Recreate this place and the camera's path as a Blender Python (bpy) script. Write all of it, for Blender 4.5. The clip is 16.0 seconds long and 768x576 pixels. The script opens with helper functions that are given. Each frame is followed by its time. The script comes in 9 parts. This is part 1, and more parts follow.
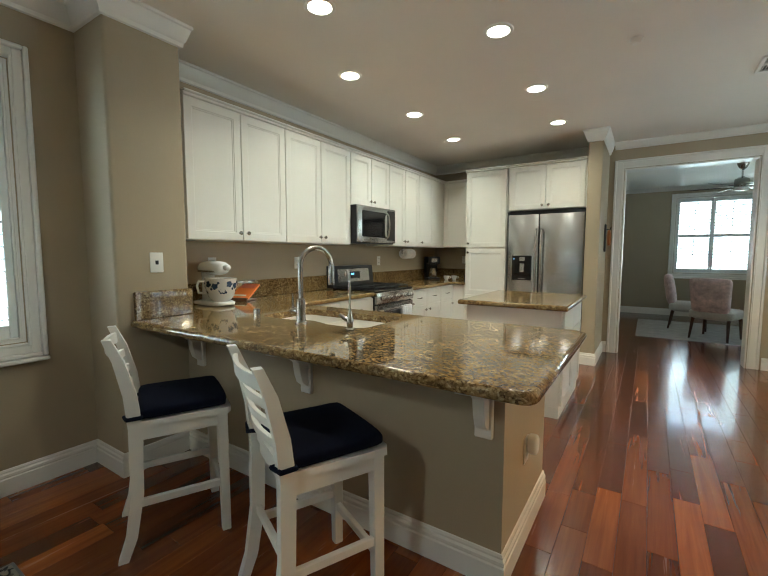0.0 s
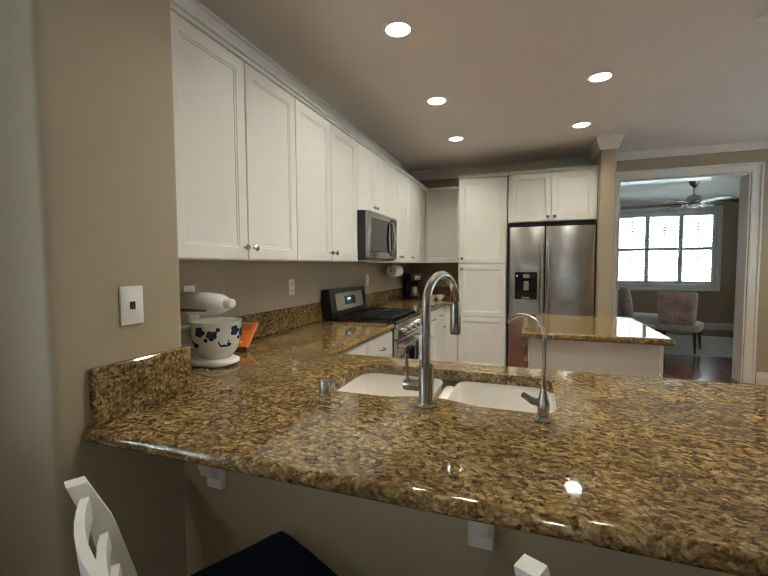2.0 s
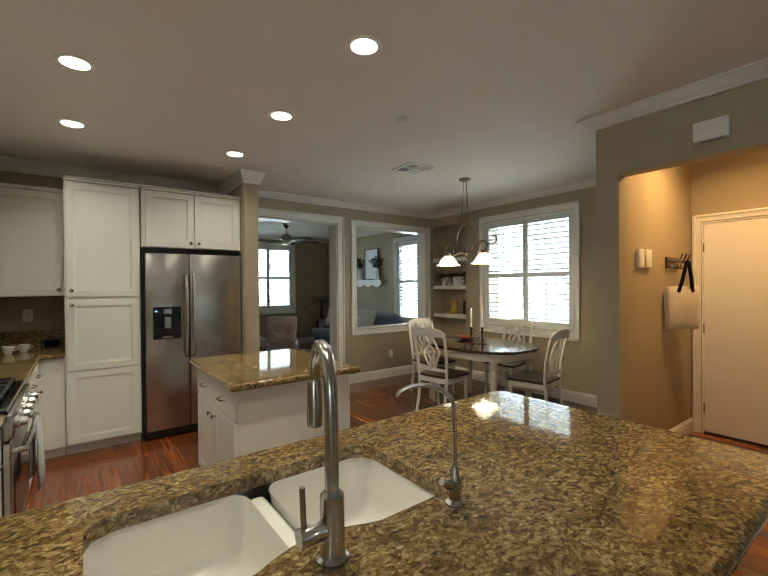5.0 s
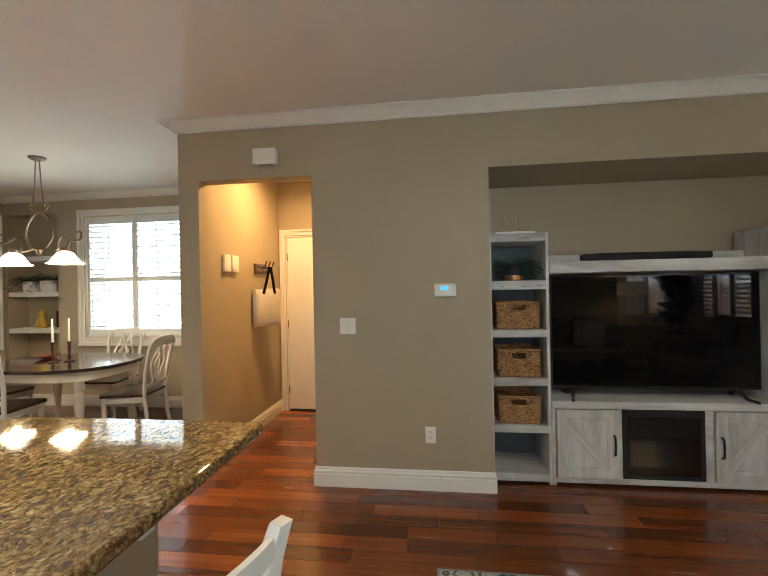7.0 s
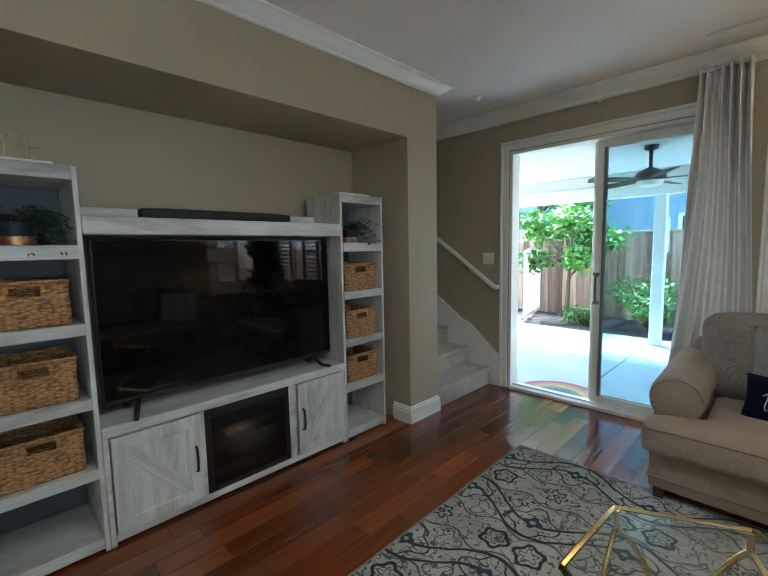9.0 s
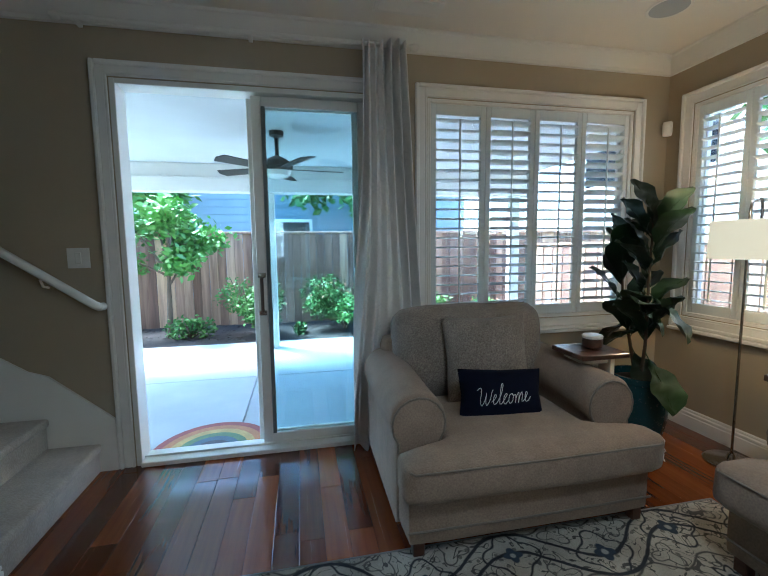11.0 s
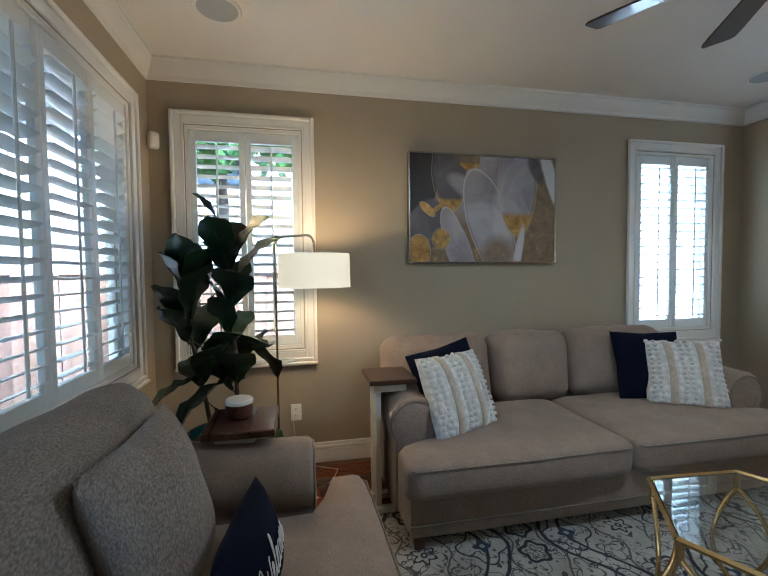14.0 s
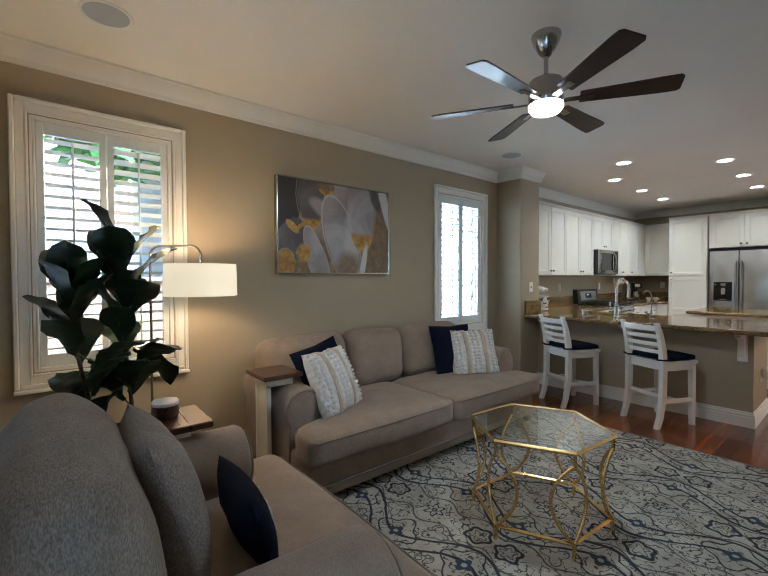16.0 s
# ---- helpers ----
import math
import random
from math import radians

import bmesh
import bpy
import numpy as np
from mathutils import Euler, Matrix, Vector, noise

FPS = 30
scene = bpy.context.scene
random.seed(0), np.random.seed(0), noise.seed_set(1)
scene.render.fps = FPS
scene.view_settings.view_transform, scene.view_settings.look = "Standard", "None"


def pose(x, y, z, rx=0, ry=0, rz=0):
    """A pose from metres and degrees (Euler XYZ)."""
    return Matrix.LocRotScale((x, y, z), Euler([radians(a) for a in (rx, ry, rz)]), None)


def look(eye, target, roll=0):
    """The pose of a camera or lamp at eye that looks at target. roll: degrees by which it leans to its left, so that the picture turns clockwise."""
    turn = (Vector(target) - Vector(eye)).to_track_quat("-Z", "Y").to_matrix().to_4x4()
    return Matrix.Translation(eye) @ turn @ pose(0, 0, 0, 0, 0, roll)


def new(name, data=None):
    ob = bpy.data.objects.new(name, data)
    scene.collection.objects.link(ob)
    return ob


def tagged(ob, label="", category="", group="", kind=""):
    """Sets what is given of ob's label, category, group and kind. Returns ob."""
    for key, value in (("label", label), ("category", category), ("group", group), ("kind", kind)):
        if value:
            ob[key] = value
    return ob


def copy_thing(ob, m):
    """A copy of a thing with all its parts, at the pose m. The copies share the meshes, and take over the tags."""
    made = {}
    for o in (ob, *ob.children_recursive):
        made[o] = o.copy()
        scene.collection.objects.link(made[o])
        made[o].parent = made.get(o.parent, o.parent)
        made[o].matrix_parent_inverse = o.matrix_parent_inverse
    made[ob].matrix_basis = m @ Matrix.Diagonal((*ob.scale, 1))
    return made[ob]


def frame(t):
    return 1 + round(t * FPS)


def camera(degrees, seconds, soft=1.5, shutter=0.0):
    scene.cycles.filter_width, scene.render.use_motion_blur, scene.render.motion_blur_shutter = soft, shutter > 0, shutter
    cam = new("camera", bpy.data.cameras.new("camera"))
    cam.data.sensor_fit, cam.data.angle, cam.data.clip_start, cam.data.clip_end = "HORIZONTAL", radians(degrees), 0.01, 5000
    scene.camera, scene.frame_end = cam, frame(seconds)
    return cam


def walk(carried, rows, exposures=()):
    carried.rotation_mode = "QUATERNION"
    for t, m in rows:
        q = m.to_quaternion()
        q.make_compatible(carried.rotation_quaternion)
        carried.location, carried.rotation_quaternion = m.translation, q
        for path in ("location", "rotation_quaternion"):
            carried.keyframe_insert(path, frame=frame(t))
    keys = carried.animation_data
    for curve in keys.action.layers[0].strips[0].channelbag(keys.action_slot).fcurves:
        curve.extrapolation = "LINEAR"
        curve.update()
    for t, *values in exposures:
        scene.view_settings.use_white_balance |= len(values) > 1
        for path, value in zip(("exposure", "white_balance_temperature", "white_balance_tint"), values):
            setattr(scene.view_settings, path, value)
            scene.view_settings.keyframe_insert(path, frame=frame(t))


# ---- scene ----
cam = camera(87.0, 16.0, 1.15)
PATH = [
    (0, (0.422, 0.124, 1.289), (-0.667, 1.794, 1.121), 0.1),
    (0.5, (0.085, 0.145, 1.302), (-1.0, 1.818, 1.142), 0.3),
    (1, (-0.26, 0.178, 1.314), (-1.319, 1.869, 1.17), 0.1),
    (1.5, (-0.566, 0.306, 1.334), (-1.491, 2.074, 1.203), -0.2),
    (2, (-0.885, 0.501, 1.355), (-1.563, 2.38, 1.244), -0.3),
    (2.5, (-1.14, 0.689, 1.369), (-1.494, 2.655, 1.275), -0.4),
    (3, (-1.328, 0.899, 1.384), (-1.31, 2.897, 1.299), -0.6),
    (3.2, (-1.391, 0.966, 1.402), (-1.227, 2.958, 1.32), -0.6),
    (5.3, (-1.601, 1.03, 1.461), (-0.277, 2.529, 1.464), -0.7),
    (5.5, (-1.585, 0.993, 1.464), (-0.183, 2.419, 1.476), -0.9),
    (6, (-1.512, 0.877, 1.448), (0.134, 2.013, 1.477), -1.0),
    (6.5, (-1.43, 0.715, 1.435), (0.443, 1.415, 1.452), -1.2),
    (7, (-1.344, 0.594, 1.417), (0.641, 0.842, 1.417), -1.1),
    (7.5, (-1.228, 0.467, 1.395), (0.763, 0.28, 1.36), -1.1),
    (8, (-1.08, 0.352, 1.359), (0.833, -0.226, 1.279), -1.0),
    (8.5, (-0.863, 0.264, 1.368), (0.841, -0.773, 1.227), -0.9),
    (9, (-0.572, 0.13, 1.415), (0.833, -1.279, 1.214), -1.1),
    (11.3, (0.377, -1.055, 1.318), (-0.345, -2.909, 1.115), -1.0),
    (11.5, (0.396, -1.177, 1.329), (-0.54, -2.932, 1.112), -1.2),
    (12, (0.391, -1.466, 1.331), (-1.016, -2.872, 1.122), -1.2),
    (12.5, (0.398, -1.768, 1.34), (-1.347, -2.728, 1.146), -1.2),
    (13, (0.372, -2.055, 1.346), (-1.567, -2.516, 1.179), -1.0),
    (13.5, (0.406, -2.325, 1.336), (-1.59, -2.306, 1.221), -0.9),
    (14, (0.435, -2.578, 1.331), (-1.521, -2.172, 1.25), -0.6),
    (14.5, (0.408, -2.803, 1.351), (-1.464, -2.102, 1.3), -0.3),
    (15, (0.447, -3.019, 1.375), (-1.319, -2.08, 1.34), -0.1),
    (15.5, (0.546, -3.121, 1.372), (-1.096, -1.979, 1.343), -0.1),
    (16, (0.669, -3.208, 1.345), (-0.873, -1.935, 1.299), -0.2),
]
walk(cam, [(t, look(eye, target, roll)) for t, eye, target, roll in PATH],
     [(0.0, 4.08, 5750, -6), (1.5, 4.05, 5740, 0), (3.0, 3.55, 6400, 6), (5.5, 3.57, 6080, -1), (6.5, 3.85, 6200, 1), (7.5, 4.5, 6300, 6), (8.0, 4.3, 5950, 2),
      (8.5, 4.3, 5550, -4), (9.2, 4.15, 5400, -2), (11.5, 3.75, 4850, -3), (12.5, 3.9, 4880, 1), (14.0, 3.95, 4880, 1), (16.0, 4.0, 5220, 3)])
E_DOWN = 0.42
E_FAN = 0.9
E_FLOOR = 1.1
E_HALL = 1.7
E_N5 = 2.4
E_W2 = 1.5
E_DW = 2.8
E_N6 = 1.8

# ---- world and sun ----
world = bpy.data.worlds.new("world")
scene.world = world
world.use_nodes = True
wn = world.node_tree
sky = wn.nodes.new("ShaderNodeTexSky")
sky.sky_type = 'NISHITA'
sky.sun_disc = False
sky.sun_elevation = radians(58)
sky.sun_rotation = radians(124)
wn.nodes["Background"].inputs[1].default_value = 0.15
wn.links.new(sky.outputs[0], wn.nodes["Background"].inputs[0])
sun = new("sun", bpy.data.lights.new("sun", 'SUN'))
sun.data.energy = 3.2
sun.data.angle = radians(25)
sun.data.color = (1.0, 0.97, 0.93)
sun.matrix_world = look((9.0, -6.0, 17.0), (0, 0, 0))


def lamp(name, kind, place, energy, color, size=0.1, target=None, spread=None, size_y=None):
    data = bpy.data.lights.new(name, kind)
    data.energy, data.color = energy, color
    if kind == 'AREA':
        data.size = size
        data.shape = 'DISK'
        if size_y:
            data.shape, data.size_y = 'RECTANGLE', size_y
        if spread:
            data.spread = radians(spread)
    elif kind == 'SPOT':
        data.shadow_soft_size, data.spot_size, data.spot_blend = size, radians(spread or 120), 0.8
    else:
        data.shadow_soft_size = size
    ob = new(name, data)
    ob.matrix_world = look(place, target or (place[0], place[1] + 0.0001, place[2] - 1))
    return ob


# ---- building helpers ----
def box(bm, a, b, bevel=0.0, seg=1):
    lo = [min(p, q) for p, q in zip(a, b)]
    hi = [max(p, q) for p, q in zip(a, b)]
    v = [bm.verts.new((x, y, z)) for z in (lo[2], hi[2]) for y in (lo[1], hi[1]) for x in (lo[0], hi[0])]
    fs = [bm.faces.new([v[i] for i in q]) for q in ((0, 2, 3, 1), (4, 5, 7, 6), (0, 1, 5, 4), (2, 6, 7, 3), (0, 4, 6, 2), (1, 3, 7, 5))]
    if bevel > 0:
        es = list({e for f in fs for e in f.edges})
        bmesh.ops.bevel(bm, geom=es, offset=bevel, segments=seg, affect='EDGES', profile=0.5)
    return fs


def lathe(bm, prof, n=20, c=(0, 0, 0), axis='z', cap=True):
    """Turn a profile of (radius, height) pairs about an axis through c."""
    rings = []
    for r, h in prof:
        ring = []
        for k in range(n):
            a = 2 * math.pi * k / n
            p = (r * math.cos(a), r * math.sin(a), h)
            if axis == 'x':
                p = (h, p[0], p[1])
            elif axis == 'y':
                p = (p[1], h, p[0])
            ring.append(bm.verts.new((c[0] + p[0], c[1] + p[1], c[2] + p[2])))
        rings.append(ring)
    for r0, r1 in zip(rings, rings[1:]):
        for k in range(n):
            bm.faces.new((r0[k], r0[(k + 1) % n], r1[(k + 1) % n], r1[k]))
    if cap:
        bm.faces.new(rings[0][::-1])
        bm.faces.new(rings[-1])
    return rings


def tube(bm, pts, r, n=8, rads=None):
    """A round bar along a line of points."""
    pts = [Vector(p) for p in pts]
    rings = []
    up = Vector((0.13, 0.27, 0.95)).normalized()
    for i, p in enumerate(pts):
        d = (pts[min(i + 1, len(pts) - 1)] - pts[max(i - 1, 0)]).normalized()
        if abs(d.dot(up)) > 0.98:
            up = Vector((0.9, 0.3, 0.1)).normalized()
        s = d.cross(up).normalized()
        up = s.cross(d).normalized()
        rr = rads[i] if rads else r
        rings.append([bm.verts.new(p + s * rr * math.cos(2 * math.pi * k / n) + up * rr * math.sin(2 * math.pi * k / n)) for k in range(n)])
    for r0, r1 in zip(rings, rings[1:]):
        for k in range(n):
            bm.faces.new((r0[k], r0[(k + 1) % n], r1[(k + 1) % n], r1[k]))
    bm.faces.new(rings[0][::-1])
    bm.faces.new(rings[-1])


def prism(bm, outline, z0, z1):
    """Extrude a plan outline (x, y) from z0 to z1."""
    lo = [bm.verts.new((x, y, z0)) for x, y in outline]
    hi = [bm.verts.new((x, y, z1)) for x, y in outline]
    bm.faces.new(lo[::-1])
    bm.faces.new(hi)
    n = len(outline)
    for k in range(n):
        bm.faces.new((lo[k], lo[(k + 1) % n], hi[(k + 1) % n], hi[k]))


def sweep(bm, path, prof, closed=False):
    """Sweep a moulding profile of (out, up) pairs along level points; out is to the right of the way walked."""
    pts = [Vector(p) for p in path]
    n = len(pts)
    rings = []
    for i, p in enumerate(pts):
        ds = []
        if i > 0 or closed:
            ds.append((p - pts[i - 1]).normalized())
        if i < n - 1 or closed:
            ds.append((pts[(i + 1) % n] - p).normalized())
        nr = [Vector((d.y, -d.x, 0)) for d in ds]
        m = nr[0] if len(nr) == 1 else (nr[0] + nr[1]) / max(0.2, 1 + nr[0].dot(nr[1]))
        rings.append([bm.verts.new(p + m * o + Vector((0, 0, u))) for o, u in prof])
    k = len(prof)
    for i in range(n if closed else n - 1):
        r0, r1 = rings[i], rings[(i + 1) % n]
        for j in range(k):
            bm.faces.new((r0[j], r1[j], r1[(j + 1) % k], r0[(j + 1) % k]))
    if not closed:
        bm.faces.new(rings[0][::-1])
        bm.faces.new(rings[-1])


def shade(me, angle=35):
    for f in me.polygons:
        f.use_smooth = True
    me.set_sharp_from_angle(angle=radians(angle))


def finish(name, bm, material, smooth=35):
    bmesh.ops.recalc_face_normals(bm, faces=bm.faces)
    me = bpy.data.meshes.new(name)
    bm.to_mesh(me)
    bm.free()
    if material:
        me.materials.append(material)
    if smooth:
        shade(me, smooth)
    return me


def part(name, bm, material, parent, label="", m=None, smooth=35):
    ob = new(name, finish(name, bm, material, smooth))
    ob.parent = parent
    if m is not None:
        ob.matrix_basis = m
    if label:
        ob["label"] = label
    return ob


def shared(name, me, parent, m):
    ob = new(name, me)
    ob.parent = parent
    ob.matrix_basis = m
    return ob


def thing(name, m, label, category, group="", kind=""):
    ob = new(name)
    ob.empty_display_size = 0.1
    ob.matrix_basis = m
    return tagged(ob, label, category, group, kind)


def setting(name, bm, material, label="", category="", smooth=35):
    ob = new(name, finish(name, bm, material, smooth))
    return tagged(ob, label, category, "", "structure")


def soft(ob, levels=2):
    s = ob.modifiers.new("subsurf", 'SUBSURF')
    s.levels = s.render_levels = levels
    return ob


# ---- materials ----
def material(name):
    m = bpy.data.materials.new(name)
    m.use_nodes = True
    t = m.node_tree
    return m, t, t.nodes["Principled BSDF"]


def link(t, a, b):
    t.links.new(a, b)


def tex(t, kind, scale=1.0, **inputs):
    n = t.nodes.new(kind)
    if "Scale" in n.inputs:
        n.inputs["Scale"].default_value = scale
    for k, v in inputs.items():
        n.inputs[k].default_value = v
    return n


def coords(t, what="Object", scale=(1, 1, 1), rot=(0, 0, 0)):
    c = t.nodes.new("ShaderNodeTexCoord")
    mp = t.nodes.new("ShaderNodeMapping")
    mp.inputs["Scale"].default_value = scale
    mp.inputs["Rotation"].default_value = [radians(a) for a in rot]
    link(t, c.outputs[what], mp.inputs[0])
    return mp.outputs[0]


def ramp(t, src, stops, smooth=True):
    r = t.nodes.new("ShaderNodeValToRGB")
    e = r.color_ramp.elements
    while len(e) < len(stops):
        e.new(0.5)
    for el, (p, c) in zip(e, stops):
        el.position = p
        el.color = (*c, 1) if len(c) == 3 else c
    if not smooth:
        r.color_ramp.interpolation = 'CONSTANT'
    link(t, src, r.inputs[0])
    return r.outputs[0]


def mix(t, fac, a, b, mode='MIX'):
    n = t.nodes.new("ShaderNodeMix")
    n.data_type = 'RGBA'
    n.blend_type = mode
    for k, v in ((0, fac), (6, a), (7, b)):
        if hasattr(v, "is_linked"):
            link(t, v, n.inputs[k])
        else:
            n.inputs[k].default_value = v if k == 0 else (*v, 1)
    return n.outputs[2]


def calc(t, op, a, b=0.0, c=0.0):
    n = t.nodes.new("ShaderNodeMath")
    n.operation = op
    for sock, v in zip(n.inputs, (a, b, c)):
        if hasattr(v, "is_linked"):
            link(t, v, sock)
        else:
            sock.default_value = v
    return n.outputs[0]


def bump(t, bsdf, src, strength=0.2, dist=0.002):
    b = t.nodes.new("ShaderNodeBump")
    b.inputs["Strength"].default_value = strength
    b.inputs["Distance"].default_value = dist
    link(t, src, b.inputs["Height"])
    link(t, b.outputs[0], bsdf.inputs["Normal"])


def paint(name, color, rough=0.5, grain=220.0, relief=0.15, vary=0.06, metal=0.0):
    """A plain coat: fine relief, faint large and small unevenness."""
    m, t, b = material(name)
    co = coords(t)
    big = tex(t, "ShaderNodeTexNoise", 1.7, Detail=4.0)
    link(t, co, big.inputs["Vector"])
    fine = tex(t, "ShaderNodeTexNoise", grain, Detail=3.0)
    link(t, co, fine.inputs["Vector"])
    lo = tuple(max(0.0, c * (1 - vary)) for c in color)
    hi = tuple(min(1.0, c * (1 + vary)) for c in color)
    link(t, ramp(t, big.outputs[0], [(0.3, lo), (0.7, hi)]), b.inputs["Base Color"])
    link(t, calc(t, 'MULTIPLY_ADD', fine.outputs[0], 0.16, rough - 0.08), b.inputs["Roughness"])
    b.inputs["Metallic"].default_value = metal
    bump(t, b, fine.outputs[0], relief, 0.0015)
    return m


def emit(name, color, strength):
    m, t, b = material(name)
    b.inputs["Base Color"].default_value = (*color, 1)
    b.inputs["Emission Color"].default_value = (*color, 1)
    b.inputs["Emission Strength"].default_value = strength
    return m


def metal(name, color, rough=0.25, brushed=(1, 1, 60)):
    m, t, b = material(name)
    co = coords(t, scale=brushed)
    n = tex(t, "ShaderNodeTexNoise", 30.0, Detail=4.0)
    link(t, co, n.inputs["Vector"])
    b.inputs["Base Color"].default_value = (*color, 1)
    b.inputs["Metallic"].default_value = 1.0
    link(t, calc(t, 'MULTIPLY_ADD', n.outputs[0], 0.14, rough - 0.07), b.inputs["Roughness"])
    bump(t, b, n.outputs[0], 0.015, 0.0003)
    return m


def wood(name, dark, light, scale=(1, 1, 1), rough=0.4, axis='x', coat=0.0, per=None, relief=0.1):
    """Grain runs along the axis. per: 'object' or 'island' varies the tone from piece to piece."""
    m, t, b = material(name)
    st = {'x': (0.8, 14, 14), 'y': (14, 0.8, 14), 'z': (14, 14, 0.8)}[axis]
    co = coords(t, scale=tuple(a * s for a, s in zip(st, scale)))
    if per:
        g = t.nodes.new("ShaderNodeObjectInfo" if per == 'object' else "ShaderNodeNewGeometry")
        rnd = g.outputs["Random"] if per == 'object' else g.outputs["Random Per Island"]
        shift = t.nodes.new("ShaderNodeCombineXYZ")
        for k in range(3):
            link(t, calc(t, 'MULTIPLY', rnd, 37.0 + 11 * k), shift.inputs[k])
        add = t.nodes.new("ShaderNodeVectorMath")
        link(t, co, add.inputs[0])
        link(t, shift.outputs[0], add.inputs[1])
        co = add.outputs[0]
    n = tex(t, "ShaderNodeTexNoise", 2.2, Detail=8.0, Roughness=0.62, Distortion=0.6)
    link(t, co, n.inputs["Vector"])
    col = ramp(t, n.outputs[0], [(0.3, dark), (0.72, light)])
    if per:
        tone = ramp(t, rnd, [(0.0, (0.42, 0.36, 0.34)), (0.35, (0.7, 0.66, 0.62)), (0.75, (1, 1, 1)), (1.0, (1.5, 1.6, 1.5))])
        col = mix(t, 1.0, col, tone, 'MULTIPLY')
    link(t, col, b.inputs["Base Color"])
    link(t, calc(t, 'MULTIPLY_ADD', n.outputs[0], 0.2, rough - 0.1), b.inputs["Roughness"])
    if coat:
        b.inputs["Coat Weight"].default_value = coat
        b.inputs["Coat Roughness"].default_value = 0.09
    bump(t, b, n.outputs[0], relief, 0.001)
    return m


def fabric(name, color, weave=900.0, vary=0.12, rough=0.95, relief=0.4, sheen=0.3, slub=1.0):
    m, t, b = material(name)
    co = coords(t)
    n = tex(t, "ShaderNodeTexNoise", 7.0, Detail=6.0, Roughness=0.7)
    link(t, co, n.inputs["Vector"])
    w = tex(t, "ShaderNodeTexNoise", weave * 0.3, Detail=2.0)
    link(t, coords(t, scale=(1, 2.5, 1)), w.inputs["Vector"])
    lo = tuple(c * (1 - vary) for c in color)
    hi = tuple(min(1, c * (1 + vary)) for c in color)
    c1 = ramp(t, n.outputs[0], [(0.3, lo), (0.7, hi)])
    c2 = ramp(t, w.outputs[0], [(0.3, (1 - 0.18 * slub,) * 3), (0.7, (1 + 0.1 * slub,) * 3)])
    link(t, mix(t, 1.0, c1, c2, 'MULTIPLY'), b.inputs["Base Color"])
    b.inputs["Roughness"].default_value = rough
    b.inputs["Sheen Weight"].default_value = sheen
    b.inputs["Specular IOR Level"].default_value = 0.12
    bump(t, b, w.outputs[0], relief, 0.002)
    return m


def glass(name, tint=(1, 1, 1), rough=0.0):
    m, t, b = material(name)
    b.inputs["Base Color"].default_value = (*tint, 1)
    b.inputs["Roughness"].default_value = rough
    b.inputs["IOR"].default_value = 1.45
    b.inputs["Transmission Weight"].default_value = 1.0
    return m


M_WALL = paint("greige_wall_paint", (0.39, 0.322, 0.22), 0.62, 90.0, 0.25, 0.03)
M_CEIL = paint("ceiling_paint", (0.8, 0.755, 0.68), 0.75, 120.0, 0.25, 0.02)
M_TRIM = paint("white_trim_paint", (0.78, 0.755, 0.70), 0.35, 160.0, 0.05, 0.02)
M_CAB = paint("white_cabinet_paint", (0.76, 0.74, 0.68), 0.33, 140.0, 0.05, 0.03)
M_SHUT = paint("white_shutter_paint", (0.72, 0.74, 0.72), 0.38, 160.0, 0.04, 0.02)
M_STEEL = metal("stainless_steel", (0.5, 0.49, 0.475), 0.25, (60, 60, 1))
M_CHROME = metal("brushed_nickel", (0.42, 0.405, 0.38), 0.2)
M_BLACK = paint("black_plastic", (0.012, 0.012, 0.014), 0.3, 200.0, 0.05, 0.1)
M_IRON = paint("cast_iron", (0.015, 0.015, 0.016), 0.6, 200.0, 0.2, 0.1)
M_BGLASS = paint("black_glass", (0.006, 0.006, 0.007), 0.08, 50.0, 0.0, 0.05)
M_PORC = paint("white_porcelain", (0.82, 0.80, 0.76), 0.12, 80.0, 0.0, 0.02)
M_GLASS = glass("clear_glass")
M_NAVY = fabric("navy_cloth", (0.004, 0.006, 0.017), 700.0, 0.2, 0.95, 0.3, 0.0)
M_SOFA = fabric("taupe_upholstery", (0.285, 0.217, 0.164), 420.0, 0.14, 0.95, 0.6, 0.12)
M_SOFA2 = fabric("taupe_upholstery_ribbed", (0.265, 0.225, 0.188), 420.0, 0.16, 0.95, 1.0, 0.12, 2.4)
M_PIPE = fabric("upholstery_piping", (0.2, 0.17, 0.14), 700.0, 0.08, 0.95, 0.3, 0.2)
M_WHITEWOOD = paint("white_painted_wood", (0.74, 0.72, 0.67), 0.42, 70.0, 0.12, 0.05)
M_CREAM = paint("cream_painted_wood", (0.70, 0.66, 0.55), 0.45, 70.0, 0.12, 0.06)
M_DARKWOOD = wood("dark_walnut", (0.03, 0.011, 0.006), (0.085, 0.032, 0.016), rough=0.3, axis='x', coat=0.3)
M_REDWOOD = wood("reddish_stained_wood", (0.07, 0.024, 0.01), (0.17, 0.066, 0.03), rough=0.35, axis='x')
M_BRASS = metal("polished_brass", (0.78, 0.56, 0.24), 0.2)
M_CORD = paint("beige_cord", (0.62, 0.56, 0.46), 0.5)
M_PLANK = wood("cherry_plank", (0.15, 0.034, 0.007), (0.25, 0.07, 0.016), (1, 0.7, 1), 0.24, 'y', 0.45, 'object', 0.006)
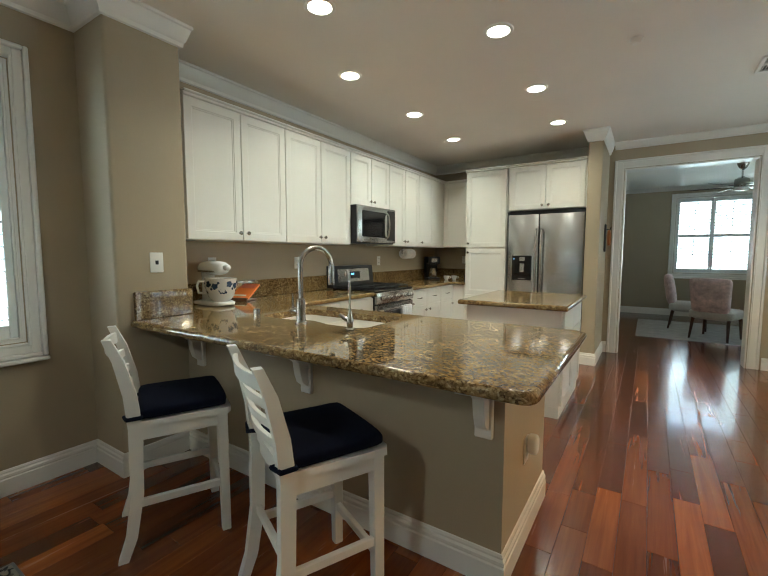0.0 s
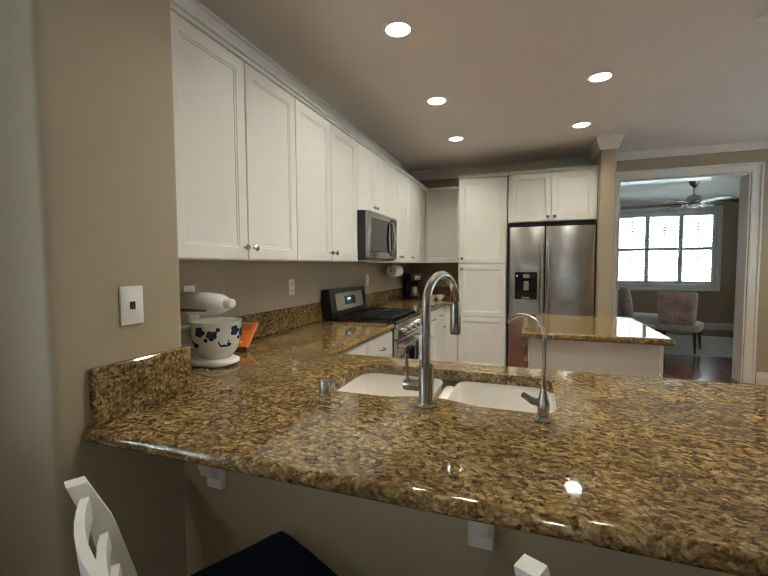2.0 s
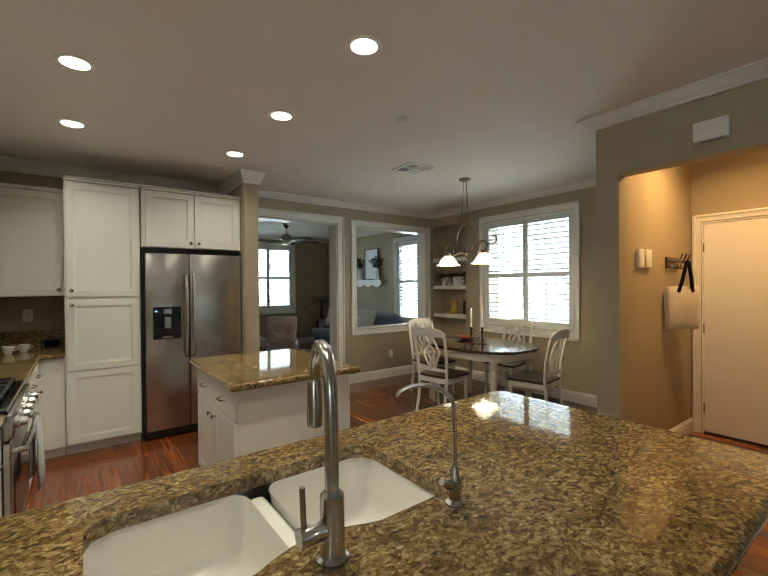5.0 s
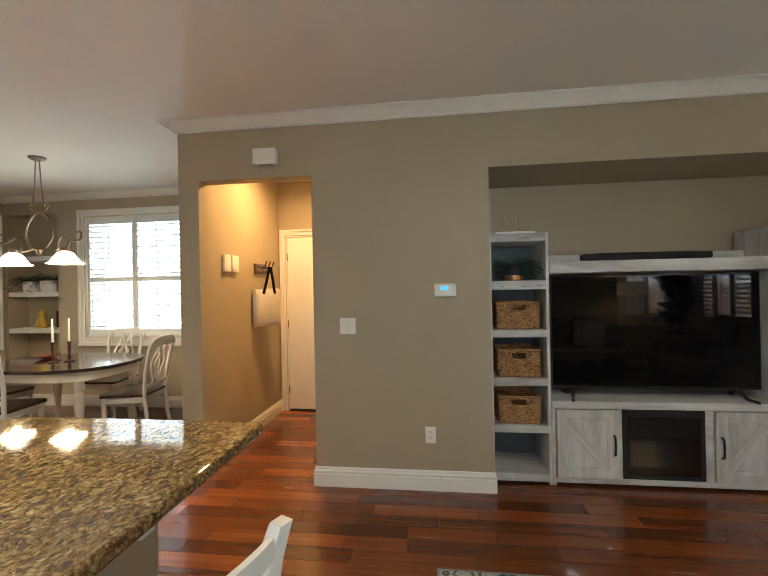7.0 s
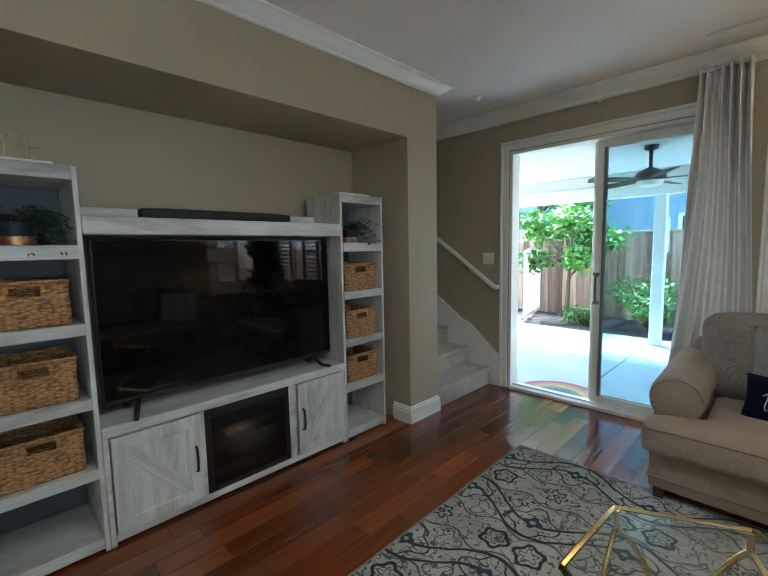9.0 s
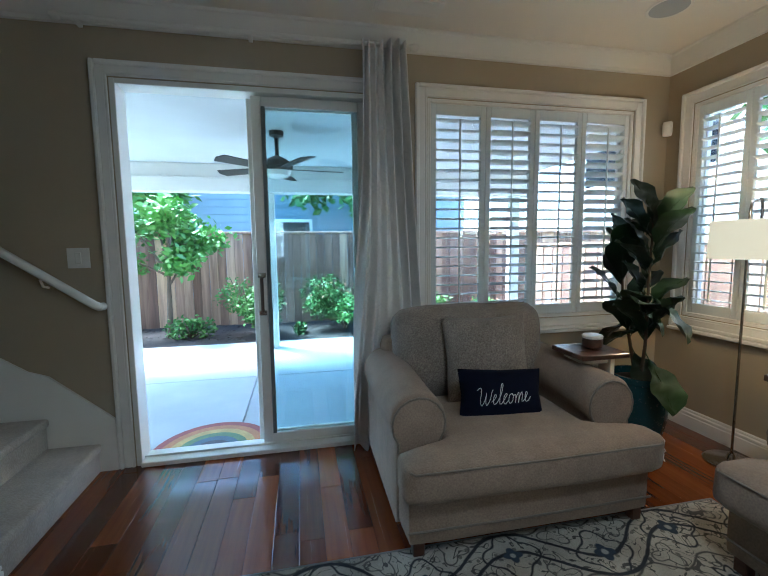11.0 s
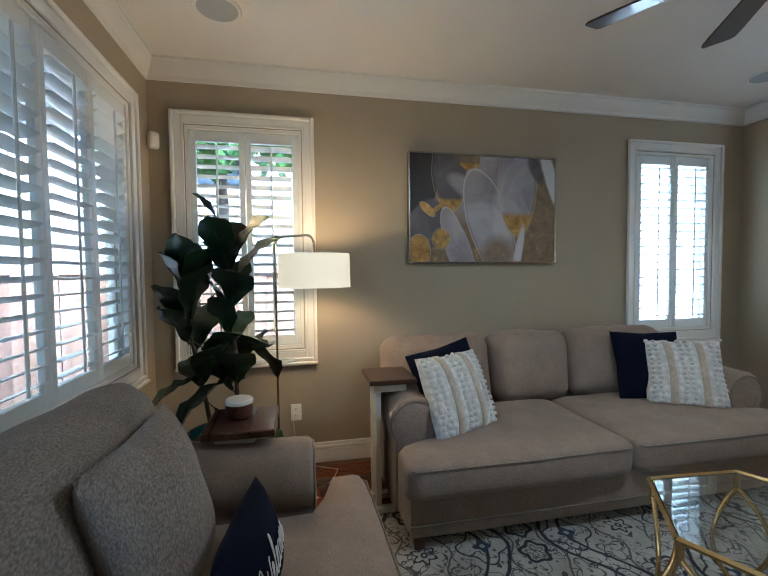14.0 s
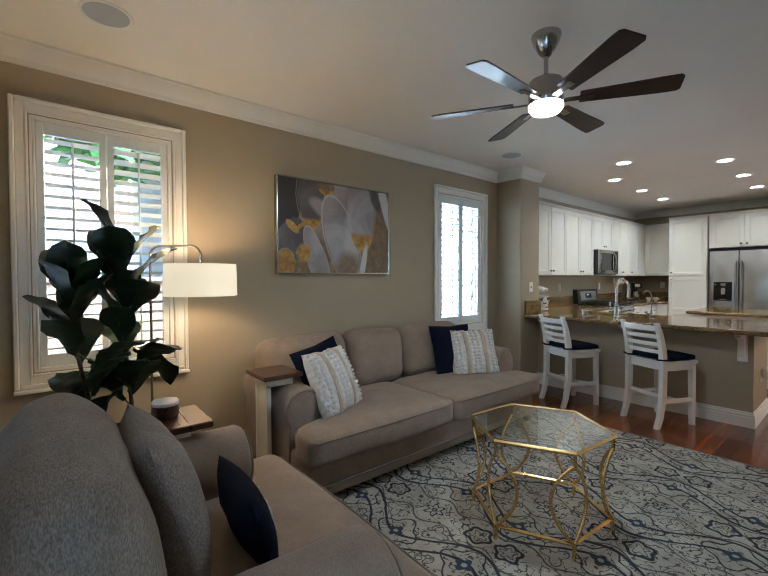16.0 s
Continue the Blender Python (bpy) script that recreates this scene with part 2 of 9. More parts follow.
M_PLANK2 = wood("cherry_plank_far", (0.15, 0.034, 0.007), (0.25, 0.07, 0.016), (1, 0.7, 1), 0.24, 'y', 0.45, 'island', 0.006)


def granite():
    """Golden brown granite: cream and gold flakes in dark seams, in swirling drifts."""
    m, t, b = material("granite")
    co = coords(t)
    d = tex(t, "ShaderNodeTexNoise", 9.0, Detail=4.0)
    link(t, co, d.inputs["Vector"])
    warp = mix(t, 0.07, co, d.outputs[1])
    mp = t.nodes.new("ShaderNodeMapping")
    mp.inputs["Scale"].default_value = (0.75, 1.0, 1.0)
    mp.inputs["Rotation"].default_value = (0, 0, radians(24))
    link(t, warp, mp.inputs[0])
    v = tex(t, "ShaderNodeTexVoronoi", 100.0, Randomness=1.0)
    link(t, mp.outputs[0], v.inputs["Vector"])
    sep = t.nodes.new("ShaderNodeSeparateColor")
    link(t, v.outputs["Color"], sep.inputs[0])
    v2 = tex(t, "ShaderNodeTexVoronoi", 210.0, Randomness=1.0)
    link(t, mp.outputs[0], v2.inputs["Vector"])
    sep2 = t.nodes.new("ShaderNodeSeparateColor")
    link(t, v2.outputs["Color"], sep2.inputs[0])
    n = tex(t, "ShaderNodeTexNoise", 3.4, Detail=6.0, Roughness=0.65, Distortion=0.8)
    link(t, co, n.inputs["Vector"])
    n2 = tex(t, "ShaderNodeTexNoise", 130.0, Detail=4.0)
    link(t, warp, n2.inputs["Vector"])
    tone = calc(t, 'ADD', calc(t, 'MULTIPLY', sep.outputs[0], 0.62), calc(t, 'MULTIPLY', sep2.outputs[0], 0.38))
    base = ramp(t, tone, [(0.1, (0.065, 0.038, 0.014)), (0.3, (0.145, 0.09, 0.033)), (0.5, (0.23, 0.152, 0.059)),
                          (0.7, (0.305, 0.215, 0.094)), (0.9, (0.43, 0.335, 0.175))])
    cloud = ramp(t, n.outputs[0], [(0.3, (0.68, 0.63, 0.58)), (0.5, (1.02, 1.0, 0.97)), (0.7, (1.35, 1.33, 1.3))])
    spk = ramp(t, n2.outputs[0], [(0.36, (0.66, 0.6, 0.54)), (0.47, (1, 1, 1))])
    seam = ramp(t, v.outputs["Distance"], [(0.45, (1, 1, 1)), (0.75, (0.74, 0.7, 0.65))])
    c = mix(t, 1.0, mix(t, 1.0, mix(t, 1.0, base, cloud, 'MULTIPLY'), spk, 'MULTIPLY'), seam, 'MULTIPLY')
    link(t, c, b.inputs["Base Color"])
    link(t, calc(t, 'MULTIPLY_ADD', n2.outputs[0], 0.03, 0.04), b.inputs["Roughness"])
    b.inputs["Specular IOR Level"].default_value = 0.6
    bump(t, b, n2.outputs[0], 0.015, 0.0003)
    return m


M_GRAN = granite()


def distressed(name, along):
    """Whitewashed barn wood with worn grey streaks along the grain."""
    m, t, b = material(name)
    broad, fine = ((1.4, 9, 9), (4, 60, 60)) if along == 'x' else ((9, 9, 1.4), (60, 60, 4))
    n = tex(t, "ShaderNodeTexNoise", 1.0, Detail=8.0, Roughness=0.68, Distortion=0.5)
    link(t, coords(t, scale=broad), n.inputs["Vector"])
    g = tex(t, "ShaderNodeTexNoise", 2.0, Detail=6.0)
    link(t, coords(t, scale=fine), g.inputs["Vector"])
    c = ramp(t, n.outputs[0], [(0.28, (0.27, 0.262, 0.25)), (0.42, (0.44, 0.43, 0.41)), (0.6, (0.6, 0.59, 0.56))])
    c2 = ramp(t, g.outputs[0], [(0.3, (0.86, 0.85, 0.84)), (0.5, (1.02, 1.02, 1.02))])
    link(t, mix(t, 1.0, c, c2, 'MULTIPLY'), b.inputs["Base Color"])
    b.inputs["Roughness"].default_value = 0.65
    bump(t, b, g.outputs[0], 0.25, 0.002)
    return m


M_BARN = distressed("whitewashed_wood", 'x')
M_BARNV = distressed("whitewashed_wood_upright", 'z')


# ---- the shell of the house ----
H = 2.68
XW, XT, XE, YS, YN = -2.40, 1.50, 3.27, -3.50, 6.15
KW = -2.52  # the kitchen's west wall stands a little further out


def wall(name, axis, p0, p1, a0, a1, holes=(), z0=0.0, z1=H, label="greige painted wall with light texture", mat=None):
    """A wall across the axis from p0 to p1, running from a0 to a1, with holes (a, b, zlow, zhigh)."""
    bm = bmesh.new()

    def put(a, b, c, d):
        if b - a < 1e-4 or d - c < 1e-4:
            return
        if axis == 'x':
            box(bm, (p0, a, c), (p1, b, d))
        else:
            box(bm, (a, p0, c), (b, p1, d))
    at = a0
    for a, b, c, d in sorted(holes):
        put(at, a, z0, z1)
        put(a, b, z0, c)
        put(a, b, d, z1)
        at = b
    put(at, a1, z0, z1)
    bmesh.ops.remove_doubles(bm, verts=bm.verts, dist=1e-5)
    return setting(name, bm, mat or M_WALL, label, "wall", 0)


W1 = (-3.285, -2.555, 0.81, 2.285)
W2 = (0.115, 0.88, 0.81, 2.285)
WS = (-2.10, -0.53, 0.80, 2.285)
SD = (-0.16, 1.335, 0.0, 2.285)
DW = (3.62, 4.98, 0.87, 2.385)
ND = (0.12, 1.40, 0.0, 2.36)
PW = (1.72, 3.15, 0.80, 2.36)
HO = (1.465, 2.34, 0.0, 2.243)
NI = (-2.225, 0.213, 0.0, 2.233)

wall("wall_west", 'x', XW - 0.14, XW, YS - 0.14, 1.40, [W1, W2])
wall("wall_west_kitchen", 'x', KW - 0.14, KW, 1.40, YN)
wall("wall_south", 'y', YS - 0.14, YS, XW, 5.2, [WS, SD])
wall("wall_north", 'y', YN, YN + 0.21, KW - 0.14, XE + 0.45, [ND, PW])
wall("wall_east_tv", 'x', XT, XT + 0.12, -2.58, 2.5, [HO, NI])
wall("wall_stair", 'y', -2.58, -2.46, XT + 0.12, 5.2)
wall("wall_east_dining", 'x', XE, XE + 0.3, 2.5, YN, [DW, (5.36, 6.1, 0.45, 2.45)])
wall("wall_shelf_niche", 'x', XE + 0.27, XE + 0.3, 5.36, 6.1, (), 0.45, 2.45)
wall("wall_hall_north", 'y', 2.40, 2.5, XT + 0.12, XE + 0.3)
wall("wall_hall_south", 'y', 1.27, 1.39, XT + 0.12, 3.3)
wall("wall_hall_end", 'x', 3.22, 3.34, 1.39, 2.40, [(1.51, 2.315, 0.0, 2.045)])
wall("wall_stair_end", 'x', 5.2, 5.32, YS, -2.46)
wall("wall_niche_back", 'x', 2.14, 2.24, -2.46, 1.27)
wall("wall_niche_north", 'y', 0.213, 0.313, XT + 0.12, 2.14)
wall("wall_niche_south", 'y', -2.325, -2.225, XT + 0.12, 2.14)
wall("wall_north_room_far", 'y', 10.6, 10.74, -1.7, 3.84, [(0.86, 2.68, 0.90, 2.45)])
wall("wall_north_room_east", 'x', 3.70, 3.84, YN + 0.21, 10.6, [(6.85, 7.62, 0.72, 2.36)])
wall("wall_north_room_west", 'x', -1.84, -1.7, YN + 0.21, 10.74)

# the niche head above the television unit
bm = bmesh.new()
box(bm, (XT + 0.12, NI[0], NI[3]), (2.14, NI[1], H - 0.02))
setting("wall_niche_head", bm, M_WALL, "greige painted soffit over the television niche", "wall", 0)

# the rounded pier between living room and kitchen
bm = bmesh.new()
out = [(XW, 1.401), (XW, 1.19)]
for cx, cy, a0 in ((-2.06 - 0.02, 1.19 + 0.02, -90), (-2.06 - 0.02, 1.62 - 0.02, 0)):
    out += [(cx + 0.02 * math.cos(radians(a0 + k * 22.5)), cy + 0.02 * math.sin(radians(a0 + k * 22.5))) for k in range(5)]
out += [(KW, 1.62), (KW, 1.401)]
prism(bm, out, 0, H)
setting("wall_pier_kitchen", bm, M_WALL, "greige bullnose wall pier at the end of the bar", "wall")
# the pier beside the refrigerator
bm = bmesh.new()
out = []
for cx, cy, a0 in ((-0.205 + 0.015, 5.32 + 0.015, 180), (-0.055 - 0.015, 5.32 + 0.015, 270)):
    out += [(cx + 0.015 * math.cos(radians(a0 + k * 22.5)), cy + 0.015 * math.sin(radians(a0 + k * 22.5))) for k in range(5)]
out += [(-0.055, YN), (-0.205, YN)]
prism(bm, out, 0, H)
setting("wall_pier_refrigerator", bm, M_WALL, "narrow greige wall pier beside the refrigerator", "wall")

bm = bmesh.new()
box(bm, (KW - 0.14, YS - 0.14, H), (5.32, 10.74, H + 0.12))
setting("ceiling", bm, M_CEIL, "smooth off-white painted ceiling", "ceiling", 0)
bm = bmesh.new()
box(bm, (KW - 0.14, YS - 0.14, -0.12), (5.32, 10.74, -0.012))
setting("floor", bm, wood("subfloor", (0.03, 0.009, 0.004), (0.07, 0.02, 0.01)), "dark base under the hardwood planks", "floor", 0)

CROWN = [(0.0, 0.0), (0.058, 0.0), (0.058, -0.016), (0.049, -0.022), (0.044, -0.04), (0.028, -0.088), (0.017, -0.104), (0.014, -0.126), (0.0, -0.131)]
CROWN_EAST = [(0.0, 0.0), (0.1, 0.0), (0.1, -0.01), (0.086, -0.015), (0.072, -0.027), (0.04, -0.052), (0.022, -0.06), (0.017, -0.072), (0.0, -0.075)]
for path, prof in (([(5.2, YS), (XW, YS), (XW, 1.19), (-2.06, 1.19), (-2.06, 1.62), (KW, 1.62), (KW, YN), (-0.205, YN), (-0.205, 5.32), (-0.055, 5.32), (-0.055, YN)], CROWN),
                   ([(0.004, YN), (XE, YN), (XE, 2.5), (XT, 2.5), (XT, -2.58), (5.2, -2.58)], CROWN_EAST),
                   ([(-1.7, YN + 0.21), (-1.7, 10.6), (3.70, 10.6), (3.70, YN + 0.21)], CROWN_EAST)):
    bm = bmesh.new()
    sweep(bm, [(x, y, H) for x, y in path], prof)
    setting("crown_moulding", bm, M_TRIM, "white stepped crown moulding under the ceiling", "crown moulding", 25)

BASE = [(0.0, 0.0), (0.018, 0.0), (0.018, 0.088), (0.013, 0.094), (0.016, 0.1), (0.016, 0.112), (0.009, 0.12), (0.009, 0.128), (0.005, 0.136), (0.0, 0.138)]
for path in ([(XW, YS), (XW, 1.19), (-2.06, 1.19), (-2.06, 1.62), (-2.06, 1.6)], [(-2.06, 1.6), (0.0, 1.6), (0.0, 2.33)],
             [(-0.205, 5.45), (-0.205, 5.32), (-0.055, 5.32), (-0.055, YN), (0.0, YN)],
             [(1.53, YN), (XE, YN), (XE, 2.5), (XT, 2.5), (XT, 2.34), (XT + 0.12, 2.34), (XT + 0.12, 2.4), (3.22, 2.4)],
             [(3.22, 1.39), (XT + 0.12, 1.39), (XT + 0.12, 1.465), (XT, 1.465), (XT, 0.213), (XT + 0.12, 0.213)],
             [(1.68, -2.225), (XT, -2.225), (XT, -2.58), (1.6, -2.58)],
             [(-0.25, YS), (XW, YS)], [(-1.7, YN + 0.21), (-1.7, 10.6), (3.70, 10.6), (3.70, YN + 0.21)]):
    bm = bmesh.new()
    sweep(bm, [(x, y, 0) for x, y in path], BASE)
    setting("baseboard", bm, M_TRIM, "tall white moulded baseboard", "baseboard", 25)


# ---- trimmed openings and shutters ----
def frame_boxes(bm, x0, x1, z0, z1, w, y0, y1, bottom=True, bevel=0.003):
    zb = z0 - w if bottom else z0
    box(bm, (x0 - w, y0, zb), (x0, y1, z1 + w), bevel)
    box(bm, (x1, y0, zb), (x1 + w, y1, z1 + w), bevel)
    box(bm, (x0, y0, z1), (x1, y1, z1 + w), bevel)
    if bottom:
        box(bm, (x0, y0, z0 - w), (x1, y1, z0), bevel)


def casing(bm, x0, x1, z0, z1, w=0.088, bottom=True):
    """Moulded flat casing: an inner bead, a field and a raised back band."""
    frame_boxes(bm, x0 - 0.006, x1 + 0.006, z0 - (0.006 if bottom else 0), z1 + 0.006, 0.014, -0.016, 0, bottom)
    frame_boxes(bm, x0 - 0.02, x1 + 0.02, z0 - (0.02 if bottom else 0), z1 + 0.02, w - 0.045, -0.012, 0, bottom)
    frame_boxes(bm, x0 - w + 0.025, x1 + w - 0.025, z0 - (w - 0.025 if bottom else 0), z1 + w - 0.025, 0.025, -0.028, 0, bottom, 0.006)


def louver_mesh(length):
    bm = bmesh.new()
    prof = [(-0.036, 0), (-0.024, 0.0042), (0, 0.0055), (0.024, 0.0042), (0.036, 0), (0.024, -0.0042), (0, -0.0055), (-0.024, -0.0042)]
    a = [bm.verts.new((0, y, z)) for y, z in prof]
    b = [bm.verts.new((length, y, z)) for y, z in prof]
    bm.faces.new(a)
    bm.faces.new(b[::-1])
    for k in range(8):
        bm.faces.new((a[k], b[k], b[(k + 1) % 8], a[(k + 1) % 8]))
    return finish("louver", bm, M_SHUT, 40)


def shutter_window(name, m, w, h, panels, label, rails=(), tilt=12.0, deep=0.14):
    """A trimmed window with plantation shutters. The origin is the lower left corner of the opening on the room side of the wall, which faces -y.
    panels: (left, right, louver tilt); rails: heights of middle rails."""
    win = thing(name, m, label, "window", kind="structure")
    bm = bmesh.new()
    casing(bm, 0, w, 0, h)
    part("casing", bm, M_TRIM, win)
    bm = bmesh.new()
    box(bm, (-0.09, -0.04, -0.112), (w + 0.09, 0.0, -0.09), 0.005)
    part("sill", bm, M_TRIM, win)
    bm = bmesh.new()
    frame_boxes(bm, 0.012, w - 0.012, 0.012, h - 0.012, 0.012, -0.002, deep, True, 0)
    frame_boxes(bm, 0.034, w - 0.034, 0.034, h - 0.034, 0.022, deep - 0.06, deep - 0.02, True, 0.003)
    frame_boxes(bm, 0.024, w - 0.024, 0.024, h - 0.024, 0.012, -0.001, 0.05, True, 0.003)
    part("jamb", bm, M_TRIM, win)
    bm = bmesh.new()
    box(bm, (0.03, deep - 0.044, 0.03), (w - 0.03, deep - 0.038, h - 0.03))
    pane = part("pane", bm, M_GLASS, win, smooth=0)
    pane.visible_shadow = False
    for x0, x1, ang in panels:
        bm = bmesh.new()
        sw = 0.036
        x0 = 0.026 if x0 < 0.05 else x0
        x1 = w - 0.026 if x1 > w - 0.06 else x1
        box(bm, (x0, 0.008, 0.026), (x0 + sw, 0.036, h - 0.026), 0.003)
        box(bm, (x1 - sw, 0.008, 0.026), (x1, 0.036, h - 0.026), 0.003)
        bands = [(0.026, 0.095)] + [(r - 0.03, r + 0.03) for r in rails] + [(h - 0.095, h - 0.026)]
        for a, b in bands:
            box(bm, (x0 + sw, 0.008, a), (x1 - sw, 0.036, b), 0.003)
        pan = part("shutter_panel", bm, M_SHUT, win)
        me = louver_mesh(x1 - x0 - 2 * sw - 0.004)
        for (_, a), (b, _) in zip(bands, bands[1:]):
            n = max(1, round((b - a) / 0.0645))
            step = (b - a) / n
            for k in range(n):
                shared("louver", me, pan, pose(x0 + sw + 0.002, 0.022, a + (k + 0.5) * step, -ang + (random.random() - 0.5) * 2, 0, 0))
            bm = bmesh.new()
            xm = (x0 + x1) / 2
            box(bm, (xm - 0.006, -0.024, a + 0.02), (xm + 0.006, -0.014, b - 0.03), 0.003)
            part("tilt_rod", bm, M_SHUT, pan)
    return win


FW, FS, FE, FN = 90, 180, -90, 0
shutter_window("window_1", pose(XW, W1[0], W1[2], 0, 0, FW), W1[1] - W1[0], W1[3] - W1[2], [(0.045, 0.363, 8), (0.367, 0.685, 16)],
               "white trimmed window with open plantation shutters beside the plant")
shutter_window("window_2", pose(XW, W2[0], W2[2], 0, 0, FW), W2[1] - W2[0], W2[3] - W2[2], [(0.045, 0.381, 6), (0.385, 0.72, 6)],
               "white trimmed window with open plantation shutters beside the pier")
ws = WS[1] - WS[0]
shutter_window("window_3", pose(WS[1], YS, WS[2], 0, 0, FS), ws, WS[3] - WS[2],
               [(0.045, 0.413, 4), (0.417, 0.783, 20), (0.787, 1.153, 6), (1.157, 1.525, 26)],
               "wide white window with four plantation shutter panels behind the armchair")
shutter_window("window_4", pose(XE, DW[1], DW[2], 0, 0, FE), DW[1] - DW[0], DW[3] - DW[2], [(0.045, 0.678, 10), (0.682, 1.315, 16)],
               "large white dining room window with plantation shutters", rails=(0.72,))
shutter_window("window_5", pose(0.86, 10.6, 0.90), 1.82, 1.55, [(0.045, 0.605, 10), (0.607, 1.213, 10), (1.215, 1.775, 10)],
               "white shuttered window on the far wall of the front room", rails=(0.77,))
shutter_window("window_6", pose(3.70, 7.62, 0.72, 0, 0, FE), 0.77, 1.64, [(0.045, 0.725, 14)],
               "tall white shuttered side window of the front room", rails=(0.82,))

# cased doorway and pass-through to the front room
for name, (a, b, c, d), cat, lab in (("door_1", ND, "doorway", "wide white cased doorway to the front room"),
                                     ("window_7", PW, "pass-through", "white cased opening in the wall to the front room")):
    low = c < 0.1
    th = thing(name, pose(a, YN, c), lab, cat, kind="structure")
    bm = bmesh.new()
    casing(bm, 0, b - a, 0, d - c, 0.11 if low else 0.088, not low)
    part("casing", bm, M_TRIM, th)
    bm = bmesh.new()
    w, h = b - a, d - c
    frame_boxes(bm, 0.014, w - 0.014, 0.014 if not low else 0, h - 0.014, 0.014, -0.003, 0.213, not low, 0)
    part("jamb", bm, M_TRIM, th)
    bm = bmesh.new()
    mcas = Matrix.Rotation(math.pi, 4, 'Z')
    casing(bm, -w, 0, 0, h, 0.088, not low)
    bm.transform(Matrix.Translation((0, 0.21, 0)) @ mcas)
    part("casing", bm, M_TRIM, th)


# ---- kitchen ----
def shaker(bm, x0, x1, z0, z1, y=0.0, t=0.02, rail=0.058, deep=0.008):
    """A framed door with a recessed panel and a bead, its front at y - t."""
    rings = []
    for ins, yy in ((0.0, y), (0.0, y - t + 0.0025), (0.0025, y - t), (rail - 0.002, y - t), (rail, y - t + 0.0015), (rail + 0.002, y - t + 0.0045),
                    (rail + 0.01, y - t + 0.0045), (rail + 0.012, y - t + deep)):
        rings.append([bm.verts.new(p) for p in ((x0 + ins, yy, z0 + ins), (x1 - ins, yy, z0 + ins), (x1 - ins, yy, z1 - ins), (x0 + ins, yy, z1 - ins))])
    bm.faces.new(rings[0][::-1])
    bm.faces.new(rings[-1])
    for r0, r1 in zip(rings, rings[1:]):
        for k in range(4):
            bm.faces.new((r0[k], r0[(k + 1) % 4], r1[(k + 1) % 4], r1[k]))


def knob(parent, x, y, z):
    bm = bmesh.new()
    lathe(bm, [(0.006, 0), (0.005, -0.014), (0.014, -0.019), (0.016, -0.025), (0.011, -0.03), (0.002, -0.031)], 12, (x, y, z), 'y')
    part("knob", bm, M_CHROME, parent, "round brushed nickel knob")


def pull(parent, x, y, z, w=0.09):
    bm = bmesh.new()
    tube(bm, [(x - w / 2, y, z), (x - w / 2, y - 0.02, z), (x - w / 4, y - 0.028, z), (x, y - 0.03, z), (x + w / 4, y - 0.028, z), (x + w / 2, y - 0.02, z), (x + w / 2, y, z)], 0.005)
    part("handle", bm, M_CHROME, parent, "bowed brushed nickel handle")


def cabinet(name, m, w, h, d, fronts, label, kick=0.0, gap=0.004, top=False, open_top=False):
    """A cabinet unit facing -y with its lower left front corner at the origin. fronts: (x0, x1, z0, z1, 'door' or 'drawer', knob (x, z) or None)."""
    th = thing(name, m, label, "cabinet")
    bm = bmesh.new()
    if open_top:
        for a, b in (((0.0015, 0.0, kick), (w - 0.0015, 0.018, h)), ((0.0015, d - 0.012, kick), (w - 0.0015, d, h)), ((0.0015, 0.018, kick), (0.02, d - 0.012, h)),
                     ((w - 0.02, 0.018, kick), (w - 0.0015, d - 0.012, h)), ((0.02, 0.018, kick), (w - 0.02, d - 0.012, kick + 0.018))):
            box(bm, a, b)
    else:
        box(bm, (0.0015, 0.0, kick), (w - 0.0015, d, h), 0.002)
    if kick:
        box(bm, (0.0015, 0.07, 0.0), (w - 0.0015, d, kick))
    if top:
        box(bm, (0.0, -0.03, h), (w, d, h + 0.018), 0.004)
        box(bm, (0.0, -0.045, h + 0.018), (w, d, h + 0.034), 0.005)
    part("body", bm, M_CAB, th)
    for x0, x1, z0, z1, kind, kn in fronts:
        bm = bmesh.new()
        if kind == 'door':
            shaker(bm, x0 + gap, x1 - gap, z0 + gap, z1 - gap, -0.001)
        else:
            box(bm, (x0 + gap, -0.021, z0 + gap), (x1 - gap, -0.001, z1 - gap), 0.004)
            frame_boxes(bm, x0 + 0.035, x1 - 0.035, z0 + 0.035, z1 - 0.035, 0.006, -0.0235, -0.021, True, 0.001)
        f = part(kind, bm, M_CAB, th)
        if kn and kind == 'door':
            knob(f, kn[0], -0.021, kn[1])
        elif kn:
            pull(f, kn[0], -0.021, kn[1])
    return th


UZ, UT = 1.385, 2.335
ux = KW + 0.315
edges = [1.70, 2.15, 2.595, 3.04, 3.49]
for a, b, c in ((edges[0], edges[1], edges[2]), (edges[2], edges[3], edges[4])):
    cabinet("wall_cabinet", pose(ux, a, UZ, 0, 0, FW), c - a, UT - UZ, 0.315,
            [(0, b - a, 0, UT - UZ, 'door', (b - a - 0.035, 0.06)), (b - a, c - a, 0, UT - UZ, 'door', (b - a + 0.035, 0.06))],
            "tall white two-door wall cabinet over the granite counter", top=True)
cabinet("wall_cabinet", pose(ux, 3.49, 1.80, 0, 0, FW), 0.745, UT - 1.80, 0.315,
        [(0, 0.3725, 0, UT - 1.80, 'door', (0.34, 0.06)), (0.3725, 0.745, 0, UT - 1.80, 'door', (0.405, 0.06))],
        "short white two-door wall cabinet over the microwave", top=True)
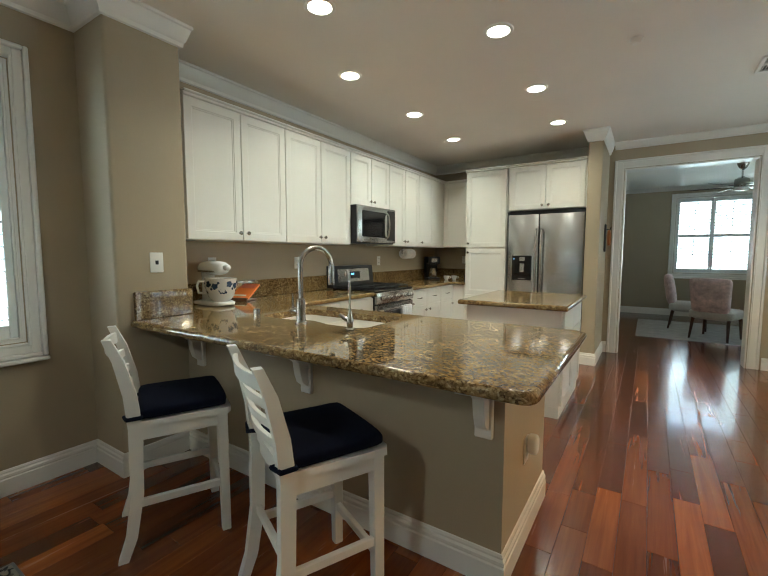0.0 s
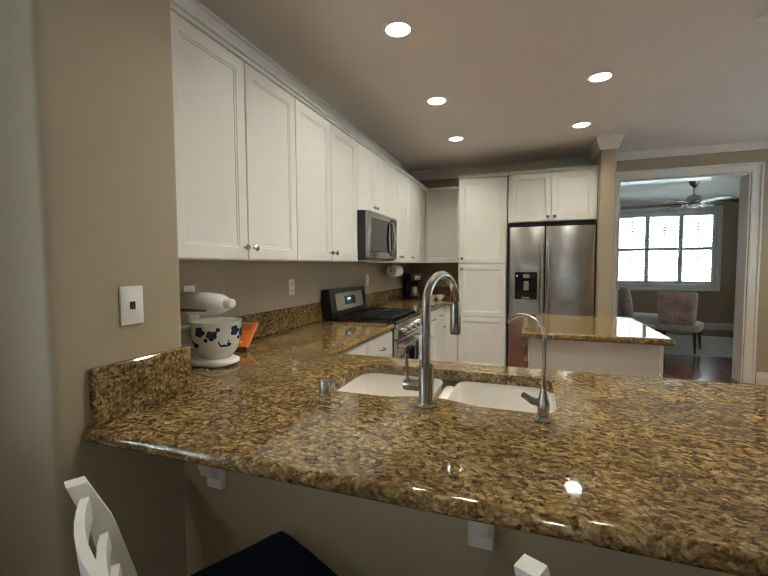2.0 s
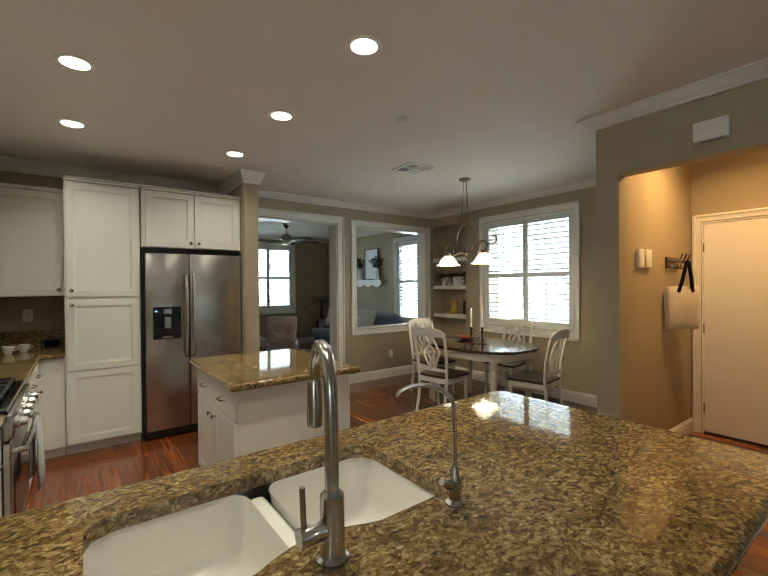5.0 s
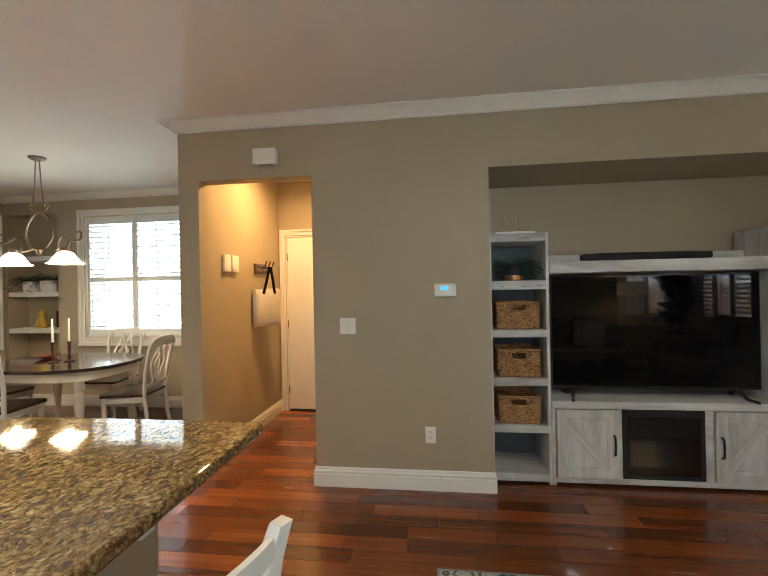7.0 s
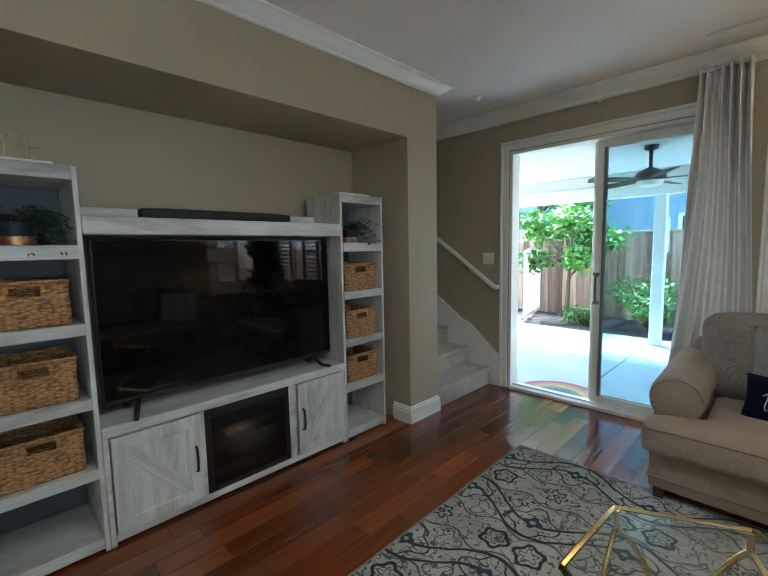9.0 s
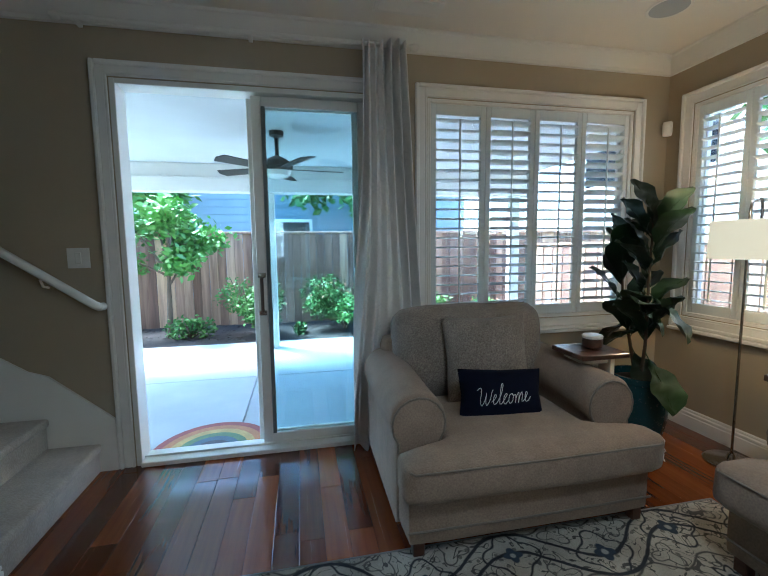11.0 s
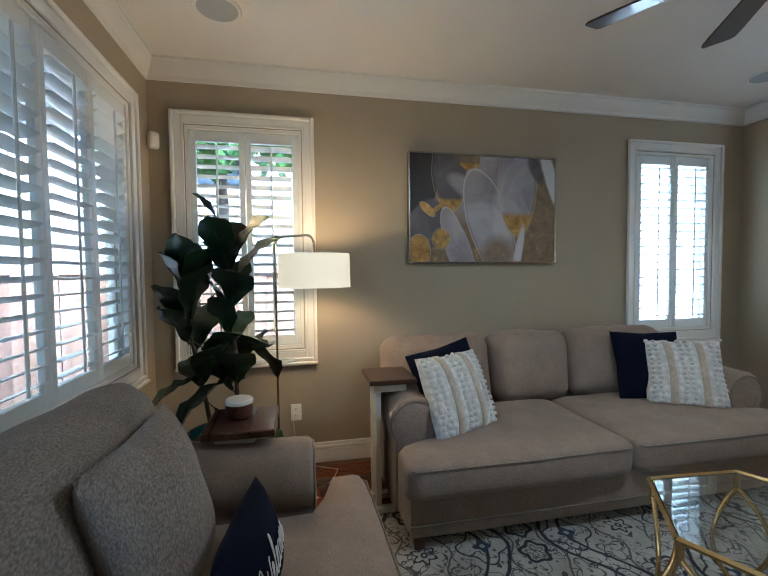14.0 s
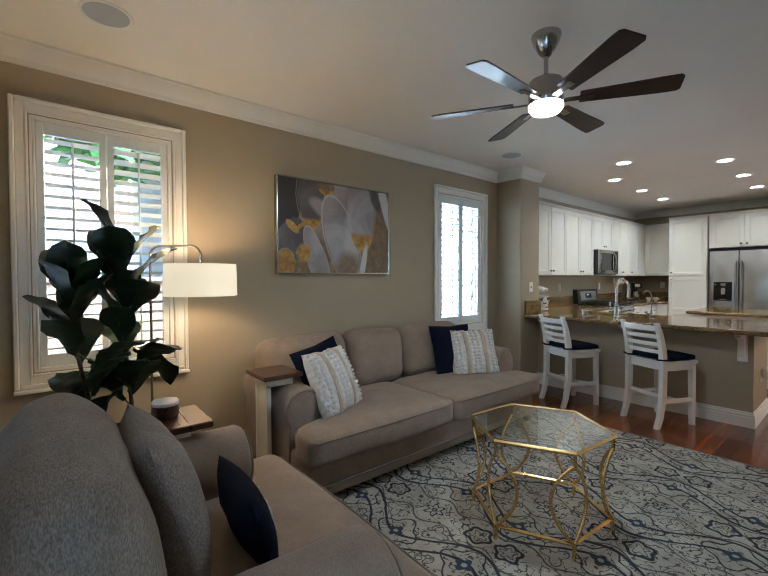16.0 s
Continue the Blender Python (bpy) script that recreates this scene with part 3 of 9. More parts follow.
cabinet("wall_cabinet", pose(ux, 4.235, UZ, 0, 0, FW), 0.75, UT - UZ, 0.315,
        [(0, 0.375, 0, UT - UZ, 'door', (0.34, 0.06)), (0.375, 0.75, 0, UT - UZ, 'door', (0.41, 0.06))],
        "tall white two-door wall cabinet beside the microwave", top=True)
cabinet("wall_cabinet", pose(ux, 4.985, UZ, 0, 0, FW), 0.835, UT - UZ, 0.315, [(0, 0.44, 0, UT - UZ, 'door', (0.05, 0.06))],
        "white corner wall cabinet", top=True)
cabinet("wall_cabinet", pose(ux, 5.82, UZ), 0.493, UT - UZ, 0.33, [(0.0, 0.493, 0, UT - UZ, 'door', (0.45, 0.06))],
        "white wall cabinet in the corner above the coffee maker", top=True)
cabinet("pantry_cabinet", pose(-1.708, 5.455, 0), 0.565, 2.385, 0.69,
        [(0.01, 0.555, 1.375, 2.38, 'door', (0.05, 1.435)), (0.01, 0.555, 0.735, 1.36, 'door', (0.05, 1.31)), (0.01, 0.555, 0.1, 0.735, 'door', None)],
        "tall white pantry cabinet beside the refrigerator", kick=0.09, top=True)
cabinet("wall_cabinet", pose(-1.135, 5.455, 1.845), 0.925, 0.54, 0.69,
        [(0.03, 0.4625, 0, 0.54, 'door', (0.425, 0.05)), (0.4625, 0.9, 0, 0.54, 'door', (0.5, 0.05))],
        "white two-door cabinet over the refrigerator", top=True)
# base cabinets
bx = -1.905
cabinet("base_cabinet", pose(bx, 2.42, 0, 0, 0, FW), 1.045, 0.86, 0.61,
        [(0.0, 0.52, 0.66, 0.85, 'drawer', (0.26, 0.755)), (0.52, 1.045, 0.66, 0.85, 'drawer', (0.78, 0.755)),
         (0.0, 0.52, 0.1, 0.66, 'door', (0.47, 0.6)), (0.52, 1.045, 0.1, 0.66, 'door', (0.57, 0.6))],
        "white base cabinet with drawers under the granite counter", kick=0.09)
cabinet("base_cabinet", pose(bx, 4.247, 0, 0, 0, FW), 1.208, 0.86, 0.61,
        [(k * 0.4027, (k + 1) * 0.4027, 0.66, 0.85, 'drawer', (k * 0.4027 + 0.2, 0.755)) for k in range(3)] +
        [(k * 0.4027, (k + 1) * 0.4027, 0.1, 0.66, 'door', (k * 0.4027 + (0.35 if k % 2 == 0 else 0.05), 0.6)) for k in range(3)],
        "white base cabinet with three drawers and doors beside the range", kick=0.09)
cabinet("base_cabinet", pose(-1.9, 5.458, 0), 0.19, 0.86, 0.68, [], "narrow white base cabinet front beside the pantry", kick=0.09)
cabinet("base_cabinet", pose(-0.002, 2.325, 0, 0, 0, 180), 1.9, 0.86, 0.62,
        [(k * 0.475, (k + 1) * 0.475, 0.1, 0.85, 'door', (k * 0.475 + (0.42 if k % 2 == 0 else 0.055), 0.75)) for k in range(4)],
        "white base cabinet under the sink of the bar", kick=0.09, open_top=True)


def counter(name, outline, z0, z1, label, hole=None, edge=None, closed=False):
    """A granite slab with its plan outline (anticlockwise), an optional hole and a rounded edge along some of its outline."""
    th = thing(name, pose(0, 0, 0), label, "countertop")
    bm = bmesh.new()
    for z, flip in ((z1, False), (z0, True)):
        es = []
        for loop in [outline] + ([hole] if hole else []):
            vs = [bm.verts.new((x, y, z)) for x, y in loop]
            es += [bm.edges.new((vs[k], vs[(k + 1) % len(vs)])) for k in range(len(vs))]
        bmesh.ops.triangle_fill(bm, edges=es, use_beauty=True)
    for loop in [outline] + ([hole] if hole else []):
        n = len(loop)
        lo = [bm.verts.new((x, y, z0)) for x, y in loop]
        hi = [bm.verts.new((x, y, z1)) for x, y in loop]
        for k in range(n):
            bm.faces.new((lo[k], lo[(k + 1) % n], hi[(k + 1) % n], hi[k]))
    bmesh.ops.remove_doubles(bm, verts=bm.verts, dist=1e-5)
    part("slab", bm, M_GRAN, th, smooth=20)
    if edge:
        bm = bmesh.new()
        t = z1 - z0
        prof = [(-0.0005, 0.0)] + [(0.018 * math.cos(radians(a)), t / 2 + (t / 2) * math.sin(radians(a))) for a in range(-90, 91, 18)] + [(-0.0005, t)]
        sweep(bm, [(x, y, z0) for x, y in edge], prof, closed)
        part("edge", bm, M_GRAN, th, "rounded polished granite edge", smooth=50)
    return th


def rrect(x0, x1, y0, y1, r, n=5):
    out = []
    for cx, cy, a0 in ((x1 - r, y0 + r, -90), (x1 - r, y1 - r, 0), (x0 + r, y1 - r, 90), (x0 + r, y0 + r, 180)):
        out += [(cx + r * math.cos(radians(a0 + 90 * k / n)), cy + r * math.sin(radians(a0 + 90 * k / n))) for k in range(n + 1)]
    return out


CZ0, CZ1 = 0.860, 0.902
sink_hole = [(x, y + (0.05 * max(0, 1 - abs(x + 1.195) / 0.14) ** 0.7 if y < 1.85 else 0)) for x, y in
             [(-1.595 + 0.79 * k / 24, 1.80) for k in range(1, 24)]]
sink_hole = ([(-1.60, 1.86), (-1.59, 1.825)] + sink_hole + [(-0.81, 1.825), (-0.80, 1.86), (-0.80, 2.16), (-0.82, 2.2), (-0.86, 2.22), (-1.54, 2.22), (-1.585, 2.2), (-1.60, 2.16)])
SE = [(0.165 + 0.035 * math.cos(radians(a)) - 0.035 + 0.0, 1.275 + 0.035 + 0.035 * math.sin(radians(a))) for a in range(-90, 1, 18)]
pen = [(-2.058, 1.275)] + SE + [(0.165, 2.335), (0.13, 2.37), (-1.885, 2.37), (-1.885, 3.467), (KW, 3.467), (KW, 1.622), (-2.058, 1.622)]
counter("countertop", pen, CZ0, CZ1, "polished brown granite breakfast bar with an undermount sink", sink_hole,
        [(-1.885, 3.465), (-1.885, 2.37), (0.13, 2.37), (0.165, 2.335), *SE[::-1], (-2.056, 1.275)][::-1])
counter("countertop", [(-1.885, 4.244), (-1.885, 5.432), (-1.71, 5.432), (-1.71, YN), (KW, YN), (KW, 4.244)], CZ0, CZ1,
        "polished brown granite countertop in the kitchen corner", None, [(-1.885, 4.246), (-1.885, 5.432), (-1.712, 5.432)])
isl = [(-0.915, 3.375), (-0.075, 3.375), (-0.075, 4.425), (-0.915, 4.425)]
counter("countertop", isl, CZ0, CZ1, "polished granite top of the kitchen island", None, isl, True)
# granite upstands against the walls
for a, b in (((-2.062, 1.28, CZ1), (-2.036, 1.63, CZ1 + 0.165)), ((KW, 1.625, CZ1), (KW + 0.022, 3.47, CZ1 + 0.155)),
             ((KW, 4.24, CZ1), (KW + 0.022, YN, CZ1 + 0.155)), ((KW + 0.022, YN - 0.022, CZ1), (-1.71, YN, CZ1 + 0.155))):
    bm = bmesh.new()
    box(bm, a, b, 0.004)
    setting("backsplash", bm, M_GRAN, "granite upstand behind the counter", "backsplash")

# the knee wall under the bar and its brackets
bm = bmesh.new()
box(bm, (-2.06, 1.60, 0), (0.0, 1.70, CZ0 - 0.001))
box(bm, (-0.02, 1.70, 0), (0.0, 2.32, CZ0 - 0.001))
setting("wall_bar", bm, M_WALL, "greige knee wall under the breakfast bar", "wall", 0)


def corbel(m):
    th = thing("corbel", m, "white scrolled wooden bracket under the bar", "bracket", "brackets under the bar")
    bm = bmesh.new()
    box(bm, (-0.035, -0.022, -0.27), (0.035, 0.0, 0.0), 0.004)
    part("back_plate", bm, M_TRIM, th)
    bm = bmesh.new()
    prof = [(-0.018, 0.0), (-0.25, 0.0), (-0.25, -0.03), (-0.2, -0.045), (-0.13, -0.06), (-0.085, -0.1), (-0.075, -0.16), (-0.06, -0.205), (-0.03, -0.23), (-0.018, -0.23)]
    a = [bm.verts.new((-0.022, y, z)) for y, z in prof]
    b = [bm.verts.new((0.022, y, z)) for y, z in prof]
    bm.faces.new(a)
    bm.faces.new(b[::-1])
    for k in range(len(prof)):
        bm.faces.new((a[k], b[k], b[(k + 1) % len(prof)], a[(k + 1) % len(prof)]))
    part("arm", bm, M_TRIM, th)
    return th


cb = corbel(pose(-0.075, 1.60, CZ0 - 0.002))
for x in (-1.0, -1.9):
    copy_thing(cb, pose(x, 1.60, CZ0 - 0.002))

# island body
isl_fronts = [(0.0, 0.46, 0.66, 0.85, 'drawer', (0.23, 0.755)), (0.46, 0.92, 0.66, 0.85, 'drawer', (0.69, 0.755)),
              (0.0, 0.46, 0.1, 0.66, 'door', (0.41, 0.6)), (0.46, 0.92, 0.1, 0.66, 'door', (0.51, 0.6))]
island = cabinet("kitchen_island", pose(-0.868, 4.36, 0, 0, 0, FE), 0.92, 0.859, 0.755, isl_fronts,
                 "white kitchen island with drawers, doors and a granite top", kick=0.09)
for x0, x1, z0, z1, kind, kn in isl_fronts:
    bm = bmesh.new()
    if kind == 'door':
        shaker(bm, x0 + 0.004, x1 - 0.004, z0 + 0.004, z1 - 0.004, -0.001)
    else:
        box(bm, (x0 + 0.004, -0.021, z0 + 0.004), (x1 - 0.004, -0.001, z1 - 0.004), 0.004)
    part(kind, bm, M_CAB, island, m=pose(0.92, 0.755, 0, 0, 0, 180))


def basin(bm, x0, x1, y0, y1, z0, z1):
    prev = None
    for r, ins, z in ((0.06, 0.0, z1), (0.06, 0.004, z1 - 0.02), (0.06, 0.012, z0 + 0.06), (0.055, 0.03, z0 + 0.018), (0.05, 0.07, z0 + 0.003), (0.03, 0.15, z0)):
        ring = [bm.verts.new((x, y, z)) for x, y in rrect(x0 + ins, x1 - ins, y0 + ins, y1 - ins, r)]
        if prev:
            for k in range(len(ring)):
                bm.faces.new((prev[k], prev[(k + 1) % len(ring)], ring[(k + 1) % len(ring)], ring[k]))
        prev = ring
    bm.faces.new(prev)


M_SINK = paint("biscuit_porcelain", (0.84, 0.8, 0.74), 0.15, 80.0, 0.0, 0.02)
sink = thing("kitchen_sink", pose(0, 0, 0), "white porcelain double bowl undermount sink", "sink")
for x0, x1 in ((-1.605, -1.224), (-1.166, -0.795)):
    bm = bmesh.new()
    basin(bm, x0, x1, 1.79, 2.225, 0.68, 0.859)
    part("bowl", bm, M_SINK, sink, smooth=60)
    bm = bmesh.new()
    lathe(bm, [(0.04, 0.681), (0.04, 0.685), (0.03, 0.684), (0.025, 0.68)], 20, ((x0 + x1) / 2, 2.0, 0))
    part("drain", bm, M_CHROME, sink, "round metal drain")
bm = bmesh.new()
box(bm, (-1.226, 1.80, 0.70), (-1.164, 2.215, 0.84), 0.02, 3)
part("divider", bm, M_SINK, sink)

fx, fy = -1.194, 1.752
faucet = thing("kitchen_faucet", pose(fx, fy, CZ1), "tall brushed nickel gooseneck faucet on the granite", "faucet")
bm = bmesh.new()
lathe(bm, [(0.034, 0), (0.034, 0.006), (0.027, 0.012), (0.025, 0.02), (0.025, 0.13), (0.021, 0.135), (0.0165, 0.14)], 24)
part("body", bm, M_CHROME, faucet)
bm = bmesh.new()
d = Vector((0.3, 0.95, 0)).normalized()
pts = [(0, 0, 0.13), (0, 0, 0.2), (0, 0, 0.3)]
for k in range(0, 13):
    a = radians(180 - k * 15)
    pts.append((d.x * (0.1 + 0.1 * math.cos(a)), d.y * (0.1 + 0.1 * math.cos(a)), 0.32 + 0.1 * math.sin(a)))
tube(bm, pts, 0.0145, 14)
part("spout", bm, M_CHROME, faucet, smooth=70)
bm = bmesh.new()
lathe(bm, [(0.015, 0.005), (0.0165, 0.0), (0.019, -0.012), (0.0195, -0.1), (0.018, -0.112), (0.013, -0.113)], 18, (d.x * 0.2, d.y * 0.2, 0.318))
part("spray_head", bm, M_CHROME, faucet)
bm = bmesh.new()
lathe(bm, [(0.019, -0.02), (0.019, -0.07), (0.017, -0.074)], 16, (0, 0, 0.066), 'x')
tube(bm, [(-0.062, 0, 0.07), (-0.064, 0, 0.1), (-0.066, 0, 0.165)], 0.006, 8)
part("lever", bm, M_CHROME, faucet)

rof = thing("filter_faucet", pose(-0.843, 1.745, CZ1), "slim brushed nickel filtered water tap on the granite", "faucet")
bm = bmesh.new()
lathe(bm, [(0.024, 0), (0.024, 0.004), (0.015, 0.012), (0.017, 0.03), (0.019, 0.045), (0.013, 0.07), (0.0075, 0.095)], 18)
part("body", bm, M_CHROME, rof)
bm = bmesh.new()
d = Vector((-0.74, 0.67, 0)).normalized()
pts = [(0, 0, 0.08), (0, 0, 0.16), (0, 0, 0.23)]
for k in range(0, 11):
    a = radians(180 - k * 15)
    pts.append((d.x * (0.078 + 0.078 * math.cos(a)), d.y * (0.078 + 0.078 * math.cos(a)), 0.24 + 0.06 * math.sin(a)))
tube(bm, pts, 0.0062, 10)
part("spout", bm, M_CHROME, rof, smooth=70)
bm = bmesh.new()
tube(bm, [(0, 0, 0.05), (-0.03, -0.006, 0.056), (-0.058, -0.012, 0.075)], 0.01, 10, [0.013, 0.011, 0.008])
part("lever", bm, M_CHROME, rof)
disp = thing("soap_cap", pose(-1.554, 1.742, CZ1), "short brushed nickel air gap cap on the granite", "sink fitting")
bm = bmesh.new()
lathe(bm, [(0.021, 0), (0.021, 0.05), (0.018, 0.056), (0.0, 0.057)], 18)
part("cap", bm, M_CHROME, disp)

# refrigerator
fr = thing("refrigerator", pose(-1.122, 5.452, 0), "stainless steel side-by-side refrigerator with a black ice dispenser", "refrigerator")
bm = bmesh.new()
box(bm, (0.005, 0.012, 0.02), (0.905, 0.68, 1.795), 0.004)
# black strips put in for the shade of the gaps beside and above
box(bm, (-0.012, 0.012, 0.0), (0.005, 0.6, 1.83))
box(bm, (0.905, 0.012, 0.0), (0.917, 0.6, 1.83))
box(bm, (0.005, 0.03, 1.795), (0.905, 0.6, 1.84))
part("body", bm, M_BLACK, fr)
for x0, x1, hx in ((0.012, 0.388, 0.362), (0.396, 0.898, 0.424)):
    bm = bmesh.new()
    box(bm, (x0, -0.05, 0.09), (x1, 0.008, 1.785), 0.008, 2)
    dr = part("door", bm, M_STEEL, fr, "brushed stainless steel door")
    bm = bmesh.new()
    tube(bm, [(hx, -0.05, 0.78), (hx, -0.085, 0.8), (hx, -0.095, 0.9), (hx, -0.1, 1.2), (hx, -0.095, 1.5), (hx, -0.085, 1.58), (hx, -0.05, 1.6)], 0.013, 10)
    part("handle", bm, M_STEEL, dr, "long bowed steel handle")
    if x0 < 0.1:
        bm = bmesh.new()
        box(bm, (x0 + 0.06, -0.054, 0.96), (x1 - 0.075, -0.046, 1.27), 0.006)
        ds = part("dispenser", bm, M_BGLASS, dr, "black water and ice dispenser")
        bm = bmesh.new()
        box(bm, (x0 + 0.15, -0.058, 1.2), (x0 + 0.22, -0.05, 1.25), 0.004)
        part("spout", bm, M_STEEL, ds)
        bm = bmesh.new()
        box(bm, (x0 + 0.155, -0.065, 1.06), (x0 + 0.215, -0.05, 1.17), 0.006)
        part("paddle", bm, M_STEEL, ds)
        bm = bmesh.new()
        box(bm, (x0 + 0.14, -0.062, 0.97), (x0 + 0.23, -0.05, 0.985), 0.003)
        part("drip_tray", bm, M_STEEL, ds)
        bm = bmesh.new()
        box(bm, (x0 + 0.075, -0.0555, 1.225), (x0 + 0.095, -0.0535, 1.233))
        part("display", bm, emit("blue_display", (0.35, 0.6, 1.0), 0.3), ds)
bm = bmesh.new()
box(bm, (0.012, 0.0, 0.01), (0.898, 0.02, 0.085), 0.003)
part("kick_grille", bm, M_BLACK, fr)

# range
rg = thing("gas_range", pose(-1.885, 3.474, 0, 0, 0, FW), "stainless steel gas range with black cooktop and hanging towel", "range")
bm = bmesh.new()
box(bm, (0, 0.0, 0.02), (0.762, 0.625, 0.895), 0.004)
part("body", bm, M_BLACK, rg)
bm = bmesh.new()
box(bm, (0.0, -0.022, 0.895), (0.762, 0.545, 0.915), 0.006)
part("cooktop", bm, M_BGLASS, rg, "glossy black cooktop")
for k in range(3):
    bm = bmesh.new()
    x0 = 0.03 + k * 0.237
    for a, b in (((x0, 0.02), (x0 + 0.228, 0.034)), ((x0, 0.49), (x0 + 0.228, 0.504)), ((x0, 0.02), (x0 + 0.014, 0.504)), ((x0 + 0.214, 0.02), (x0 + 0.228, 0.504)),
                 ((x0, 0.255), (x0 + 0.228, 0.269)), ((x0 + 0.107, 0.02), (x0 + 0.121, 0.504))):
        box(bm, (a[0], a[1], 0.93), (b[0], b[1], 0.944), 0.002)
    for px in (x0 + 0.002, x0 + 0.216):
        for py in (0.022, 0.492):
            box(bm, (px, py, 0.915), (px + 0.01, py + 0.01, 0.931))
    part("grate", bm, M_IRON, rg, "cast iron grate")
    for py in (0.14, 0.39):
        bm = bmesh.new()
        lathe(bm, [(0.045, 0.915), (0.045, 0.922), (0.03, 0.928), (0.0, 0.93)], 16, (x0 + 0.114, py, 0))
        part("burner", bm, M_IRON, rg)
bm = bmesh.new()
vs = [(0.525, 0.915), (0.555, 1.155), (0.625, 1.155), (0.625, 0.915)]
a = [bm.verts.new((0.0, y, z)) for y, z in vs]
b = [bm.verts.new((0.762, y, z)) for y, z in vs]
bm.faces.new(a)
bm.faces.new(b[::-1])
for k in range(4):
    bm.faces.new((a[k], b[k], b[(k + 1) % 4], a[(k + 1) % 4]))
part("back_guard", bm, M_BLACK, rg)
bm = bmesh.new()
box(bm, (0.09, -0.004, -0.075), (0.672, 0.0, 0.075), 0.002)
bg = part("control_panel", bm, M_STEEL, rg, "brushed steel panel", m=pose(0, 0.5395, 1.045, -7.2))
bm = bmesh.new()
box(bm, (0.27, -0.007, -0.035), (0.49, -0.003, 0.04), 0.002)
part("display", bm, M_BGLASS, bg)
bm = bmesh.new()
box(bm, (0.315, -0.0085, 0.005), (0.375, -0.0065, 0.025))
part("digits", bm, emit("blue_clock", (0.15, 0.45, 1.0), 0.12), bg)
bm = bmesh.new()
box(bm, (0.004, -0.04, 0.775), (0.758, 0.0, 0.895), 0.01, 2)
part("knob_panel", bm, M_STEEL, rg)
for k in range(5):
    bm = bmesh.new()
    lathe(bm, [(0.028, 0.0), (0.028, -0.012), (0.022, -0.016), (0.02, -0.04), (0.017, -0.043)], 18, (0.1 + k * 0.14, -0.04, 0.835), 'y')
    part("knob", bm, M_STEEL, rg)
bm = bmesh.new()
box(bm, (0.008, -0.032, 0.2), (0.754, 0.0, 0.765), 0.006)
dr = part("oven_door", bm, M_STEEL, rg)
bm = bmesh.new()
box(bm, (0.1, -0.035, 0.3), (0.66, -0.031, 0.63), 0.004)
part("oven_window", bm, M_BGLASS, dr)
bm = bmesh.new()
tube(bm, [(0.06, -0.03, 0.71), (0.06, -0.075, 0.715), (0.38, -0.08, 0.715), (0.70, -0.075, 0.715), (0.70, -0.03, 0.71)], 0.013, 10)
part("oven_handle", bm, M_STEEL, dr)
bm = bmesh.new()
box(bm, (0.008, -0.03, 0.04), (0.754, 0.0, 0.185), 0.006)
part("drawer", bm, M_STEEL, rg)

tw = thing("dish_towel", pose(-1.885, 3.474, 0, 0, 0, FW), "white striped dish towel hanging on the oven handle", "towel")
bm = bmesh.new()
nx = 16
cols = []
for k in range(nx + 1):
    x = 0.42 + 0.2 * k / nx
    wob = 0.008 * math.sin(k * 1.5) + 0.004 * math.sin(k * 3.1)
    cols.append([bm.verts.new((x + 0.006 * math.sin(z * 9), y + wob * s, z)) for y, z, s in
                 ((-0.062, 0.44, 1), (-0.064, 0.6, 0.6), (-0.066, 0.71, 0.1), (-0.08, 0.731, 0.1), (-0.095, 0.715, 0.1), (-0.1, 0.6, 0.6), (-0.103, 0.48, 1), (-0.105, 0.37, 1.3))])
for c0, c1 in zip(cols, cols[1:]):
    for j in range(7):
        bm.faces.new((c0[j], c1[j], c1[j + 1], c0[j + 1]))
tob = part("cloth", bm, fabric("towel_cloth", (0.55, 0.56, 0.58), 300, 0.3), tw, smooth=80)
tob.modifiers.new("thick", 'SOLIDIFY').thickness = 0.004

# microwave
mw = thing("microwave", pose(KW + 0.395, 3.497, 1.40, 0, 0, FW), "stainless steel over-the-range microwave with black door glass", "microwave")
bm = bmesh.new()
box(bm, (0, 0.0, 0.0), (0.735, 0.395, 0.398), 0.003)
part("body", bm, M_BLACK, mw)
bm = bmesh.new()
box(bm, (0.002, -0.03, 0.012), (0.733, -0.001, 0.398), 0.01, 2)
part("front", bm, M_STEEL, mw)
bm = bmesh.new()
box(bm, (0.07, -0.033, 0.07), (0.5, -0.029, 0.345), 0.004)
part("door_window", bm, M_BGLASS, mw)
bm = bmesh.new()
box(bm, (0.56, -0.033, 0.04), (0.715, -0.029, 0.375), 0.004)
part("control_panel", bm, M_BGLASS, mw)
bm = bmesh.new()
tube(bm, [(0.535, -0.028, 0.06), (0.54, -0.055, 0.09), (0.545, -0.068, 0.2), (0.54, -0.055, 0.32), (0.535, -0.028, 0.35)], 0.011, 10)
part("handle", bm, M_STEEL, mw)
bm = bmesh.new()
box(bm, (0.0, 0.02, -0.006), (0.735, 0.38, 0.0))
part("underside", bm, M_STEEL, mw)


# ceiling lights
M_LAMP = emit("warm_lamp_disc", (1.0, 0.93, 0.82), 1.6)


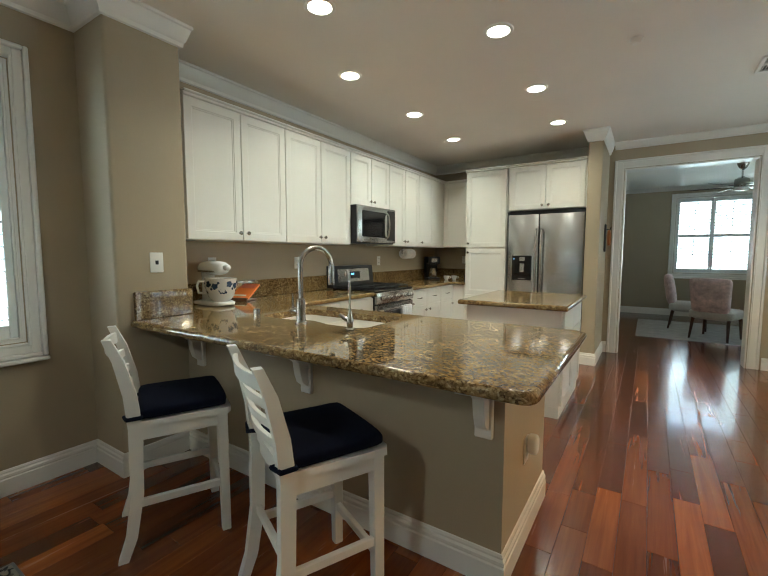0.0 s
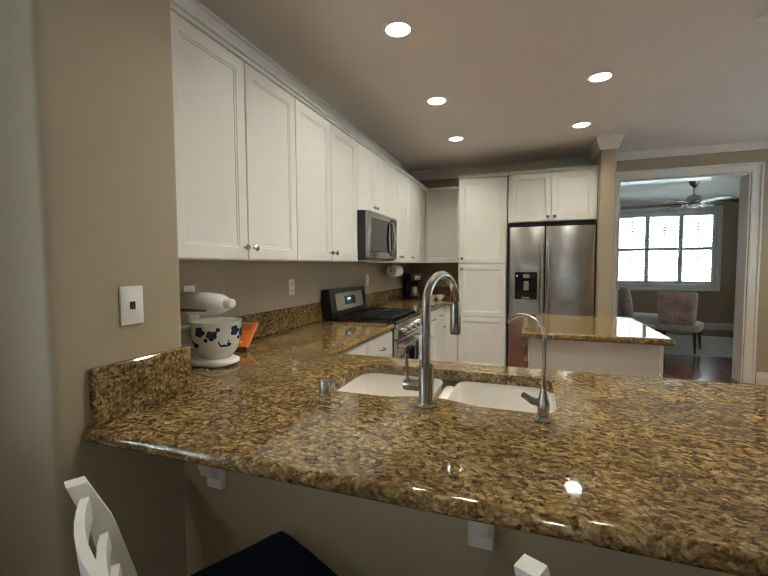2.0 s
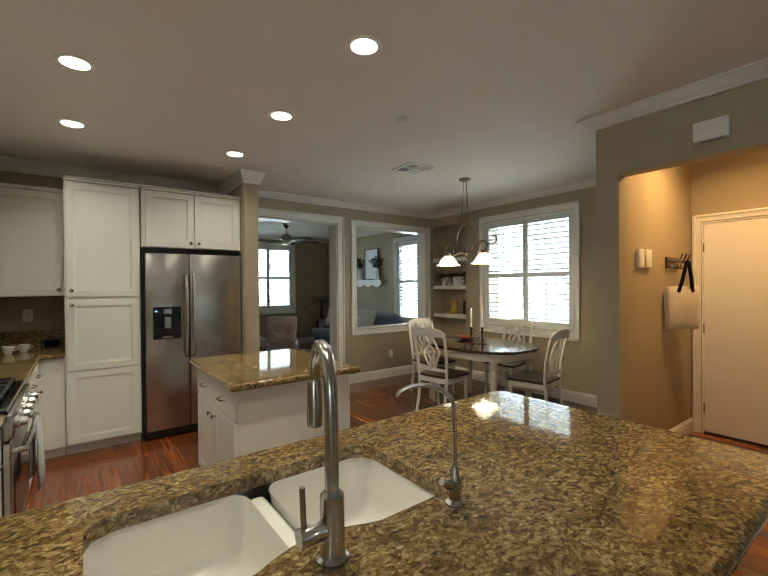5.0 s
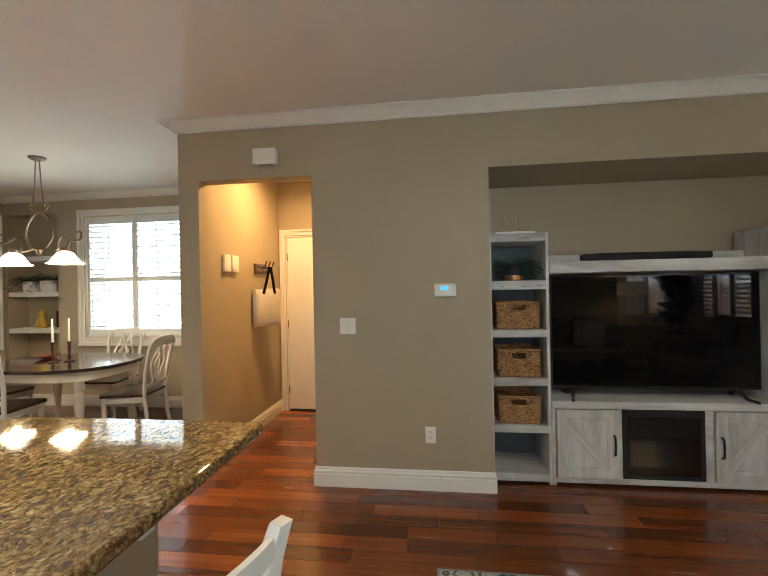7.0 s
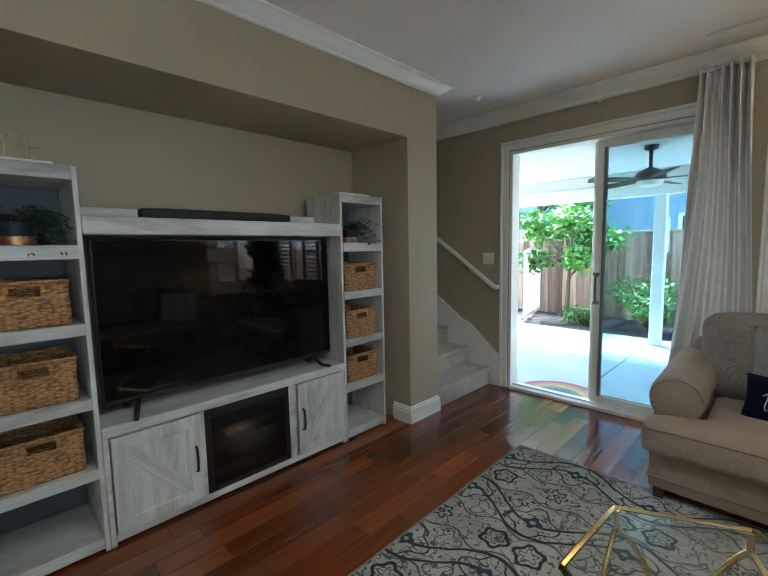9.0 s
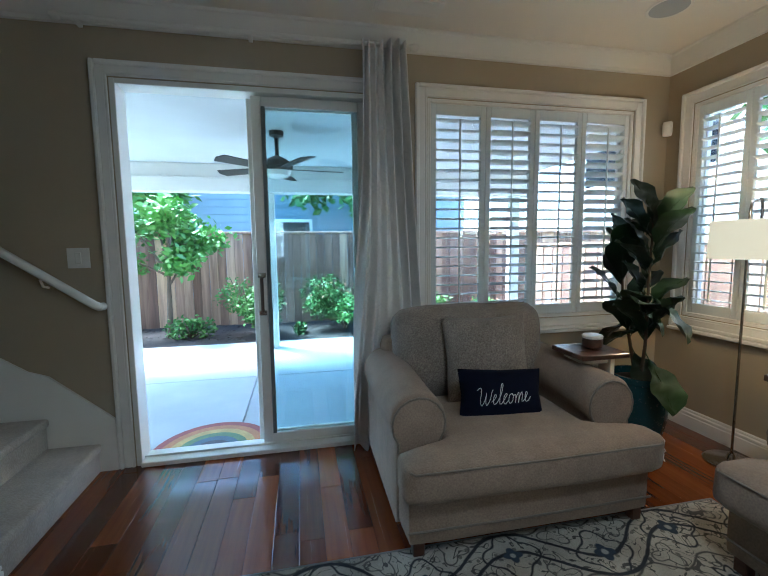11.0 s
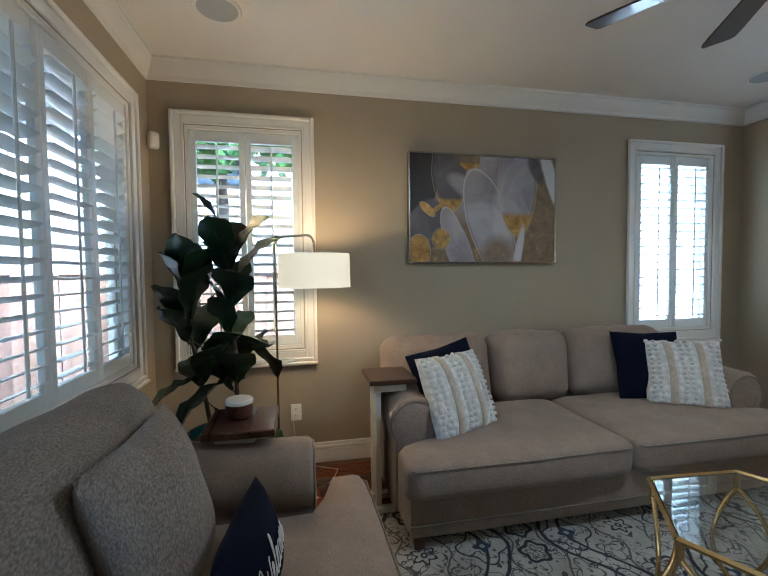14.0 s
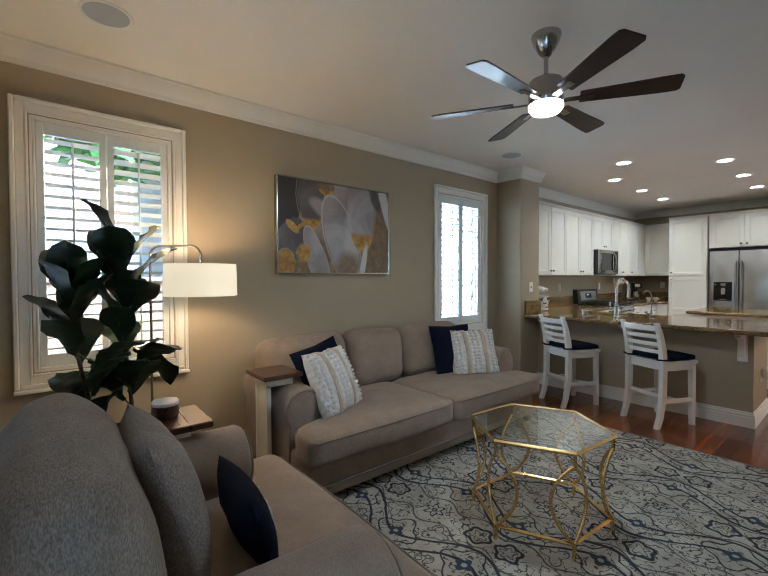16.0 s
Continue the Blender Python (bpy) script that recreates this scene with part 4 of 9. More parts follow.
def downlight(x, y):
    th = thing("recessed_light", pose(x, y, H), "lit round recessed ceiling light with white trim", "ceiling light", "recessed kitchen lights")
    bm = bmesh.new()
    lathe(bm, [(0.062, -0.004), (0.07, -0.008), (0.088, -0.006), (0.093, 0.0)], 32, cap=False)
    part("trim_ring", bm, M_TRIM, th)
    bm = bmesh.new()
    lathe(bm, [(0.07, -0.0065), (0.07, -0.0045)], 32)
    part("diffuser", bm, M_LAMP, th)
    return th


LIGHTS = [(-1.60, 2.737), (-1.61, 3.787), (-1.634, 4.82), (-0.431, 2.737), (-0.437, 3.783), (-0.448, 4.822), (-1.2, 1.942)]
dl = downlight(*LIGHTS[0])
for x, y in LIGHTS[1:]:
    copy_thing(dl, pose(x, y, H))
for x, y in LIGHTS:
    lamp("downlight_lamp", 'AREA', (x, y, H - 0.012), E_DOWN, (1.0, 0.88, 0.71), 0.14, spread=130)


# ---- living room ----
def rbox(bm, w, d, h, r, bulge=(0, 0, 0), cuts=9, noise_amp=0.0, seed=0.0):
    """A soft block centred on x and y, from z = 0 to h, with rounded edges and bulging faces."""
    new_bm = bmesh.new()
    bmesh.ops.create_cube(new_bm, size=2.0)
    bmesh.ops.subdivide_edges(new_bm, edges=new_bm.edges, cuts=cuts, use_grid_fill=True)
    hx, hy, hz = w / 2, d / 2, h / 2
    for v in new_bm.verts:
        u = v.co.copy()
        p = Vector((u.x * hx, u.y * hy, u.z * hz))
        q = Vector((max(-hx + r, min(hx - r, p.x)), max(-hy + r, min(hy - r, p.y)), max(-hz + r, min(hz - r, p.z))))
        o = p - q
        if o.length > 1e-6:
            p = q + o.normalized() * min(r, max(abs(o.x), abs(o.y), abs(o.z)))
        p.x += bulge[0] * u.x * (1 - u.y * u.y) * (1 - u.z * u.z)
        p.y += bulge[1] * u.y * (1 - u.x * u.x) * (1 - u.z * u.z)
        p.z += bulge[2] * u.z * (1 - u.x * u.x) * (1 - u.y * u.y)
        if noise_amp:
            p += noise.noise_vector(Vector((p.x * 5 + seed, p.y * 5, p.z * 5))) * noise_amp
        v.co = p + Vector((0, 0, hz))
    me = bpy.data.meshes.new("tmp")
    new_bm.to_mesh(me)
    new_bm.free()
    bm.from_mesh(me)
    bpy.data.meshes.remove(me)


def pillow(bm, w, h, t, n=16, pinch=0.06, seed=0.0):
    """A plump cushion standing in the xz plane, centred."""
    rows = {}
    for s in (1, -1):
        for i in range(n + 1):
            for j in range(n + 1):
                u, v = 2 * i / n - 1, 2 * j / n - 1
                edge = i in (0, n) or j in (0, n)
                if edge and s < 0:
                    rows[s, i, j] = rows[1, i, j]
                    continue
                f = max(0.0, (1 - abs(u) ** 2.4) * (1 - abs(v) ** 2.4)) ** 0.5
                x = u * w / 2 * (1 - pinch * (1 - abs(v)) * 0.9)
                z = v * h / 2 * (1 - pinch * (1 - abs(u)) * 0.9)
                wr = 0.006 * noise.noise(Vector((u * 2.5 + seed, v * 2.5, s))) * f
                rows[s, i, j] = bm.verts.new((x, -s * (t / 2 * f + wr), z))
    for s in (1, -1):
        for i in range(n):
            for j in range(n):
                q = [rows[s, i, j], rows[s, i + 1, j], rows[s, i + 1, j + 1], rows[s, i, j + 1]]
                if len(set(q)) == 4:
                    bm.faces.new(q)


def arm_profile(w, h, r):
    pts = [(0.02, 0.06), (w - 0.015, 0.06), (w - 0.01, h - 2 * r)]
    cx, cz = w / 2 - 0.0, h - r
    for k in range(13):
        a = radians(-40 + k * 260 / 12)
        pts.append((cx + r * math.cos(a), cz + r * math.sin(a)))
    pts.append((0.02, h - 2 * r))
    return pts


def roll_sofa(name, m, length, depth, seats, backs, label, category, aw=0.25, ah=0.665, back_h=0.9, seat_h=0.45, mat=None, mat2=None, arm_y=0.2, spans=None):
    """Roll-arm seating that faces -y, its front left foot at the origin; the arms begin at arm_y, spans are the ends of the back cushions."""
    mat = mat or M_SOFA
    th = thing(name, m, label, category)
    bm = bmesh.new()
    rbox(bm, length - 0.06, depth - 0.1, 0.26, 0.03, (0.0, 0.01, 0), 6)
    bm.transform(Matrix.Translation((length / 2, depth / 2 + 0.0, 0.055)))
    part("base", bm, mat, th, smooth=60)
    bm = bmesh.new()
    rbox(bm, length - 0.2, 0.2, 0.68, 0.07, (0, 0.02, 0.01), 8)
    bm.transform(Matrix.Translation((length / 2, depth - 0.1, 0.1)))
    part("back_frame", bm, mat, th, smooth=60)
    prof = arm_profile(aw, ah, 0.132)
    for side in (0, 1):
        bm = bmesh.new()
        rings = []
        ys = [arm_y, arm_y + 0.01, arm_y + 0.025, arm_y + 0.15, arm_y + 0.4, depth - 0.12, depth - 0.05]
        for k, y in enumerate(ys):
            s = (0.86, 0.965, 1.0, 1.0, 1.0, 1.0, 0.95)[k]
            drop = 0.05 * max(0, (y - arm_y - 0.1))
            cx, cz = aw / 2, 0.35
            rings.append([bm.verts.new((cx + (x - cx) * s, y, max(0.06, cz + (z - cz) * s + drop))) for x, z in prof])
        for r0, r1 in zip(rings, rings[1:]):
            for k in range(len(prof)):
                bm.faces.new((r0[k], r0[(k + 1) % len(prof)], r1[(k + 1) % len(prof)], r1[k]))
        bm.faces.new(rings[0])
        bm.faces.new(rings[-1][::-1])
        if side:
            bm.transform(Matrix.Translation((length, 0, 0)) @ Matrix.Diagonal((-1, 1, 1, 1)))
        arm = part("arm", bm, mat, th, smooth=50)
        bm = bmesh.new()
        cx, cz = aw / 2, 0.35
        loop = [(cx + (x - cx) * 0.93, arm_y + 0.003, max(0.07, cz + (z - cz) * 0.93)) for x, z in prof[1:]]
        tube(bm, loop, 0.005, 6)
        if side:
            bm.transform(Matrix.Translation((length, 0, 0)) @ Matrix.Diagonal((-1, 1, 1, 1)))
        part("piping", bm, M_PIPE, arm, smooth=70)
    n = seats
    sw = (length - 2 * aw + 0.0) / n
    for k in range(n):
        bm = bmesh.new()
        x0 = aw + k * sw
        xa, xb = (0.0 if k == 0 else x0), (length if k == n - 1 else x0 + sw)
        rbox(bm, xb - xa - 0.006, depth - 0.3, 0.19, 0.05, (0, 0.02, 0.022), 15, 0.006, k * 3.1)
        bm.transform(Matrix.Translation(((xa + xb) / 2, (depth - 0.3) / 2 - 0.015, seat_h - 0.185)))
        mid = (xa + xb) / 2
        for v in bm.verts:
            f = max(0.0, min(1.0, (v.co.y - arm_y + 0.065) / 0.05))
            if k == 0 and v.co.x < mid:
                v.co.x = mid + (v.co.x - mid) * (mid - aw * f) / mid
            if k == n - 1 and v.co.x > mid:
                v.co.x = mid + (v.co.x - mid) * (length - aw * f - mid) / (length - mid)
        cu = part("seat_cushion", bm, mat, th, smooth=70)
        bm = bmesh.new()
        e = [(xa + 0.015, arm_y - 0.08, seat_h - 0.03), (xa + 0.015, 0.02, seat_h - 0.03), (xa + 0.045, -0.02, seat_h - 0.03), (mid, -0.032, seat_h - 0.028),
             (xb - 0.045, -0.02, seat_h - 0.03), (xb - 0.015, 0.02, seat_h - 0.03), (xb - 0.015, arm_y - 0.08, seat_h - 0.03)]
        tube(bm, e, 0.0045, 6)
        part("piping", bm, M_PIPE, cu, smooth=70)
    # front rail below the seat
    bm = bmesh.new()
    tube(bm, [(0.03, 0.045, 0.13), (length / 2, 0.036, 0.13), (length - 0.03, 0.045, 0.13)], 0.005, 6)
    part("piping", bm, M_PIPE, th)
    spans = spans or [0.08 + (length - 0.16) * k / backs for k in range(backs + 1)]
    for k, (x0, x1) in enumerate(zip(spans, spans[1:])):
        bw, cx, hb = x1 - x0, (x0 + x1) / 2, back_h - seat_h + 0.03
        place = Matrix.Translation((cx, depth - 0.25, seat_h - 0.03)) @ Matrix.Rotation(radians(-11), 4, 'X')
        bm = bmesh.new()
        rbox(bm, bw - 0.008, 0.25, hb, 0.1, (0.0, 0.05, 0.016), 15, 0.014, 7 + k * 2.3)
        bm.transform(place)
        bc = part("back_cushion", bm, mat2 or mat, th, smooth=70)
        bm = bmesh.new()
        e = [(-bw / 2 + 0.012, 0.0, 0.15), (-bw / 2 + 0.01, 0.0, hb - 0.13), (-bw / 2 + 0.035, 0.0, hb - 0.045), (-bw / 2 + 0.1, 0.0, hb - 0.004), (0, 0.0, hb + 0.016)]
        tube(bm, e + [(-x, y, z) for x, y, z in e[-2::-1]], 0.004, 6)
        bm.transform(place)
        part("piping", bm, M_PIPE, bc, smooth=70)
    for x in (0.06, length - 0.1):
        for y in (0.07, depth - 0.14):
            bm = bmesh.new()
            box(bm, (x, y, 0.0), (x + 0.05, y + 0.05, 0.07), 0.004)
            part("foot", bm, M_DARKWOOD, th, "dark wooden block foot")
    return th


RUGZ = 0.012
roll_sofa("sofa", pose(-1.285, -2.13, RUGZ, 0, 0, FW), 2.41, 1.05, 2, 3, "taupe roll-arm sofa with three back cushions on the rug", "sofa",
          back_h=0.89, arm_y=0.275, spans=[0.06, 0.80, 1.395, 2.2])
roll_sofa("armchair", pose(-0.055, -2.335, RUGZ, 0, 0, FS), 1.24, 1.04, 1, 1, "wide taupe roll-arm armchair with a loose back cushion", "armchair",
          mat2=M_SOFA2, back_h=0.95, arm_y=0.2, spans=[0.15, 1.1])


def knit():
    m, t, b = material("cream_knit")
    co = coords(t)
    w = tex(t, "ShaderNodeTexVoronoi", 34.0, Randomness=0.55)
    link(t, coords(t, scale=(1.0, 1.0, 0.75)), w.inputs["Vector"])
    n = tex(t, "ShaderNodeTexNoise", 180.0, Detail=3.0)
    link(t, co, n.inputs["Vector"])
    # shade between the stitches is put into the colour, following the relief
    c = ramp(t, w.outputs["Distance"], [(0.0, (0.8, 0.78, 0.74)), (0.6, (0.6, 0.57, 0.52))])
    link(t, c, b.inputs["Base Color"])
    b.inputs["Roughness"].default_value = 0.95
    h = calc(t, 'MULTIPLY_ADD', n.outputs[0], 0.15, calc(t, 'SUBTRACT', 1.0, w.outputs["Distance"]))
    bump(t, b, h, 0.9, 0.012)
    return m


M_KNIT = knit()
M_BAND = fabric("tan_woven_band", (0.5, 0.41, 0.31), 300, 0.2, 0.95, 0.8)


def throw_pillow(name, m, w, h, t, mat, label, seed=0.0):
    th = thing(name, m, label, "pillow")
    bm = bmesh.new()
    pillow(bm, w, h, t, 18, 0.07, seed)
    part("cover", bm, mat, th, smooth=80)
    return th


def knit_pillow(m, label, seed):
    th = throw_pillow("throw_pillow", m, 0.46, 0.46, 0.17, M_KNIT, label, seed)
    for xb in (-0.09, 0.09):
        bm = bmesh.new()
        strip = []
        for k in range(17):
            v = 2 * k / 16 - 1
            for dx in (-0.022, 0.022):
                u = (xb + dx) / 0.23
                f = max(0, (1 - abs(u) ** 2.4) * (1 - abs(v) ** 2.4)) ** 0.5
                strip.append(bm.verts.new(((xb + dx) * (1 - 0.06 * (1 - abs(v))), -(0.085 * f + 0.004), v * 0.226)))
        for k in range(16):
            bm.faces.new((strip[2 * k], strip[2 * k + 1], strip[2 * k + 3], strip[2 * k + 2]))
        ob = part("woven_band", bm, M_BAND, th, "tan lace-patterned band", smooth=80)
        ob.modifiers.new("thick", 'SOLIDIFY').thickness = 0.004
    # tufted bobbles round the edge and in three rows
    me_b = bmesh.new()
    bmesh.ops.create_icosphere(me_b, subdivisions=2, radius=0.013)
    bob = finish("bobble", me_b, M_KNIT, 80)
    rng = random.Random(int(seed * 10))
    for col in (-0.195, -0.155, -0.02, 0.02, 0.155, 0.195):
        for k in range(15):
            v = -0.93 + 1.86 * k / 14
            u = col / 0.23
            f = max(0, (1 - abs(u) ** 2.4) * (1 - abs(v) ** 2.4)) ** 0.5
            shared("bobble", bob, th, Matrix.Translation((col * (1 - 0.06 * (1 - abs(v))) + rng.uniform(-0.006, 0.006), -(0.085 * f), v * 0.226))
                   @ Matrix.Diagonal((1.2, 0.9, 0.8 + rng.random() * 0.5, 1)))
    return th


throw_pillow("throw_pillow", pose(-1.77, -1.73, 0.685, -24, -9, 108), 0.46, 0.44, 0.12, M_NAVY, "navy throw pillow behind the cream one on the sofa", 1.0)
knit_pillow(pose(-1.655, -1.735, 0.648, -24, 0, 114), "cream knitted throw pillow with tan bands on the sofa", 2.0)
throw_pillow("throw_pillow", pose(-1.84, -0.3, 0.685, -20, 0, 74), 0.44, 0.46, 0.12, M_NAVY, "navy throw pillow leaning at the sofa's far arm", 3.0)
knit_pillow(pose(-1.70, -0.17, 0.645, -24, 0, 62), "cream knitted throw pillow with tan bands by the far arm", 4.0)
throw_pillow("throw_pillow", pose(-0.705, -2.955, 0.69, -15, 0, 178), 0.5, 0.48, 0.2, M_SOFA2, "square ribbed taupe throw pillow on the armchair", 5.0)
wp = throw_pillow("lumbar_pillow", pose(-0.665, -2.715, 0.572, -17, 2, 174), 0.44, 0.25, 0.12, M_NAVY, "navy lumbar pillow with white script lettering on the armchair", 6.0)


def curve_through(pts, n=6):
    """A smooth line through plan points (Catmull-Rom)."""
    p = [pts[0]] + list(pts) + [pts[-1]]
    out = []
    for a, b, c, d in zip(p, p[1:], p[2:], p[3:]):
        for k in range(n):
            u = k / n
            out.append(tuple(0.5 * (2 * b[i] + (c[i] - a[i]) * u + (2 * a[i] - 5 * b[i] + 4 * c[i] - d[i]) * u * u
                                    + (3 * b[i] - a[i] - 3 * c[i] + d[i]) * u ** 3) for i in (0, 1)))
    return out + [tuple(pts[-1])]


# handwritten letters of the word Welcome, in units of the small letters' height
SCRIPT = (("W", [(-0.35, 1.5), (0.05, 1.75), (0.2, 1.3), (0.18, 0.5), (0.42, 0.0), (0.72, 0.5), (0.88, 1.2), (0.84, 0.5), (1.05, 0.0), (1.4, 0.55), (1.55, 1.3), (1.72, 1.45)]),
          ("e", [(1.6, 0.3), (1.95, 0.5), (2.15, 0.85), (1.98, 1.0), (1.82, 0.6), (1.95, 0.08), (2.3, 0.15)]),
          ("l", [(2.3, 0.15), (2.75, 0.9), (2.95, 1.8), (2.78, 1.95), (2.65, 1.2), (2.68, 0.2), (2.9, 0.02), (3.1, 0.25)]),
          ("c", [(3.1, 0.25), (3.55, 0.85), (3.45, 1.0), (3.2, 0.75), (3.2, 0.2), (3.45, 0.0), (3.8, 0.3)]),
          ("o", [(4.15, 0.95), (3.9, 0.75), (3.88, 0.2), (4.15, 0.02), (4.4, 0.35), (4.35, 0.85), (4.15, 0.95), (4.4, 0.75), (4.7, 0.85)]),
          ("m", [(4.7, 0.85), (4.78, 0.4), (4.75, 0.0), (4.85, 0.6), (5.1, 1.0), (5.2, 0.6), (5.18, 0.0), (5.3, 0.6), (5.55, 1.0), (5.66, 0.6), (5.64, 0.15), (5.85, 0.1)]),
          ("e", [(5.85, 0.1), (6.2, 0.5), (6.35, 0.85), (6.2, 1.0), (6.05, 0.6), (6.2, 0.08), (6.55, 0.12), (6.85, 0.5)]))
for name_, pts in SCRIPT:
    line = []
    for x, z in curve_through(pts):
        x, z = (x - 3.25 + 0.18 * (z - 0.7)) * 0.039 - 0.004, (z - 0.78) * 0.05 - 0.008 + (x - 3.25) * 0.003
        u, w_ = x / 0.22, z / 0.125
        f = max(0, (1 - abs(u) ** 2.4) * (1 - abs(w_) ** 2.4)) ** 0.5
        line.append((x, -(0.06 * f + 0.004), z))
    bm = bmesh.new()
    tube(bm, line, 0.0017, 6)
    part("letter", bm, M_PORC, wp, "white script letter of the word Welcome", smooth=70)


# floor rug
def rug_material():
    """Cream pile with a navy ogee lattice, small flowers, blue quatrefoils and paired rings, and fine vines between."""
    m, t, b = material("patterned_rug")
    c = t.nodes.new("ShaderNodeTexCoord")
    d = tex(t, "ShaderNodeTexNoise", 7.0, Detail=3.0)
    link(t, c.outputs["Object"], d.inputs["Vector"])
    wob = mix(t, 0.03, c.outputs["Object"], d.outputs[1])
    s = t.nodes.new("ShaderNodeSeparateXYZ")
    link(t, wob, s.inputs[0])
    A, B = 0.385, 0.505
    u0 = calc(t, 'PINGPONG', calc(t, 'ADD', s.outputs[0], 0.512 - 0.015 + 7.7), A)
    v0 = calc(t, 'PINGPONG', calc(t, 'ADD', s.outputs[1], 0.967 - 0.015 + 10.1), B)
    found = {}

    def add(key, v):
        found[key] = v if key not in found else calc(t, 'MAXIMUM', found[key], v)

    def under(v, edge):
        r = t.nodes.new("ShaderNodeMapRange")
        r.inputs[1].default_value, r.inputs[2].default_value, r.inputs[3].default_value, r.inputs[4].default_value = edge - 0.003, edge + 0.003, 1.0, 0.0
        link(t, v, r.inputs[0])
        return r.outputs[0]

    def polar(u, v, cu, cv):
        x, y = calc(t, 'SUBTRACT', u, cu), calc(t, 'SUBTRACT', v, cv)
        return calc(t, 'SQRT', calc(t, 'ADD', calc(t, 'MULTIPLY', x, x), calc(t, 'MULTIPLY', y, y))), calc(t, 'ARCTAN2', y, x)

    def near(v, w, half):
        return under(calc(t, 'ABSOLUTE', calc(t, 'SUBTRACT', v, w)), half)

    def lobed(a, n, amp, r):
        return calc(t, 'MULTIPLY_ADD', calc(t, 'COSINE', calc(t, 'MULTIPLY', a, n)), amp, r)
    for u, v in ((u0, v0), (calc(t, 'SUBTRACT', A, u0), calc(t, 'SUBTRACT', B, v0))):
        r, a = polar(u, v, 0, 0)
        add("navy", near(r, lobed(a, 6.0, 0.013, 0.045), 0.0065))
        add("navy", near(r, 0.012, 0.005))
        r, a = polar(u, v, 0, 0.285)
        add("blue", under(calc(t, 'SUBTRACT', r, lobed(a, 4.0, 0.008, 0.037)), 0.0))
        add("pale", under(r, 0.013))
        add("navy", near(r, lobed(a, 4.0, 0.02, 0.105), 0.005))
        r, a = polar(u, v, 0.3, 0)
        add("navy", near(r, lobed(a, 5.0, 0.008, 0.06), 0.009))
        add("vine", near(r, lobed(a, 5.0, 0.012, 0.032), 0.004))
        r, a = polar(u, v, 0.15, 0.15)
        add("vine", near(r, lobed(a, 3.0, 0.02, 0.05), 0.004))
        ogee = calc(t, 'MULTIPLY_ADD', calc(t, 'COSINE', calc(t, 'MULTIPLY', u, math.pi / A)), 0.1, 0.2)
        add("navy", near(v, ogee, 0.009))
        inner = calc(t, 'MULTIPLY_ADD', calc(t, 'COSINE', calc(t, 'MULTIPLY', u, 3 * math.pi / A)), 0.028, 0.1)
        add("vine", near(v, inner, 0.005))
    curl = tex(t, "ShaderNodeTexNoise", 11.0, Detail=1.0, Distortion=1.4)
    link(t, c.outputs["Object"], curl.inputs["Vector"])
    add("vine", calc(t, 'LESS_THAN', calc(t, 'ABSOLUTE', calc(t, 'SUBTRACT', curl.outputs[0], 0.5)), 0.018))
    v2 = tex(t, "ShaderNodeTexVoronoi", 24.0, Randomness=1.0)
    link(t, wob, v2.inputs["Vector"])
    add("leaf", calc(t, 'LESS_THAN', v2.outputs["Distance"], 0.22))
    n = tex(t, "ShaderNodeTexNoise", 5.0, Detail=6.0)
    link(t, c.outputs["Object"], n.inputs["Vector"])
    nf = tex(t, "ShaderNodeTexNoise", 380.0, Detail=2.0)
    link(t, c.outputs["Object"], nf.inputs["Vector"])
    cream = ramp(t, n.outputs[0], [(0.3, (0.27, 0.25, 0.215)), (0.7, (0.43, 0.405, 0.355))])
    navy = ramp(t, n.outputs[0], [(0.35, (0.008, 0.011, 0.018)), (0.7, (0.025, 0.032, 0.046))])
    col = mix(t, calc(t, 'MULTIPLY', found["leaf"], 0.75), cream, (0.07, 0.066, 0.064))
    col = mix(t, calc(t, 'MULTIPLY', found["vine"], 0.9), col, (0.035, 0.035, 0.038))
    col = mix(t, found["navy"], col, navy)
    col = mix(t, found["blue"], col, (0.02, 0.035, 0.06))
    col = mix(t, found["pale"], col, (0.3, 0.3, 0.29))
    col = mix(t, 0.35, col, ramp(t, nf.outputs[0], [(0.35, (0.12, 0.12, 0.12)), (0.65, (1.0, 1.0, 1.0))]), 'SOFT_LIGHT')
    link(t, col, b.inputs["Base Color"])
    b.inputs["Roughness"].default_value = 1.0
    bump(t, b, nf.outputs[0], 0.6, 0.003)
    return m


rug = thing("area_rug", pose(0, 0, 0), "cream and navy floral patterned area rug on the hardwood floor", "rug")
bm = bmesh.new()
box(bm, (-1.72, -2.46, 0.001), (0.685, 0.6, 0.011), 0.003)
part("rug_body", bm, rug_material(), rug)
bm = bmesh.new()
for a, b in (((-1.728, -2.466), (-1.718, 0.606)), ((0.683, -2.466), (0.693, 0.606)), ((-1.728, -2.468), (0.693, -2.458)), ((-1.728, 0.598), (0.693, 0.608))):
    box(bm, (*a, 0.001), (*b, 0.0125), 0.002)
part("binding", bm, fabric("grey_binding", (0.2, 0.2, 0.2)), rug)

